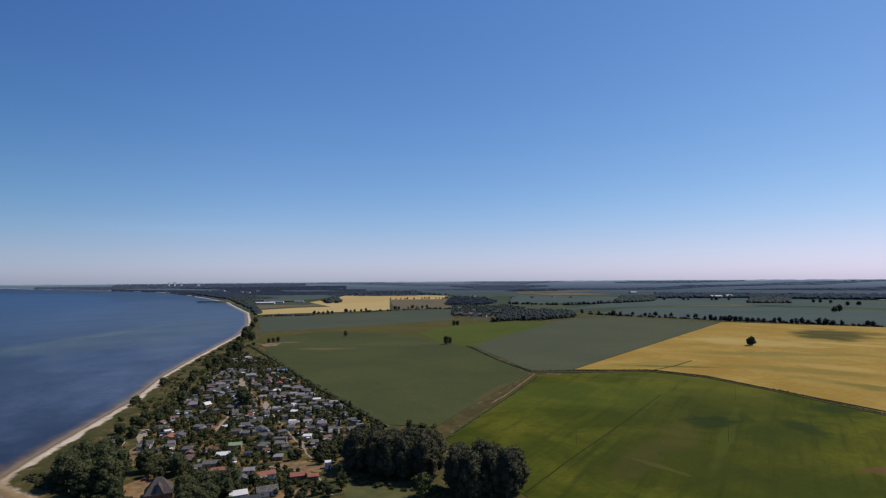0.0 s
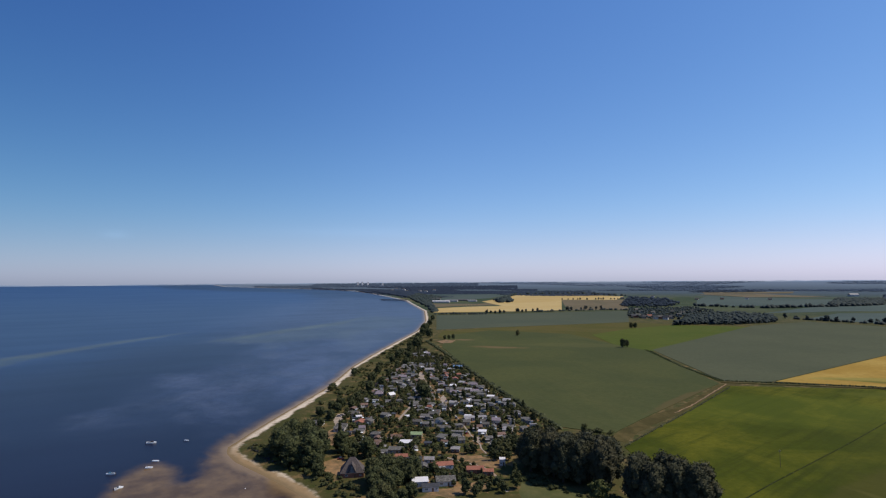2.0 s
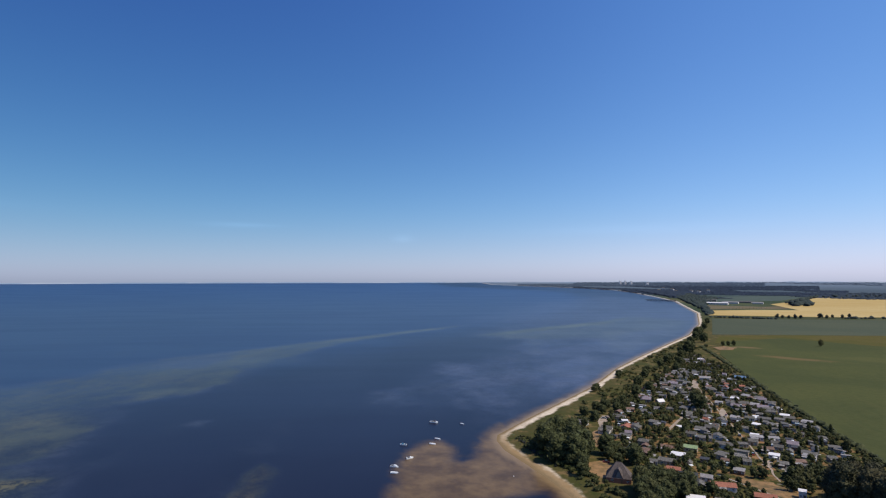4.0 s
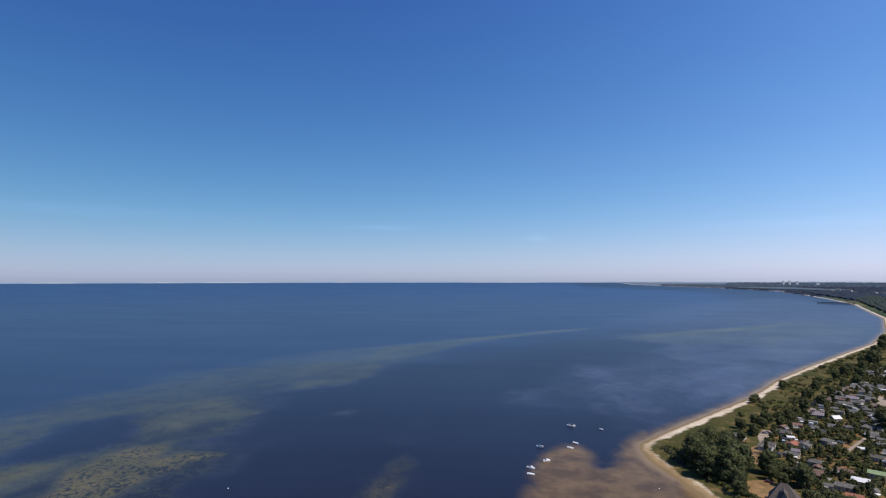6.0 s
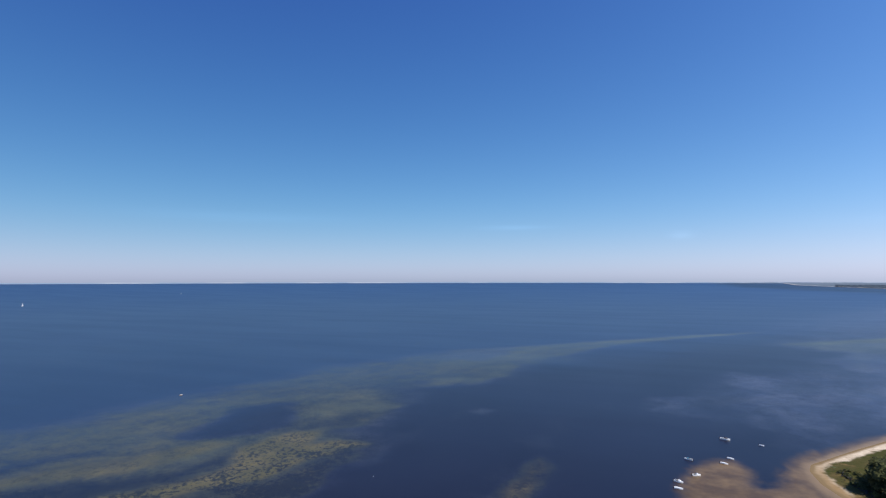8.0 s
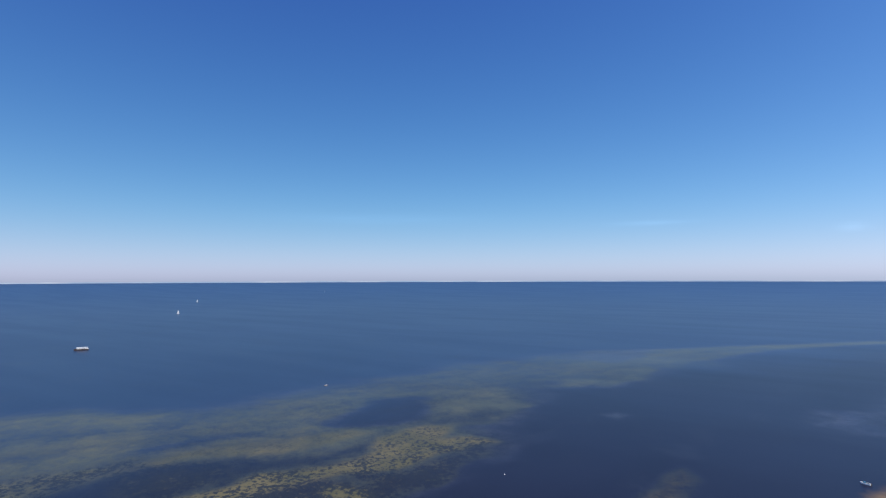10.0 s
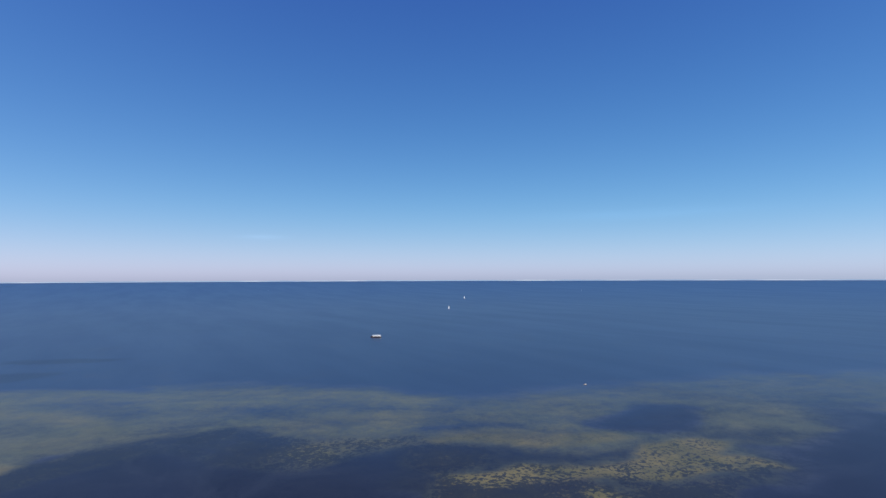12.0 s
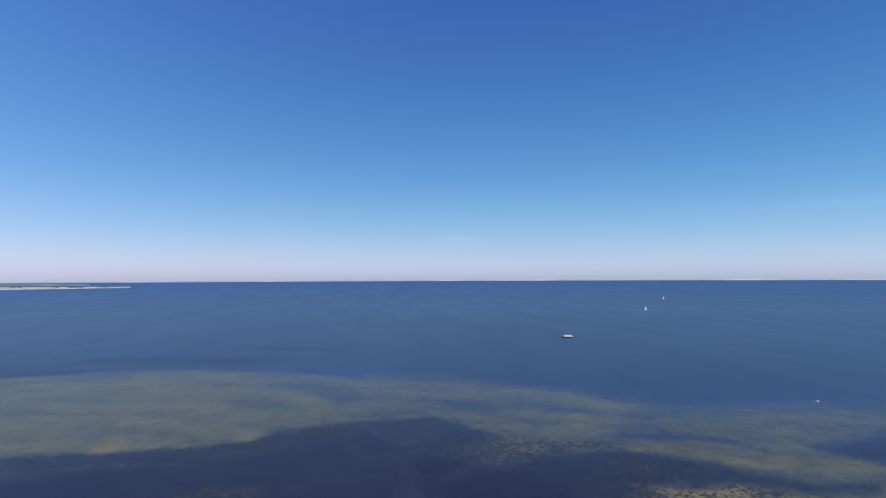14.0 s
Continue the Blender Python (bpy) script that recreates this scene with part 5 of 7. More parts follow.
# Belts of far woods, each in its own painted haze tone.
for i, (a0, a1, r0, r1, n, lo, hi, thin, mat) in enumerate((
        (-46, 22, 3150, 3850, 3000, 5.2, 8.6, 0.16, HAZY_FAR_WOOD), (8, 28, 3520, 4050, 4600, 4.6, 7.6, -0.2, HAZY_COAST_WOOD),
        (-46, 22, 3890, 4415, 5200, 5.5, 8.6, 0.1, HAZY_DISTANT_WOOD), (10, 31, 4050, 4520, 5200, 5, 7.6, -0.3, HAZY_COAST_WOOD),
        (-46, 16, 4415, 4940, 6000, 5.3, 8.5, 0.0, HAZY_HORIZON_WOOD), (14, 31, 4415, 4900, 3600, 5.3, 8.0, -0.3, HAZY_DISTANT_WOOD), (30, 36.5, 4150, 4700, 1600, 2.6, 4.2, -0.3, HAZY_DISTANT_WOOD))):
    wood("distant_woods", sector(a0, a1, r0, r1, n, lo, hi, 31 + i, thin), mat, "distant woods painted haze-blue towards the horizon", 31 + i, 0.42, kind="structure")

# reeds and scrub along ditches
wood("reeds", along([(45, 910), (74, 757), (106, 667), (248, 669), (293, 621), (331, 533), (354, 448)], 1.3, 0.64, 1.2, 41, 0.56), LEAF_DARK, "dark reeds along a field ditch", 41)
wood("reeds", along([(1.6, 389), (28.8, 451), (59, 518), (106, 629)], 1.4, 0.56, 0.96, 42, 0.4), LEAF_DARK, "dark reeds along a straight ditch", 42)
wood("reeds", along([(41, 290), (79, 346), (106, 384), (135, 425), (172, 479), (205, 528)], 0.9, 0.16, 0.36, 43, 0.2, 0.25), LEAF_DARK, "sparse reeds along a meadow ditch", 43)
wood("reeds", along([(-334, 952), (-243, 786), (-149, 610), (-98, 517), (-62, 454), (-42, 421)], 1.9, 1.1, 2.4, 44, 1.1), LEAF_DARK, "dark boundary hedge between gardens and field", 44)


# ---- garden colony ----
def box(bm, x0, y0, z0, x1, y1, z1):
    v = [bm.verts.new(p) for p in ((x0, y0, z0), (x1, y0, z0), (x1, y1, z0), (x0, y1, z0), (x0, y0, z1), (x1, y0, z1), (x1, y1, z1), (x0, y1, z1))]
    for f in ((3, 2, 1, 0), (4, 5, 6, 7), (0, 1, 5, 4), (1, 2, 6, 5), (2, 3, 7, 6), (3, 0, 4, 7)):
        bm.faces.new([v[i] for i in f])
    return v


def boxes(*dims):
    bm = bmesh.new()
    for d in dims:
        box(bm, *d)
    return bm


def sloped(bm, corners, thick):
    """A thick roof plane from its top corners."""
    top = [bm.verts.new(c) for c in corners]
    low = [bm.verts.new((c[0], c[1], c[2] - thick)) for c in corners]
    n = len(top)
    bm.faces.new(top)
    bm.faces.new(low[::-1])
    for i in range(n):
        bm.faces.new((top[(i + 1) % n], top[i], low[i], low[(i + 1) % n]))


def window(parent, x, y, z, w, h, facing):
    """A framed pane on a wall whose outside looks along facing."""
    fr = bmesh.new()
    t = 0.08
    for a in ((-w / 2, 0, w / 2, t), (-w / 2, h - t, w / 2, h), (-w / 2, t, -w / 2 + t, h - t), (w / 2 - t, t, w / 2, h - t), (-t / 2, t, t / 2, h - t)):
        box(fr, a[0], -0.04, a[1], a[2], 0.05, a[3])
    frame_ob = part("window", fr, FRAME, parent)
    frame_ob.matrix_basis = pose(x, y, z, 0, 0, facing)
    part("pane", boxes((-w / 2 + t, -0.01, t, w / 2 - t, 0.02, h - t)), GLASS, frame_ob)
    return frame_ob


def cottage(name, w, d, h, rise, style, wall, roof, label, extras="", windows=5):
    """A small house, its long side along x: walls, roof, door, windows, and a chimney, veranda or plinth where named in extras."""
    thing = new(name)
    o = min(0.35, w * 0.05)
    bm = bmesh.new()
    if style == "gable":
        pts = [(0, -d / 2, 0), (0, d / 2, 0), (0, d / 2, h), (0, 0, h + rise), (0, -d / 2, h)]
        a = [bm.verts.new((-w / 2, p[1], p[2])) for p in pts]
        b = [bm.verts.new((w / 2, p[1], p[2])) for p in pts]
        bm.faces.new(a[::-1])
        bm.faces.new(b)
        for i in range(5):
            bm.faces.new((a[i], a[(i + 1) % 5], b[(i + 1) % 5], b[i]))
    else:
        box(bm, -w / 2, -d / 2, 0, w / 2, d / 2, h)
    bmesh.ops.recalc_face_normals(bm, faces=bm.faces[:])
    part("wall", bm, wall, thing)
    bm = bmesh.new()
    s = rise / (d / 2)
    if style == "gable":
        for q in (1, -1):
            c = [(-w / 2 - o, q * (d / 2 + o), h - s * o + 0.12), (w / 2 + o, q * (d / 2 + o), h - s * o + 0.12), (w / 2 + o, 0, h + rise + 0.12), (-w / 2 - o, 0, h + rise + 0.12)]
            sloped(bm, c[::-1] if q < 0 else c, 0.11)
    elif style == "mono":
        sloped(bm, [(-w / 2 - o, -d / 2 - o, h + 0.12), (w / 2 + o, -d / 2 - o, h + 0.12), (w / 2 + o, d / 2 + o, h + rise + 0.12), (-w / 2 - o, d / 2 + o, h + rise + 0.12)], 0.12)
        sloped(bm, [(-w / 2, d / 2 - 0.1, h + rise), (w / 2, d / 2 - 0.1, h + rise), (w / 2, d / 2, h + rise), (-w / 2, d / 2, h + rise)], rise)
    elif style == "hip":
        e = h + 0.1
        r0, r1 = Vector((-max(0.0, w / 2 - d / 2), 0, h + rise)), Vector((max(0.0, w / 2 - d / 2) + 0.01, 0, h + rise))
        k = [Vector((-w / 2 - o, -d / 2 - o, e)), Vector((w / 2 + o, -d / 2 - o, e)), Vector((w / 2 + o, d / 2 + o, e)), Vector((-w / 2 - o, d / 2 + o, e))]
        v = [bm.verts.new(p) for p in k + [r0, r1]]
        u = [bm.verts.new(p - Vector((0, 0, 0.15))) for p in k]
        for f in ((v[0], v[1], v[5], v[4]), (v[1], v[2], v[5]), (v[2], v[3], v[4], v[5]), (v[3], v[0], v[4]), (u[3], u[2], u[1], u[0])):
            bm.faces.new(f)
        for i in range(4):
            bm.faces.new((v[(i + 1) % 4], v[i], u[i], u[(i + 1) % 4]))
    bmesh.ops.recalc_face_normals(bm, faces=bm.faces[:])
    part("roof", bm, roof, thing)
    part("door", boxes((w * 0.08, -d / 2 - 0.05, 0.02, w * 0.08 + 0.95, -d / 2 + 0.02, 2.02)), DOOR, thing)
    window(thing, -w * 0.25, -d / 2, 0.95, min(1.5, w * 0.28), 1.05, 0)
    window(thing, w * 0.36, -d / 2, 0.95, min(1.1, w * 0.2), 1.05, 0)
    if windows > 2:
        window(thing, -w / 2, 0, 0.95, 1.2, 1.05, 90)
        window(thing, w / 2, 0, 0.95, 1.2, 1.05, 90)
        window(thing, 0, d / 2, 0.95, 1.3, 1.05, 180)
    if "gable" in extras:
        bm = bmesh.new()
        for q in (1, -1):
            c = [(0, -d / 2 - 0.5, h + rise * 0.72), (q * 2.3, -d / 2 - 0.3, h + 0.25), (q * 2.3, -d / 4, h + 0.25 + rise * 0.45), (0, -0.2, h + rise * 0.78)]
            sloped(bm, c[::-1] if q > 0 else c, 0.22)
        bmesh.ops.recalc_face_normals(bm, faces=bm.faces[:])
        part("dormer_roof", bm, roof, thing)
        bm = bmesh.new()
        front = [bm.verts.new(p) for p in ((-1.9, -d / 2 - 0.1, h - 0.1), (1.9, -d / 2 - 0.1, h - 0.1), (0, -d / 2 - 0.1, h + rise * 0.62))]
        back = [bm.verts.new(v.co + Vector((0, 0.25, 0))) for v in front]
        bm.faces.new(front)
        bm.faces.new(back[::-1])
        for i in range(3):
            bm.faces.new((front[(i + 1) % 3], front[i], back[i], back[(i + 1) % 3]))
        part("dormer_wall", bm, WALL_GREY, thing)
    if "chimney" in extras:
        part("chimney", boxes((w * 0.22, 0.2, h + rise * 0.4, w * 0.22 + 0.55, 0.75, h + rise + 0.75)), WALL_BRICK, thing)
    if "veranda" in extras:
        bm = bmesh.new()
        sloped(bm, [(-w / 2, -d / 2 - 2.6, h - 0.35), (w * 0.1, -d / 2 - 2.6, h - 0.35), (w * 0.1, -d / 2 - 0.05, h - 0.1), (-w / 2, -d / 2 - 0.05, h - 0.1)], 0.08)
        part("veranda_roof", bm, ROOF_LIGHT, thing)
        for x in (-w / 2 + 0.1, w * 0.1 - 0.1):
            part("post", boxes((x - 0.06, -d / 2 - 2.5, 0, x + 0.06, -d / 2 - 2.38, h - 0.42)), WOODEN, thing)
        part("terrace", boxes((-w / 2, -d / 2 - 2.8, -0.1, w * 0.1, -d / 2 - 0.06, 0.06)), STONE, thing)
    return tagged(thing, label, "house", "garden cottages")


SPECS = (
    ("cottage", 7.0, 5.2, 2.5, 1.1, "gable", WALL_WHITE, ROOF_GREY, "small white garden cottage with grey gabled roof", ""),
    ("cottage", 6.4, 5.0, 2.4, 0.5, "mono", WALL_GREY, ROOF_GREY, "grey garden cottage with shallow sloping roof", "veranda"),
    ("cottage", 7.6, 5.6, 2.5, 1.3, "gable", WALL_CREAM, ROOF_GREY, "cream garden cottage with grey roof and chimney", "chimney"),
    ("cottage", 6.0, 4.6, 2.4, 0.4, "mono", WALL_WOOD, ROOF_DARK, "brown boarded garden hut with dark felt roof", ""),
    ("cottage", 6.8, 5.0, 2.4, 0.9, "gable", WALL_WOOD, ROOF_BROWN, "brown boarded garden cottage with brown gabled roof", "veranda"),
    ("cottage", 7.4, 5.0, 2.5, 0.35, "mono", WALL_WHITE, ROOF_LIGHT, "white garden bungalow with pale flat roof", "veranda"),
    ("cottage", 6.6, 5.2, 2.5, 1.2, "gable", WALL_CREAM, ROOF_RED, "cream garden cottage with red tiled roof", "chimney"),
    ("cottage", 6.4, 5.4, 2.5, 1.3, "hip", WALL_GREY, ROOF_GREY, "grey garden cottage with hipped roof", ""),
    ("cottage", 5.4, 4.4, 2.3, 0.8, "gable", WALL_BLUE, ROOF_GREY, "blue boarded garden hut with grey roof", ""),
    ("cottage", 8.2, 5.2, 2.5, 0.45, "mono", WALL_CREAM, ROOF_GREY, "long cream bungalow with grey sheet roof", ""),
    ("cottage", 7.0, 5.6, 2.6, 1.4, "gable", WALL_WHITE, ROOF_LILAC, "white garden cottage with mauve tiled roof", "chimney"),
    ("garden_shed", 3.2, 2.6, 2.0, 0.35, "mono", WALL_WOOD, ROOF_LIGHT, "small boarded tool shed with pale roof", ""),
    ("garden_shed", 2.8, 2.4, 2.0, 0.6, "gable", WALL_GREY, ROOF_DARK, "small grey tool shed with dark roof", ""),
    ("cottage", 6.2, 4.8, 2.4, 0.4, "mono", WALL_WHITE, ROOF_WHITE, "white bungalow with bright white roof", ""),
    ("cottage", 6.6, 5.0, 2.4, 1.0, "gable", WALL_CREAM, ROOF_GREEN, "cream cottage with light green roof", ""),
)
MADE = {}


def put_house(i, x, y, turn, scale=1.0):
    m = pose(x, y, ground_at(x, y) - 0.02, 0, 0, turn) @ Matrix.Diagonal((scale, scale, 0.8 + 0.2 * scale, 1))
    key = (i, math.hypot(x, y) > 496)          # the farther cottages show fewer windows
    if key not in MADE:
        MADE[key] = cottage(*SPECS[i], windows=2 if key[1] else 5)
        MADE[key].matrix_basis = m
        return MADE[key]
    ob = copy_thing(MADE[key], Matrix.Identity(4))
    ob.matrix_basis = m
    return ob


# single houses that stand out
LANDMARKS = []


def landmark(x, y, turn, *spec):
    LANDMARKS.append((x, y))
    ob = cottage(*spec)
    ob.matrix_basis = pose(x, y, ground_at(x, y) - 0.02, 0, 0, turn)
    return ob


for (x, y), turn, spec in zip([(-147, 290), (-92, 292), (-104.5, 286), (-101.5, 315), (-81, 314), (-130, 323), (-208, 490), (-221, 490), (-221, 640), (-194, 670), (-68.5, 331), (-138, 350), (-125, 394), (-115, 414), (-138, 371), (-119, 316), (-97, 281), (-111, 309), (-73, 313), (-102.5, 347), (-112, 323)], (25, 24, 24, 30, 20, 20, 60, 30, 20, 10, 12, 15, 15, 12, 14, 24, 24, 114, 15, 8, 14), (
        ("thatched_house", 13.0, 10.2, 2.6, 7.4, "hip", WALL_BRICK, ROOF_THATCH, "large house with steep weathered grey-brown thatched roof", "gable"),
        ("cottage", 10.3, 7.7, 2.7, 1.7, "gable", WALL_WHITE, ROOF_GREY, "white house with broad grey roof", "chimney"),
        ("cottage", 8.4, 6.0, 2.8, 0.48, "mono", WALL_WHITE, ROOF_WHITE, "white flat-roofed annexe beside a house", ""),
        ("cottage", 12.6, 6.2, 2.6, 1.3, "gable", WALL_WHITE, ROOF_RED, "long low white house with red roof tiles", "veranda"),
        ("cottage", 9.6, 6.4, 2.6, 1.1, "gable", WALL_BRICK, ROOF_RED, "low red-roofed house by a curved drive", ""),
        ("cottage", 7.2, 6.0, 2.6, 0.96, "gable", WALL_WOOD, ROOF_RED, "brown hut with rust-red roof", ""),
        ("cottage", 6.2, 5.3, 2.7, 1.9, "gable", WALL_GREY, ROOF_WHITE, "tall white house with bright sunlit roof", ""),
        ("cottage", 9.1, 7.7, 2.9, 2.9, "hip", WALL_GREY, ROOF_LILAC, "grey house with mauve hipped roof", "chimney"),
        ("cottage", 10.8, 7.2, 2.9, 1.4, "gable", WALL_WHITE, ROOF_LIGHT, "white cottage with pale roof among trees", ""),
        ("cottage", 10.8, 6.6, 2.9, 1.4, "gable", WALL_BLUE, ROOF_BLUE, "long blue building with blue roof", ""),
        ("transformer_hut", 3.4, 3.2, 3.6, 0.4, "mono", WALL_WHITE, ROOF_WHITE, "small white utility hut on dry grass", ""),
        ("cottage", 7.7, 6.2, 2.7, 0.42, "mono", WALL_CREAM, ROOF_WHITE, "bungalow with bright white flat roof", ""),
        ("cottage", 10.1, 7.2, 2.7, 1.1, "gable", WALL_WHITE, ROOF_GREY, "white bungalow with blue-grey roof", ""),
        ("cottage", 9.1, 6.7, 2.7, 1.1, "gable", WALL_CREAM, ROOF_GREY, "cottage with blue-grey roof by a lane", ""),
        ("cottage", 7.9, 6.2, 2.7, 1.2, "gable", WALL_CREAM, ROOF_GREEN, "cream cottage with light green roof", ""),
        ("cottage", 8.5, 7.0, 2.6, 2.2, "gable", WALL_WOOD, ROOF_DARK, "brown cottage with dark gabled roof", ""),
        ("cottage", 8.6, 5.2, 2.6, 1.0, "gable", WALL_WHITE, ROOF_DARK, "white annexe with dark gabled roof", ""),
        ("cottage", 6.7, 5.3, 2.5, 1.2, "gable", WALL_GREY, ROOF_GREY, "grey cottage with blue-grey roof", ""),
        ("cottage", 5.8, 4.8, 2.3, 0.96, "gable", WALL_BRICK, ROOF_RED, "small brick hut with red roof", ""),
        ("cottage", 5.5, 4.6, 2.3, 0.48, "mono", WALL_WOOD, ROOF_LIGHT, "boarded hut with pale roof beside dry grass", ""),
        ("cottage", 6.0, 5.0, 2.4, 1.1, "gable", WALL_WHITE, ROOF_LIGHT, "white hut with pale roof by a drive", ""))):
    landmark(x, y, turn, *spec)

COLONY = np.array([(-314, 856), (-232, 747), (-142, 584), (-93, 498), (-61, 442), (-46, 419), (-72, 394), (-69, 349), (-77, 334), (-107, 334), (-112, 322), (-85, 296), (-66, 286), (-104, 282), (-139, 304), (-194, 360), (-218, 402), (-232, 474), (-251, 555), (-269, 653), (-298, 778)], float)
LANES = [np.array(p, float) for p in ([(-83, 349), (-91, 366), (-104, 390), (-120, 421), (-136, 451), (-155, 486), (-181, 534), (-205, 579), (-229, 626)], [(-58, 290), (-64, 304), (-73, 319), (-80, 325), (-87, 327)], [(-83, 326), (-92, 329), (-102, 333.5), (-111, 337)], [(-168, 406), (-173, 438), (-176, 456)])]
YARDS = [np.array(p, float) for p in ([(-165, 283), (-174, 304), (-170, 315), (-162, 312), (-152, 288)], [(-194, 341), (-205, 365), (-206, 378), (-192, 355), (-186, 336)], [(-219, 398), (-224, 416), (-218, 422), (-211, 398), (-205, 378)], [(-155, 470), (-163, 509), (-162, 512), (-150, 486), (-150, 469)], [(-101, 336.5), (-100, 341), (-85, 344), (-78, 335), (-80, 328), (-87, 330)], [(-98, 276), (-94, 284), (-86, 288), (-76, 302), (-69, 304), (-68, 292), (-78, 284), (-86, 274)], [(-98, 373), (-98, 386), (-94, 382), (-91, 371)], [(-216, 586), (-232, 634), (-224, 626), (-208, 586)])]
rng = random.Random(17)
along_dir, cross_dir = Vector((-0.50, 0.866)), Vector((0.866, 0.50))
SHADY = np.array([(-227, 458), (-214, 477), (-214, 512), (-211, 541), (-166, 453), (-142, 376), (-165, 357), (-195, 390)], float)          # plots with many old trees
HOUSES, GAPS = [], []
ODDS = (0, 0, 1, 1, 1, 2, 2, 3, 3, 4, 4, 5, 5, 7, 7, 7, 8, 9, 9, 9, 10, 10, 0, 1, 2, 7, 6, 3, 4, 1, 9, 13)
for i in range(-12, 80):
    for j in range(-26, 30):
        p = Vector((-128, 320)) + along_dir * (i * 9.4) + cross_dir * (j * 10.7)
        p += Vector((rng.uniform(-2.7, 2.7), rng.uniform(-2.7, 2.7)))
        px, py = np.array([p.x]), np.array([p.y])
        depth = polygon_depth(px, py, COLONY)[0]
        if depth < 4 or not clear_of(p.x, p.y, LANDMARKS, 11):
            continue
        if min(edge_distance(px, py, l)[0] for l in LANES) < 4.8 or max(polygon_depth(px, py, y)[0] for y in YARDS) > -4.5:
            continue
        if rng.random() < (0.28 if depth < 14 else 0.22) + (0.22 if polygon_depth(px, py, SHADY)[0] > 0 else 0.0) + (0.5 if p.y > 688 else 0.0):
            GAPS.append((p.x, p.y))
            continue
        turn = rng.choice((12, 12, 20, 4, 102, -168, 96, 30)) + rng.uniform(-9, 9)
        put_house(rng.choice(ODDS), p.x, p.y, turn, rng.choice((0.6, 0.72, 0.84, 0.98, 1.2)) * rng.uniform(0.9, 1.1))
        HOUSES.append((p.x, p.y))
        if rng.random() < 0.12:
            q = p + along_dir * 6.7 + cross_dir * rng.uniform(-4, 4)
            if clear_of(q.x, q.y, LANDMARKS, 9.6) and min(edge_distance(np.array([q.x]), np.array([q.y]), l)[0] for l in LANES) > 5.6:
                put_house(11 + rng.randrange(2), q.x, q.y, turn + rng.choice((0, 90)))


def patio(w, d):
    thing = new("patio")
    for i in range(int(w)):
        for j in range(int(d)):
            part("paving_slab", boxes((i - w / 2 + 0.03, j - d / 2 + 0.03, -0.05, i - w / 2 + 0.97, j - d / 2 + 0.97, 0.07 + 0.01 * ((i * 3 + j * 5) % 3))), PAVING, thing)
    return tagged(thing, "pale paved patio beside a cottage", "patio", "garden patios")


def greenhouse():
    thing = new("greenhouse")
    bm = bmesh.new()
    for x in (-1.5, 0.0, 1.5):
        for y in (-1.0, 1.0):
            box(bm, x - 0.04, y - 0.04, 0, x + 0.04, y + 0.04, 1.7)
    box(bm, -1.54, -0.04, 2.2, 1.54, 0.04, 2.28)
    part("frame", bm, METAL, thing)
    part("glazing", boxes((-1.48, -0.98, 0.02, 1.48, 0.98, 1.66)), PALE_GLASS, thing)
    bm = bmesh.new()
    for q in (1, -1):
        k = [(-1.55, q * 1.05, 1.7), (1.55, q * 1.05, 1.7), (1.55, 0, 2.24), (-1.55, 0, 2.24)]
        sloped(bm, k[::-1] if q < 0 else k, 0.03)
    bmesh.ops.recalc_face_normals(bm, faces=bm.faces[:])
    part("roof", bm, PALE_GLASS, thing)
    return tagged(thing, "small glazed garden greenhouse", "greenhouse", "greenhouses")


def parasol():
    thing = new("parasol")
    bm = bmesh.new()
    bmesh.ops.create_cone(bm, cap_ends=True, segments=8, radius1=0.03, radius2=0.03, depth=2.3, matrix=Matrix.Translation((0, 0, 1.15)))
    part("pole", bm, METAL, thing)
    bm = bmesh.new()
    bmesh.ops.create_cone(bm, cap_ends=True, segments=8, radius1=1.5, radius2=0.05, depth=0.5, matrix=Matrix.Translation((0, 0, 2.35)))
    part("canopy", bm, SAIL, thing)
    bm = bmesh.new()
    bmesh.ops.create_cone(bm, cap_ends=True, segments=10, radius1=0.3, radius2=0.25, depth=0.1, matrix=Matrix.Translation((0, 0, 0.05)))
    part("base", bm, STONE, thing)
    return tagged(thing, "open white parasol on a patio", "parasol", "parasols")


def caravan():
    thing = new("caravan")
    bm = boxes((-2.4, -1.05, 0.55, 2.4, 1.05, 2.45))
    bmesh.ops.bevel(bm, geom=bm.edges[:], offset=0.22, segments=3, affect="EDGES")
    part("body", bm, CARAVAN, thing)
    for x in (-1.3, 0.9):
        part("window", boxes((x - 0.5, -1.07, 1.35, x + 0.5, -1.03, 1.95)), GLASS, thing)
    part("door", boxes((-0.3, -1.07, 0.65, 0.3, -1.03, 2.1)), FRAME, thing)
    for q in (-0.95, 0.95):
        bm = bmesh.new()
        bmesh.ops.create_cone(bm, cap_ends=True, segments=12, radius1=0.32, radius2=0.32, depth=0.2, matrix=Matrix.Translation((0, q, 0.32)) @ Matrix.Rotation(radians(90), 4, "X"))
        part("wheel", bm, RUBBER, thing)
    part("drawbar", boxes((2.4, -0.08, 0.45, 3.3, 0.08, 0.55)), METAL, thing)
    return tagged(thing, "white touring caravan parked beside hedges", "caravan", "caravans")


CLUTTER = {}


def drop(kind, make, x, y, turn):
    m = pose(x, y, ground_at(x, y), 0, 0, turn)
    if kind not in CLUTTER:
        CLUTTER[kind] = make()
        CLUTTER[kind].matrix_basis = m
    else:
        copy_thing(CLUTTER[kind], m)


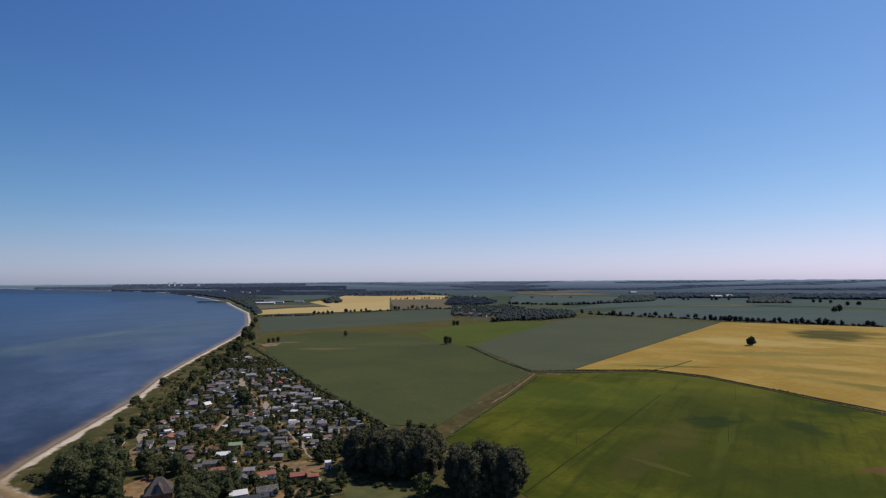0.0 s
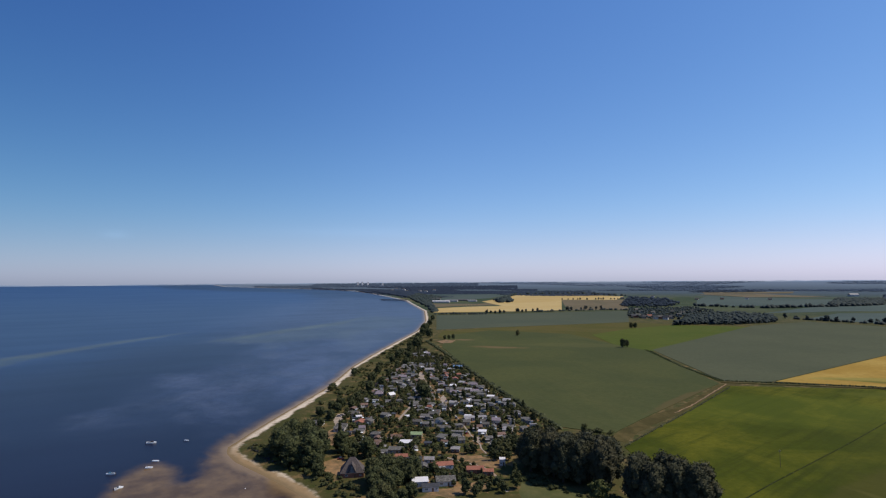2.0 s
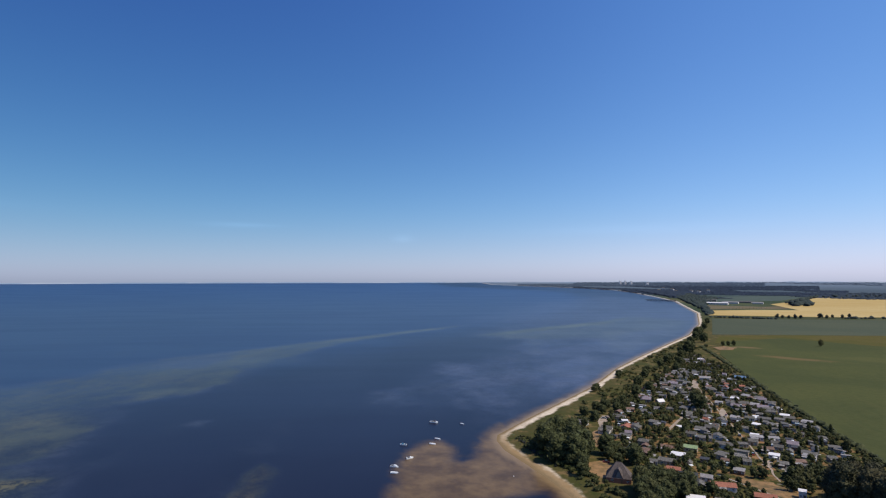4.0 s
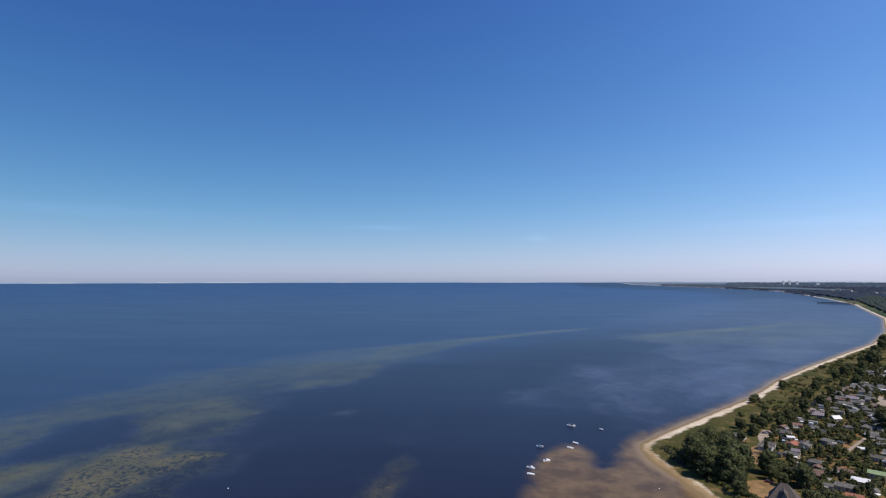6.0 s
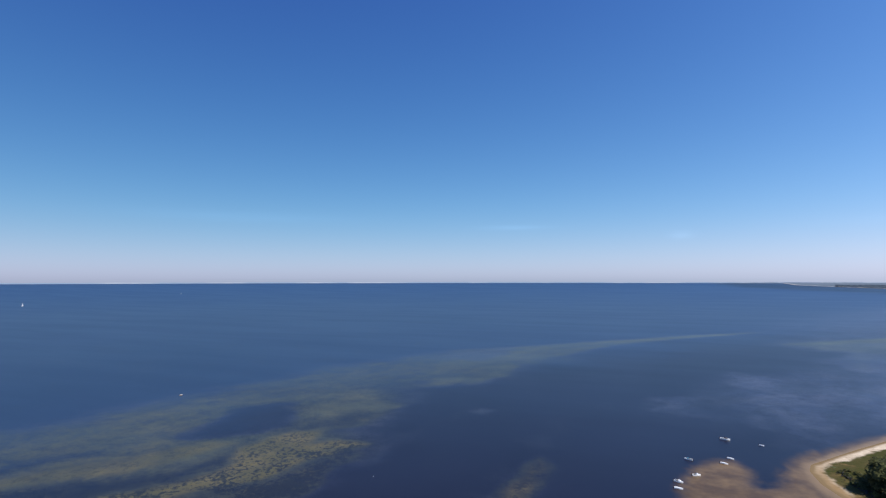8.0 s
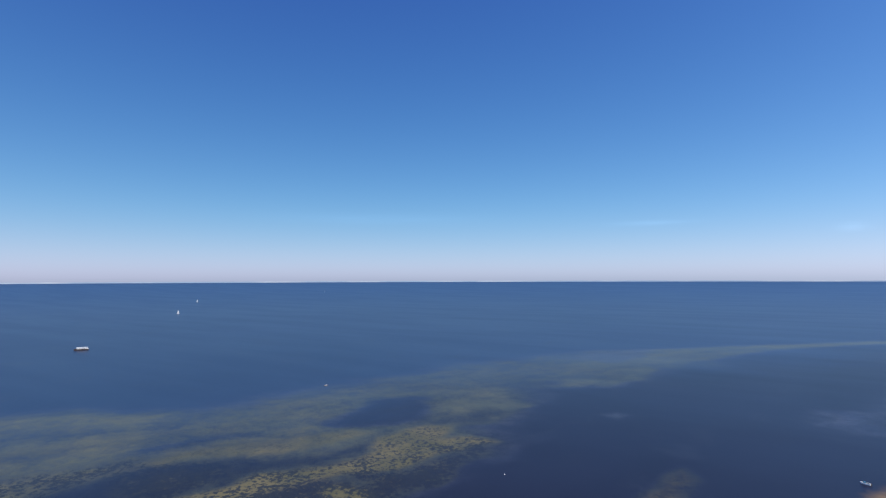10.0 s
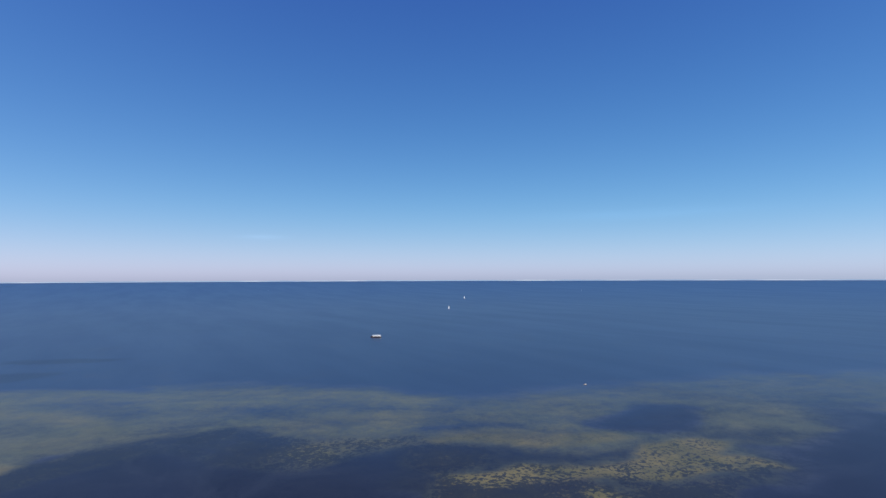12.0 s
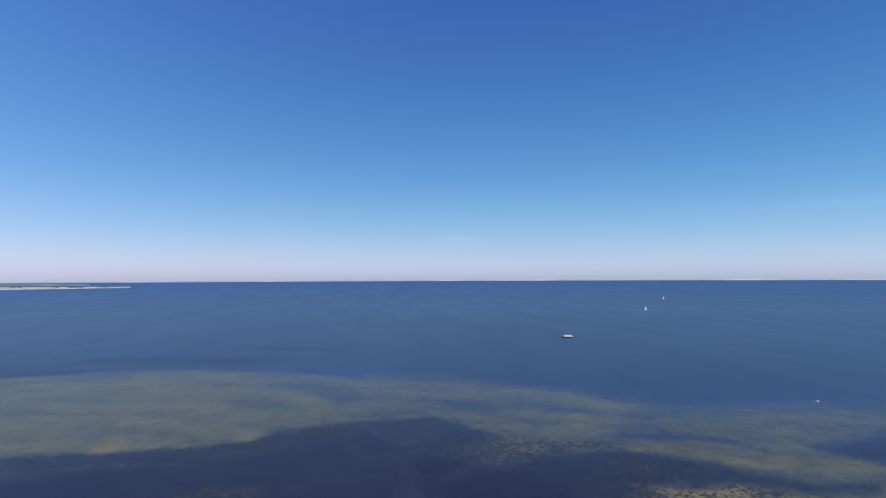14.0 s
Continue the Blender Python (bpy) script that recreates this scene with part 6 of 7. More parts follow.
for n, (x, y) in enumerate(HOUSES):
    if math.hypot(x, y) > 690:
        continue
    q = Vector((x, y)) - along_dir * rng.uniform(4.5, 5.0) + cross_dir * rng.uniform(-2.4, 2.4)
    if not clear_of(q.x, q.y, LANDMARKS, 11) or polygon_depth(np.array([q.x]), np.array([q.y]), COLONY)[0] < 1.6:
        continue
    kind = n % 9
    if kind in (0, 3):
        drop("patio", lambda: patio(3, 2), q.x, q.y, 14)
    elif kind == 1:
        drop("greenhouse", greenhouse, q.x, q.y, 14 + 90 * (n % 2))
    elif kind == 5:
        drop("parasol", parasol, q.x, q.y, n * 13)
    elif kind == 6 and n % 3 == 0:
        drop("caravan", caravan, q.x, q.y, 14 + 90 * (n % 2))

# houses between the trees behind the beach
for x, y in [(-226, 376), (-222, 381), (-200, 378), (-198, 370)]:
    put_house(rng.choice((0, 5, 8)), x, y, 20 + rng.uniform(-8, 8), 1.1)

# garden trees, hedges and shrubs between the cottages
TAKEN = HOUSES + LANDMARKS


def free(x, y, gap, lane_gap=2.4):
    px, py = np.array([x]), np.array([y])
    return clear_of(x, y, TAKEN, gap) and min(edge_distance(px, py, l)[0] for l in LANES) > lane_gap and max(polygon_depth(px, py, yd)[0] for yd in YARDS) < -0.5


spots = scatter_in(COLONY, 4.5, 23, 24000)
rng.shuffle(spots)
count = 0
for x, y in spots:
    if not free(x, y, 4.2):
        continue
    count += 1
    if count % 11 == 0:
        plant("slim", x, y, rng.uniform(0.35, 0.75), "garden trees", bag="garden" if math.hypot(x, y) > 608 else "")
    elif count % 3 == 0:
        plant("dark", x, y, rng.uniform(0.26, 0.58), "garden trees", bag="dark" if math.hypot(x, y) > 376 else "")
    elif count % 3 == 1:
        plant("garden", x, y, rng.uniform(0.24, 0.55), "garden trees", bag="garden" if math.hypot(x, y) > 408 else "")
    else:
        shrub(x, y, rng.uniform(0.8, 1.5), "garden shrubs", "clipped green shrub between garden plots")
for n, (x, y) in enumerate(scatter_in([(-126, 302), (-112, 322), (-107, 334), (-100, 332), (-84, 323), (-76, 316), (-68, 306), (-76, 304), (-90, 297), (-108, 296)], 3.3, 83)):
    if free(x, y, 5.2, 1.6):
        if n % 4 == 0:
            plant("dark", x, y, rng.uniform(0.26, 0.42), "garden trees")
        else:
            shrub(x, y, rng.uniform(0.5, 1.0), "garden shrubs", "clipped green shrub between garden plots")
HEDGES = []
for x, y in HOUSES:
    for s in (5.1, -5.1):
        c = Vector((x, y)) + cross_dir * s
        a, b = c - along_dir * 5.4, c + along_dir * 5.4
        HEDGES += [h for h in along([(a.x, a.y), (b.x, b.y)], 1.3, 0.45, 0.95, int(abs(x * 7 + y)), 0.15, 0.25) if min(edge_distance(np.array([h[0]]), np.array([h[1]]), l)[0] for l in LANES) > 2.9]
wood("garden_hedges", HEDGES, LEAF_MID, "clipped green hedges round garden plots", 51)

# scrub between the beach and the gardens
SCRUB = np.array([(-226, 378), (-258, 446), (-293, 571), (-330, 720), (-370, 930), (-390, 1064), (-437, 1245), (-360, 1061), (-301, 824), (-275, 694), (-251, 570), (-232, 483), (-214, 405)], float)
for x, y in scatter_in(SCRUB, 4.48, 29, 9000):
    if noise.noise(Vector((x * 0.022, y * 0.022, 3))) > -0.04 and float(shore_distance(np.array([x]), np.array([y]))[0]) > (12.8 if y > 368 else 14.4) and free(x, y, 6.4):
        shrub(x, y, rng.choice((0.35, 0.5, 0.7, 0.9, 1.3)) * rng.uniform(0.8, 1.2), "beach scrub")
for x, y in scatter_in([(-237, 317), (-213, 301), (-192, 291), (-174, 285), (-141, 258), (-125, 262), (-147, 282), (-168, 291), (-198, 301), (-237, 326)], 3.84, 30, 2500):
    if float(shore_distance(np.array([x]), np.array([y]))[0]) > 14.4:
        shrub(x, y, rng.uniform(0.5, 1.2), "beach scrub")
for x, y in scatter_in([(-58, 310), (-43, 315), (-27.2, 304), (-8, 301), (1.6, 296), (0, 286), (-14.4, 290), (-28.8, 298), (-45, 304)], 4.16, 77):
    shrub(x, y, rng.uniform(0.5, 1.0), "copse undergrowth", "dark undergrowth at the foot of a copse")
for x, y in [(-51, 310), (-48, 314), (-4.8, 293), (0, 291), (-108, 300), (-95, 303)]:
    if free(x, y, 6.4, 2.4):
        shrub(x, y, rng.uniform(0.7, 1.3), "garden shrubs", "dark shrub on a lawn edge")
link_joined("shrubs", "scrub", LEAF_MID, "green scrub between the beach and the gardens", "scrub")
link_joined("garden", "garden_foliage", LEAF_MID, "green garden trees between far cottages", "trees")
link_joined("dark", "garden_trees", LEAF_DARK, "dense dark garden trees between cottages", "tree")
wood("sea_wrack", along([(-232, 306), (-214, 299), (-190, 290), (-173, 280), (-154, 266)], 1.4, 0.10, 0.22, 61, 0.48), WRACK, "dark line of washed-up seaweed", 61)
wood("boulders", along([(-237, 319), (-224, 309), (-210, 300.5), (-195, 293.5), (-183, 288)], 0.55, 0.3, 0.75, 62, 1.6, 0.2), WRACK, "dark boulders and weed along the wet sand", 62, 0.7)


# ---- cars, poles, boats ----
def car(x, y, turn):
    thing = new("car")
    thing.matrix_basis = pose(x, y, ground_at(x, y) + 0.05, 0, 0, turn)
    bm = boxes((-2.1, -0.85, 0.3, 2.1, 0.85, 0.85))
    bmesh.ops.bevel(bm, geom=bm.edges[:], offset=0.14, segments=2, affect="EDGES")
    part("body", bm, CAR_PAINT, thing)
    bm = bmesh.new()
    v = box(bm, -1.5, -0.76, 0.84, 0.95, 0.76, 1.45)
    for i in (4, 7):
        v[i].co.x += 0.45
    for i in (5, 6):
        v[i].co.x -= 0.6
    part("cabin", bm, GLASS, thing)
    part("car_roof", boxes((-1.0, -0.7, 1.452, 0.32, 0.7, 1.5)), CAR_PAINT, thing)
    for wx in (-1.3, 1.3):
        for wy in (-0.8, 0.8):
            bm = bmesh.new()
            bmesh.ops.create_cone(bm, cap_ends=True, segments=12, radius1=0.32, radius2=0.32, depth=0.22, matrix=Matrix.Translation((wx, wy, 0.32)) @ Matrix.Rotation(radians(90), 4, "X"))
            part("wheel", bm, RUBBER, thing)
    return tagged(thing, "parked car on a sandy yard", "car", "parked cars")


first_car = None
for (x, y), t in zip([(-166, 312), (-152, 486), (-152, 475), (-126, 430), (-107, 390), (-219, 408), (-218, 411)], (20, 100, 95, 110, 120, 30, 40)):
    if first_car is None:
        first_car = car(x, y, t)
    else:
        copy_thing(first_car, pose(x, y, ground_at(x, y) + 0.05, 0, 0, t))


def power_pole(x, y, h=9.0):
    thing = new("power_pole")
    thing.matrix_basis = pose(x, y, ground_at(x, y), 0, 0, 35)
    bm = bmesh.new()
    bmesh.ops.create_cone(bm, cap_ends=True, segments=8, radius1=0.12, radius2=0.08, depth=h, matrix=Matrix.Translation((0, 0, h / 2)))
    part("pole", bm, WOODEN, thing)
    part("crossarm", boxes((-0.9, -0.06, h - 0.7, 0.9, 0.06, h - 0.55)), WOODEN, thing)
    for q in (-0.8, 0.0, 0.8):
        bm = bmesh.new()
        bmesh.ops.create_cone(bm, cap_ends=True, segments=8, radius1=0.07, radius2=0.04, depth=0.22, matrix=Matrix.Translation((q, 0, h - 0.44 + (0.47 if q == 0 else 0))))
        part("insulator", bm, STONE, thing)
    return tagged(thing, "slim weathered wooden power pole in a meadow", "power pole", "power poles")


for x, y in [(88, 373), (262, 501), (192, 378)]:
    power_pole(x, y, 11.0 if y > 480 else 10.0)


def hull(bm, length, beam, height, stern=0.85, z0=-0.15):
    """A boat's shell with a pointed bow along +x, and a flat deck."""
    n = 9
    rows = []
    for i in range(n):
        f = i / (n - 1)
        w = beam / 2 * (stern + (1 - stern) * min(1.0, f * 2.5)) * (1.0 - max(0.0, (f - 0.45) / 0.55) ** 2.2) + 0.02
        x = (f - 0.5) * length
        up = height * (1 + 0.25 * f * f)
        rows.append([bm.verts.new(p) for p in ((x, -w, up), (x, -w * 0.75, z0), (x, w * 0.75, z0), (x, w, up))])
    for a, b in zip(rows, rows[1:]):
        for i in range(3):
            bm.faces.new((a[i], a[i + 1], b[i + 1], b[i]))
        bm.faces.new((a[3], a[0], b[0], b[3]))
    bm.faces.new(rows[0])
    bm.faces.new(rows[-1][::-1])
    bmesh.ops.recalc_face_normals(bm, faces=bm.faces[:])


def motorboat(x, y, turn, length, top, label, cabin=True, shell=None):
    thing = new("motorboat")
    thing.matrix_basis = pose(x, y, 0.0, 0, 0, turn)
    bm = bmesh.new()
    hull(bm, length, length * 0.38, length * 0.13)
    part("hull", bm, shell or BOAT_WHITE, thing)
    z = length * 0.13
    bm = boxes((-length * 0.42, -length * 0.13, z + 0.01, length * 0.05, length * 0.13, z + 0.06))
    part("cockpit", bm, RUBBER if cabin else top, thing)
    if cabin:
        bm = bmesh.new()
        v = box(bm, -length * 0.05, -length * 0.12, z + 0.02, length * 0.28, length * 0.12, z + length * 0.13)
        for i in (5, 6):
            v[i].co.x -= length * 0.12
        part("cabin", bm, top, thing)
        part("windscreen", boxes((-length * 0.07, -length * 0.11, z + length * 0.10, -length * 0.055, length * 0.11, z + length * 0.18)), GLASS, thing)
    part("rail", boxes((-length * 0.46, length * 0.165, z, length * 0.05, length * 0.178, z + 0.2), (-length * 0.46, -length * 0.178, z, length * 0.05, -length * 0.165, z + 0.2)), BOAT_WHITE, thing)
    part("outboard_motor", boxes((-length * 0.57, -0.18, -0.1, -length * 0.5 - 0.02, 0.18, z + 0.45)), BOAT_DARK, thing)
    return tagged(thing, label, "boat", "moored boats")


for (x, y), t, ln, top, cab, text in zip([(-312, 310), (-293, 322), (-278, 280), (-272, 269), (-285, 254), (-261, 238), (-256, 221), (-248, 214)], (35, 20, 25, 30, 210, 75, 30, 45), (6.4, 3.3, 4.2, 4.5, 5.0, 5.0, 5.0, 4.5),
                                    (BOAT_DARK, BOAT_WHITE, BOAT_WHITE, BOAT_WHITE, BOAT_BLUE, BOAT_WHITE, BOAT_WHITE, BOAT_WHITE), (True, False, False, False, True, True, True, False),
                                    ("white motorboat with dark cabin at anchor", "small white dinghy at anchor", "small white open boat at anchor", "small white open boat at anchor", "white motorboat with blue cover at anchor", "white motorboat at anchor over a sandbank", "white motorboat at anchor", "white open boat at anchor")):
    motorboat(x, y, t, ln, top, text, cab)


def sailboat(x, y, turn, s):
    thing = new("sailing_boat")
    z = lift(math.hypot(x, y))
    thing.matrix_basis = pose(x, y, z, 0, 0, turn) @ Matrix.Scale(s, 4)
    bm = bmesh.new()
    hull(bm, 8.0, 2.6, 0.9)
    part("hull", bm, BOAT_WHITE, thing)
    part("coachroof", boxes((-1.2, -0.7, 0.95, 1.8, 0.7, 1.35)), BOAT_WHITE, thing)
    part("mast", boxes((0.55, -0.06, 0.9, 0.67, 0.06, 11.5)), METAL, thing)
    part("boom", boxes((-3.2, -0.05, 1.75, 0.55, 0.05, 1.87)), METAL, thing)
    for name, tri in (("mainsail", ((0.5, 0, 11.2), (0.5, 0, 1.95), (-3.1, 0.25, 1.95))), ("jib", ((0.75, 0, 10.2), (3.9, 0, 1.3), (0.8, 0.35, 1.5)))):
        bm = bmesh.new()
        a = [bm.verts.new(Vector(p) + Vector((0, 0.02, 0))) for p in tri]
        b = [bm.verts.new(Vector(p) - Vector((0, 0.02, 0))) for p in tri]
        bm.faces.new(a)
        bm.faces.new(b[::-1])
        for i in range(3):
            bm.faces.new((a[(i + 1) % 3], a[i], b[i], b[(i + 1) % 3]))
        part(name, bm, SAIL, thing)
    return tagged(thing, "white sailing boat under sail on the bay", "sailing boat", "sailing boats")


for (x, y), t, s in zip([(-1885, -714), (-2695, -935), (-2986, -2414), (-1628, -2893), (-3659, -466)], (-25, -20, 40, 60, 0), (1.15, 1.25, 1.1, 1.1, 1.1)):
    sailboat(x, y, t, s)


def passenger_boat(x, y, turn):
    thing = new("passenger_boat")
    thing.matrix_basis = pose(x, y, 0.0, 0, 0, turn)
    bm = bmesh.new()
    hull(bm, 20.0, 5.4, 2.2, 0.95)
    part("hull", bm, BOAT_DARK, thing, "dark hull")
    part("bulwark", boxes((-9.7, -2.66, 2.2, 4.0, -2.54, 2.75), (-9.7, 2.54, 2.2, 4.0, 2.66, 2.75)), BOAT_WHITE, thing)
    part("deckhouse", boxes((-8.4, -2.3, 2.3, 6.0, 2.3, 4.1)), BOAT_WHITE, thing)
    for i in range(9):
        for q in (-2.31, 2.31):
            part("window", boxes((-7.8 + i * 1.5, q - 0.02, 2.7, -6.7 + i * 1.5, q + 0.02, 3.6)), GLASS, thing)
    part("sun_roof", boxes((-9.0, -2.6, 4.5, 6.8, 2.6, 4.7)), BOAT_WHITE, thing)
    for xx in (-8.6, -3.6, 1.4, 6.3):
        for q in (-2.5, 2.4):
            part("post", boxes((xx, q, 2.2, xx + 0.1, q + 0.1, 4.5)), METAL, thing)
    return tagged(thing, "excursion boat with white roof and dark hull", "boat")


(px0, py0), = [(-930, -500)]
passenger_boat(px0, py0, -62)


def buoy(x, y, s):
    thing = new("buoy")
    thing.matrix_basis = pose(x, y, 0, 0, 0, 0) @ Matrix.Scale(s, 4)
    bm = bmesh.new()
    bmesh.ops.create_uvsphere(bm, u_segments=12, v_segments=8, radius=0.45)
    part("float", bm, BOAT_WHITE, thing, smooth=True)
    bm = bmesh.new()
    bmesh.ops.create_cone(bm, cap_ends=True, segments=8, radius1=0.06, radius2=0.05, depth=0.7, matrix=Matrix.Translation((0, 0, 0.7)))
    part("stem", bm, METAL, thing)
    return tagged(thing, "small white mooring buoy afloat", "buoy", "buoys")


for x, y in [(-318, 62)] + [(-195, 258)]:
    buoy(x, y, 0.7)
(kx, ky), = [(-597, -74)]
motorboat(kx, ky, -60, 3.2, WALL_WOOD, "small brownish open boat drifting far out", False, WALL_CREAM)


def pier(x0, y0, x1, y1):
    """A long wooden pier on piles."""
    thing = new("pier")
    d = Vector((x1 - x0, y1 - y0))
    ln = d.length
    z = lift(math.hypot(x0, y0)) + 1.2
    thing.matrix_basis = pose(x0, y0, z, 0, 0, math.degrees(math.atan2(d.y, d.x)))
    part("deck", boxes((0, -3.2, 3.0, ln, 3.2, 4.4)), BOAT_DARK, thing)
    part("pier_head", boxes((-10, -11, 3.5, 10, 11, 4.2)), WOODEN, thing)
    for q in (-3.1, 3.05):
        part("railing", boxes((0, q, 5.4, ln, q + 0.08, 5.55), *[(i * ln / 20, q, 4.4, i * ln / 20 + 0.12, q + 0.08, 5.4) for i in range(20)]), WOODEN, thing)
    for i in range(32):
        for q in (-2.6, 2.6):
            part("pile", boxes((i * ln / 32, q - 0.35, -5, i * ln / 32 + 0.9, q + 0.35, 2.99)), BOAT_DARK, thing)
    return tagged(thing, "long dark wooden pier on piles", "pier")


(ax, ay), (bx, by) = [(-1196, 2693), (-1054, 2699)]
pier(ax, ay, bx, by)


# ---- far buildings ----
def hall(x, y, turn, w, d, h, rise, wall, roof, label, category="farm building", name="farm_hall"):
    thing = new(name)
    thing.matrix_basis = pose(x, y, ground_at(x, y), 0, 0, turn)
    part("wall", boxes((-w / 2, -d / 2, 0, w / 2, d / 2, h)), wall, thing)
    bm = bmesh.new()
    for q in (1, -1):
        c = [(-w / 2 - 0.6, q * (d / 2 + 0.6), h + 0.1), (w / 2 + 0.6, q * (d / 2 + 0.6), h + 0.1), (w / 2 + 0.6, 0, h + rise), (-w / 2 - 0.6, 0, h + rise)]
        sloped(bm, c[::-1] if q < 0 else c, 0.25)
    for e in (-w / 2, w / 2):
        sloped(bm, [(e - 0.1, -d / 2, h + 0.05), (e + 0.1, -d / 2, h + 0.05), (e + 0.1, 0, h + rise - 0.3), (e - 0.1, 0, h + rise - 0.3)], 0.05)
        sloped(bm, [(e - 0.1, d / 2, h + 0.05), (e + 0.1, d / 2, h + 0.05), (e + 0.1, 0, h + rise - 0.3), (e - 0.1, 0, h + rise - 0.3)], 0.05)
    bmesh.ops.recalc_face_normals(bm, faces=bm.faces[:])
    part("roof", bm, roof, thing)
    for i in range(max(2, int(w / 6))):
        u = -w / 2 + (i + 0.5) * w / max(2, int(w / 6))
        part("window", boxes((u - 0.8, -d / 2 - 0.06, h * 0.4, u + 0.8, -d / 2 - 0.01, h * 0.75)), GLASS, thing)
    return tagged(thing, label, category, "far buildings")


for (x, y), w, d, h, wall, roof, text in zip([(-814, 2531), (-931, 2776), (-789, 2623), (-757, 2718), (-693, 2665)], (84, 66, 62, 48, 42), (28, 30, 28, 22, 22), (7, 7, 7, 6, 6),
                                       (WALL_WHITE, WALL_GREY, WALL_WHITE, WALL_GREY, WALL_WHITE), (ROOF_WHITE, ROOF_GREY, ROOF_LIGHT, ROOF_GREY, ROOF_LIGHT),
                                       ("long white farm hall with bright roof", "grey farm hall behind a coastal wood", "white farm hall with pale roof", "grey farm hall behind a coastal wood", "white farm hall with pale roof")):
    hall(x, y, 8, w, d, h, 3, wall, roof, text)
rng2 = random.Random(5)
for x, y in [(40, 1690), (54, 1715), (69, 1661), (83, 1685), (96, 1634), (110, 1656), (122, 1630), (138, 1653), (168, 1757), (190, 1877), (234, 1976), (101, 1858), (69, 1894), (58, 2038), (166, 1949), (18.2, 3013), (174, 3164), (219, 2981), (365, 2954), (482, 2988), (598, 3020), (679, 2943), (-1555, 3760), (-1473, 3708), (-1382, 3535), (-1312, 3602), (-1248, 3546), (-1232, 3670), (-1510, 3581)]:
    far = math.hypot(x, y)
    hall(x, y, rng2.uniform(-20, 30), 13 * max(1, far / 2600), 9 * max(1, far / 2600), 5.5 * max(1, far / 3200) ** 1.7, 4.8 * max(1, far / 3200), rng2.choice((WALL_WHITE, WALL_CREAM, WALL_BRICK)) if far < 3040 else ROOF_WHITE, rng2.choice((ROOF_RED, ROOF_GREY, ROOF_DARK, ROOF_DARK, ROOF_GREY)) if far < 3040 else ROOF_GREY,
         "village house among trees", "house", "village_house")
for x, y in [(1347, 2755), (1366, 2748), (1437, 2778), (1115, 3242)]:
    hall(x, y, 15, 42, 21, 9, 6, WALL_WHITE, ROOF_LIGHT, "pale farm building on the plain")


def tower(x, y, w, h):
    thing = new("apartment_tower")
    thing.matrix_basis = pose(x, y, ground_at(x, y), 0, 0, 53)
    part("wall", boxes((-w / 2, -w / 3, 0, w / 2, w / 3, h)), ROOF_WHITE, thing)
    part("roof", boxes((-w / 2 - 0.5, -w / 3 - 0.5, h + 0.01, w / 2 + 0.5, w / 3 + 0.5, h + 1.2)), ROOF_GREY, thing)
    for i in range(5):
        part("window_band", boxes((-w / 2 + 1, -w / 3 - 0.2, h * (0.12 + 0.17 * i), w / 2 - 1, -w / 3 - 0.02, h * (0.12 + 0.17 * i) + h * 0.04)), GLASS, thing)
    return tagged(thing, "pale apartment block on the horizon", "building", "far buildings")


for (x, y), w, h in zip([(-2066, 4160), (-2030, 4172), (-1988, 4190), (-1880, 4240)], (13, 12, 13, 20), (27, 30, 25, 17)):
    tower(x, y, w, h)


# straw bales and young trees in far fields
def bale(x, y):
    thing = new("straw_bale")
    thing.matrix_basis = pose(x, y, ground_at(x, y) + 0.3, 0, 0, 20)
    bm = bmesh.new()
    bmesh.ops.create_cone(bm, cap_ends=True, segments=14, radius1=1.5, radius2=1.5, depth=2.4, matrix=Matrix.Translation((0, 0, 1.45)) @ Matrix.Rotation(radians(90), 4, "X"))
    part("straw_roll", bm, STRAW, thing)
    for q in (-0.7, 0.7):
        bm = bmesh.new()
        bmesh.ops.create_cone(bm, cap_ends=False, segments=14, radius1=1.53, radius2=1.53, depth=0.25, matrix=Matrix.Translation((0, q, 1.45)) @ Matrix.Rotation(radians(90), 4, "X"))
        part("binding", bm, SAIL, thing)
    return tagged(thing, "round pale straw bale on brown ground", "straw bale", "straw bales")


for x, y in [(-685, 2260), (-672, 2259), (-660, 2258), (-662, 2299), (-649, 2298), (-637, 2296), (-624, 2294), (-624, 2337), (-612, 2336), (-595, 2334), (-589, 2376)]:
    bale(x, y)
for x, y, s in along([(-279, 2884), (-133, 2921), (32, 2953)], 19, 0.42, 0.6, 81, 1.6):
    plant("row", x, y, s, "young field trees", label="small young tree along a field edge")

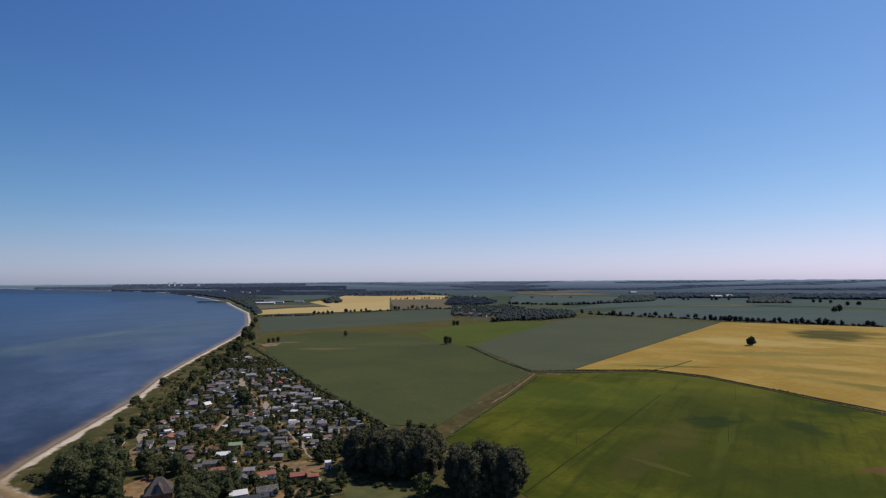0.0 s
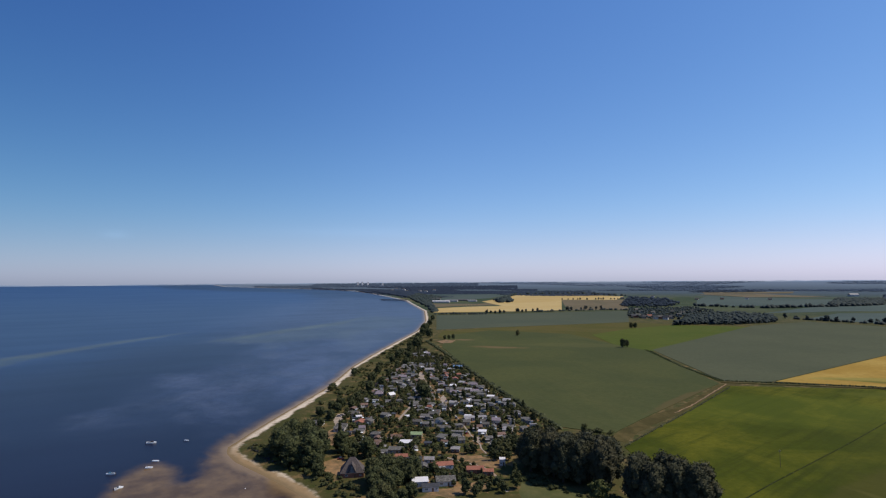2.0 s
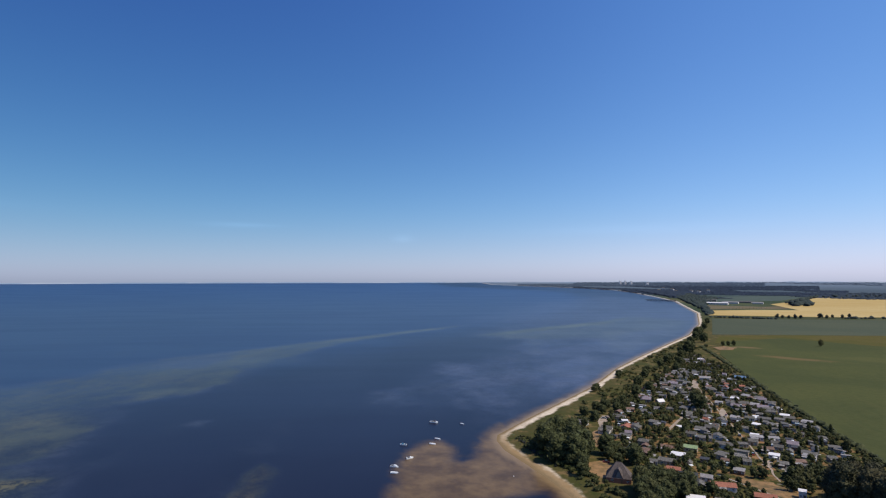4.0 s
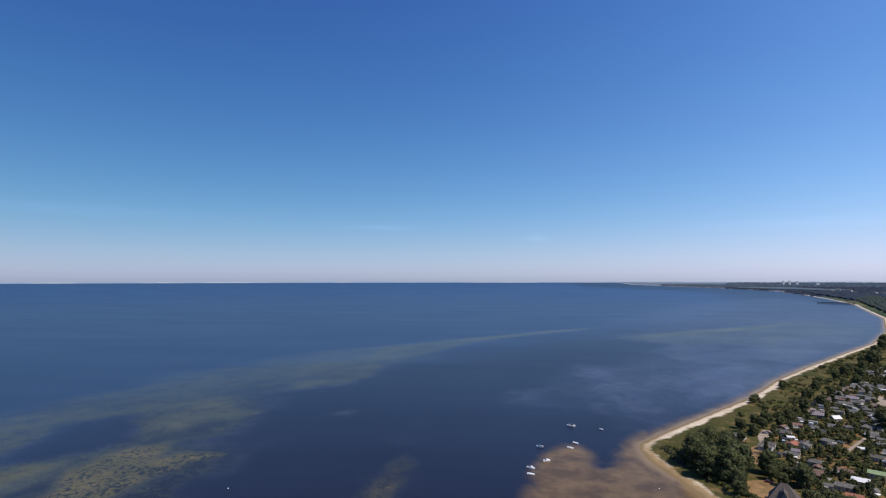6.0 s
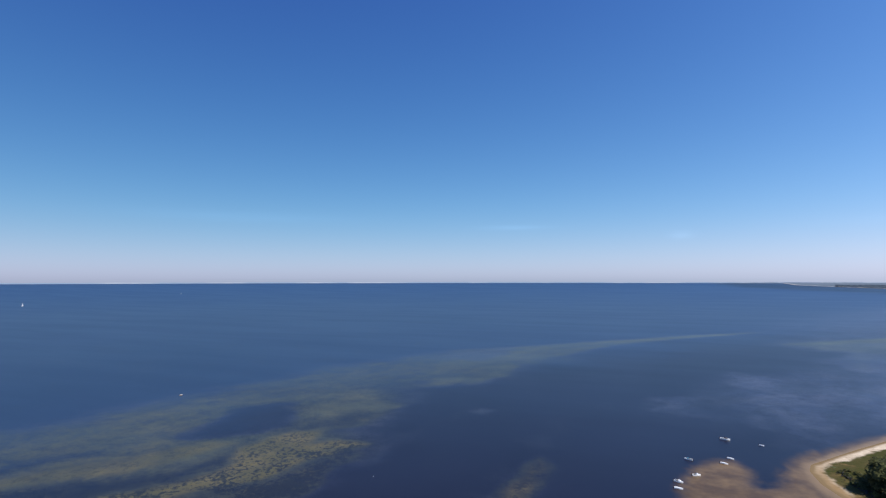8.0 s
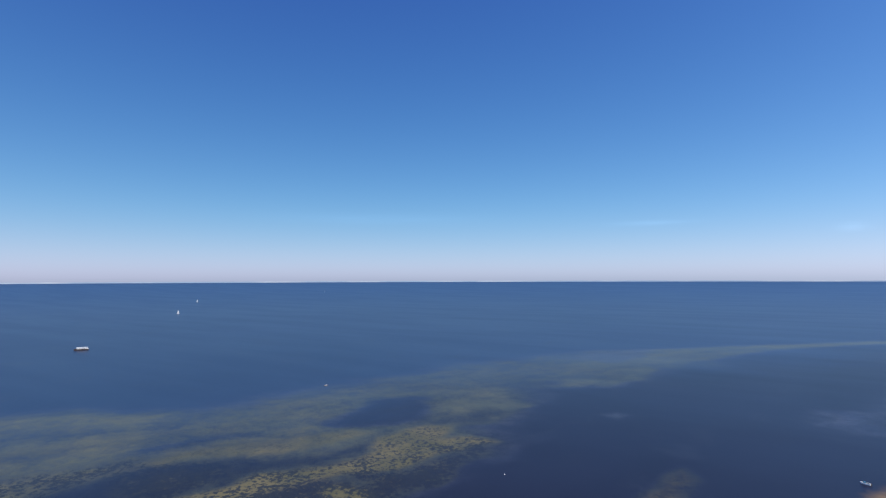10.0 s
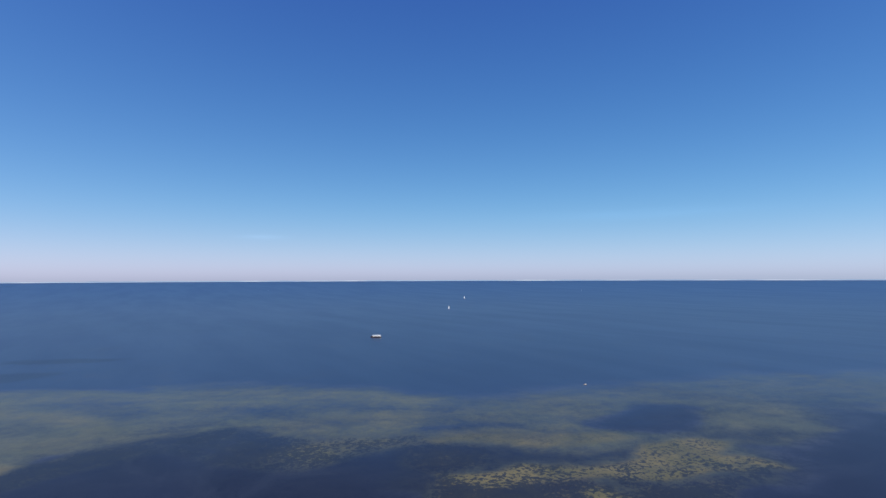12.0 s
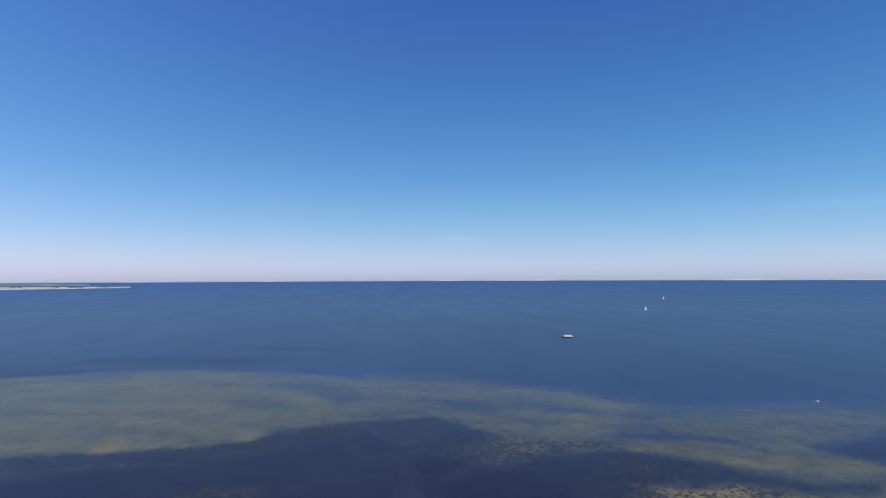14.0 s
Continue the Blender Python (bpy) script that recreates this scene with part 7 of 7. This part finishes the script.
# ---- far shore ----
def ridge(name, a0, a1, r, heights, material, label, depth=60.0, seed=0, floor=-2.0):
    """A strip of low far land, its skyline gently uneven."""
    n = int((a1 - a0) / 0.12)
    bm = bmesh.new()
    rows = []
    for i in range(n + 1):
        f = i / n
        a = radians(a0 + (a1 - a0) * f)
        fade = min(1.0, f * 6, (1 - f) * 6)
        h = heights[0] + (heights[1] - heights[0]) * (0.5 + 0.5 * noise.noise(Vector((a * 60, seed, 0)))) + 1.6 * noise.noise(Vector((a * 400, seed, 5)))
        z = lift(r)
        rows.append([bm.verts.new((-q * math.sin(a), q * math.cos(a), zz)) for q, zz in ((r - depth, lift(r - depth) + floor), (r - depth * 0.6, z + h * fade * 0.55), (r, z + h * fade), (r + 25, lift(r + 25) + floor))])
    for p, q in zip(rows, rows[1:]):
        for i in range(3):
            bm.faces.new((p[i], p[i + 1], q[i + 1], q[i]))
    bmesh.ops.recalc_face_normals(bm, faces=bm.faces[:])
    return tagged(part(name, bm, material, None, smooth=True), label, "distant land", kind="structure")


# Low strips closing the view, coloured as if seen through haze.
ridge("backdrop", 36, 180, 4940, (2, 9), HAZY_HILL, "faint low coast painted haze-blue across the bay", 60, 1)
ridge("backdrop", -60, 40, 4950, (3, 11), HAZY_HILL, "faint hills painted haze-blue on the horizon", 60, 2)


def sandspit(a0, a1, r0, r1, seed):
    """A low spit of pale sand with dark bushes far across the bay."""
    n = 60
    bm = bmesh.new()
    rows = []
    for i in range(n + 1):
        f = i / n
        a = radians(a0 + (a1 - a0) * f)
        mid = r0 + (r1 - r0) * f
        half = 40 + 110 * min(1.0, f * 1.6) + 14 * noise.noise(Vector((a * 40, seed, 0)))
        rows.append([bm.verts.new((-q * math.sin(a), q * math.cos(a), lift(q) + h)) for q, h in ((mid - half, -1.0), (mid - half * 0.6, 2.4), (mid + half * 0.6, 3.2), (mid + half, -1.0))])
    for p, q in zip(rows, rows[1:]):
        for i in range(3):
            bm.faces.new((p[i], p[i + 1], q[i + 1], q[i]))
    bmesh.ops.recalc_face_normals(bm, faces=bm.faces[:])
    tagged(part("sandspit", bm, WHITE_SAND, None, smooth=True), "low pale sandspit far across the bay", "sandspit", kind="structure")
    rng = np.random.default_rng(seed)
    spots = []
    for _ in range(90):
        f = rng.choice((0.08, 0.14, 0.26, 0.30, 0.38, 0.54, 0.58, 0.64, 0.72)) + rng.normal() * 0.012
        a = radians(a0 + (a1 - a0) * f)
        q = r0 + (r1 - r0) * f + rng.uniform(-15, 20)
        spots.append((-q * math.sin(a), q * math.cos(a), rng.uniform(2.5, 6)))
    wood("bushes", spots, HAZY_DISTANT_WOOD, "dark bushes on a far sandspit", seed)


sandspit(160.4, 175, 4340, 4370, 71)
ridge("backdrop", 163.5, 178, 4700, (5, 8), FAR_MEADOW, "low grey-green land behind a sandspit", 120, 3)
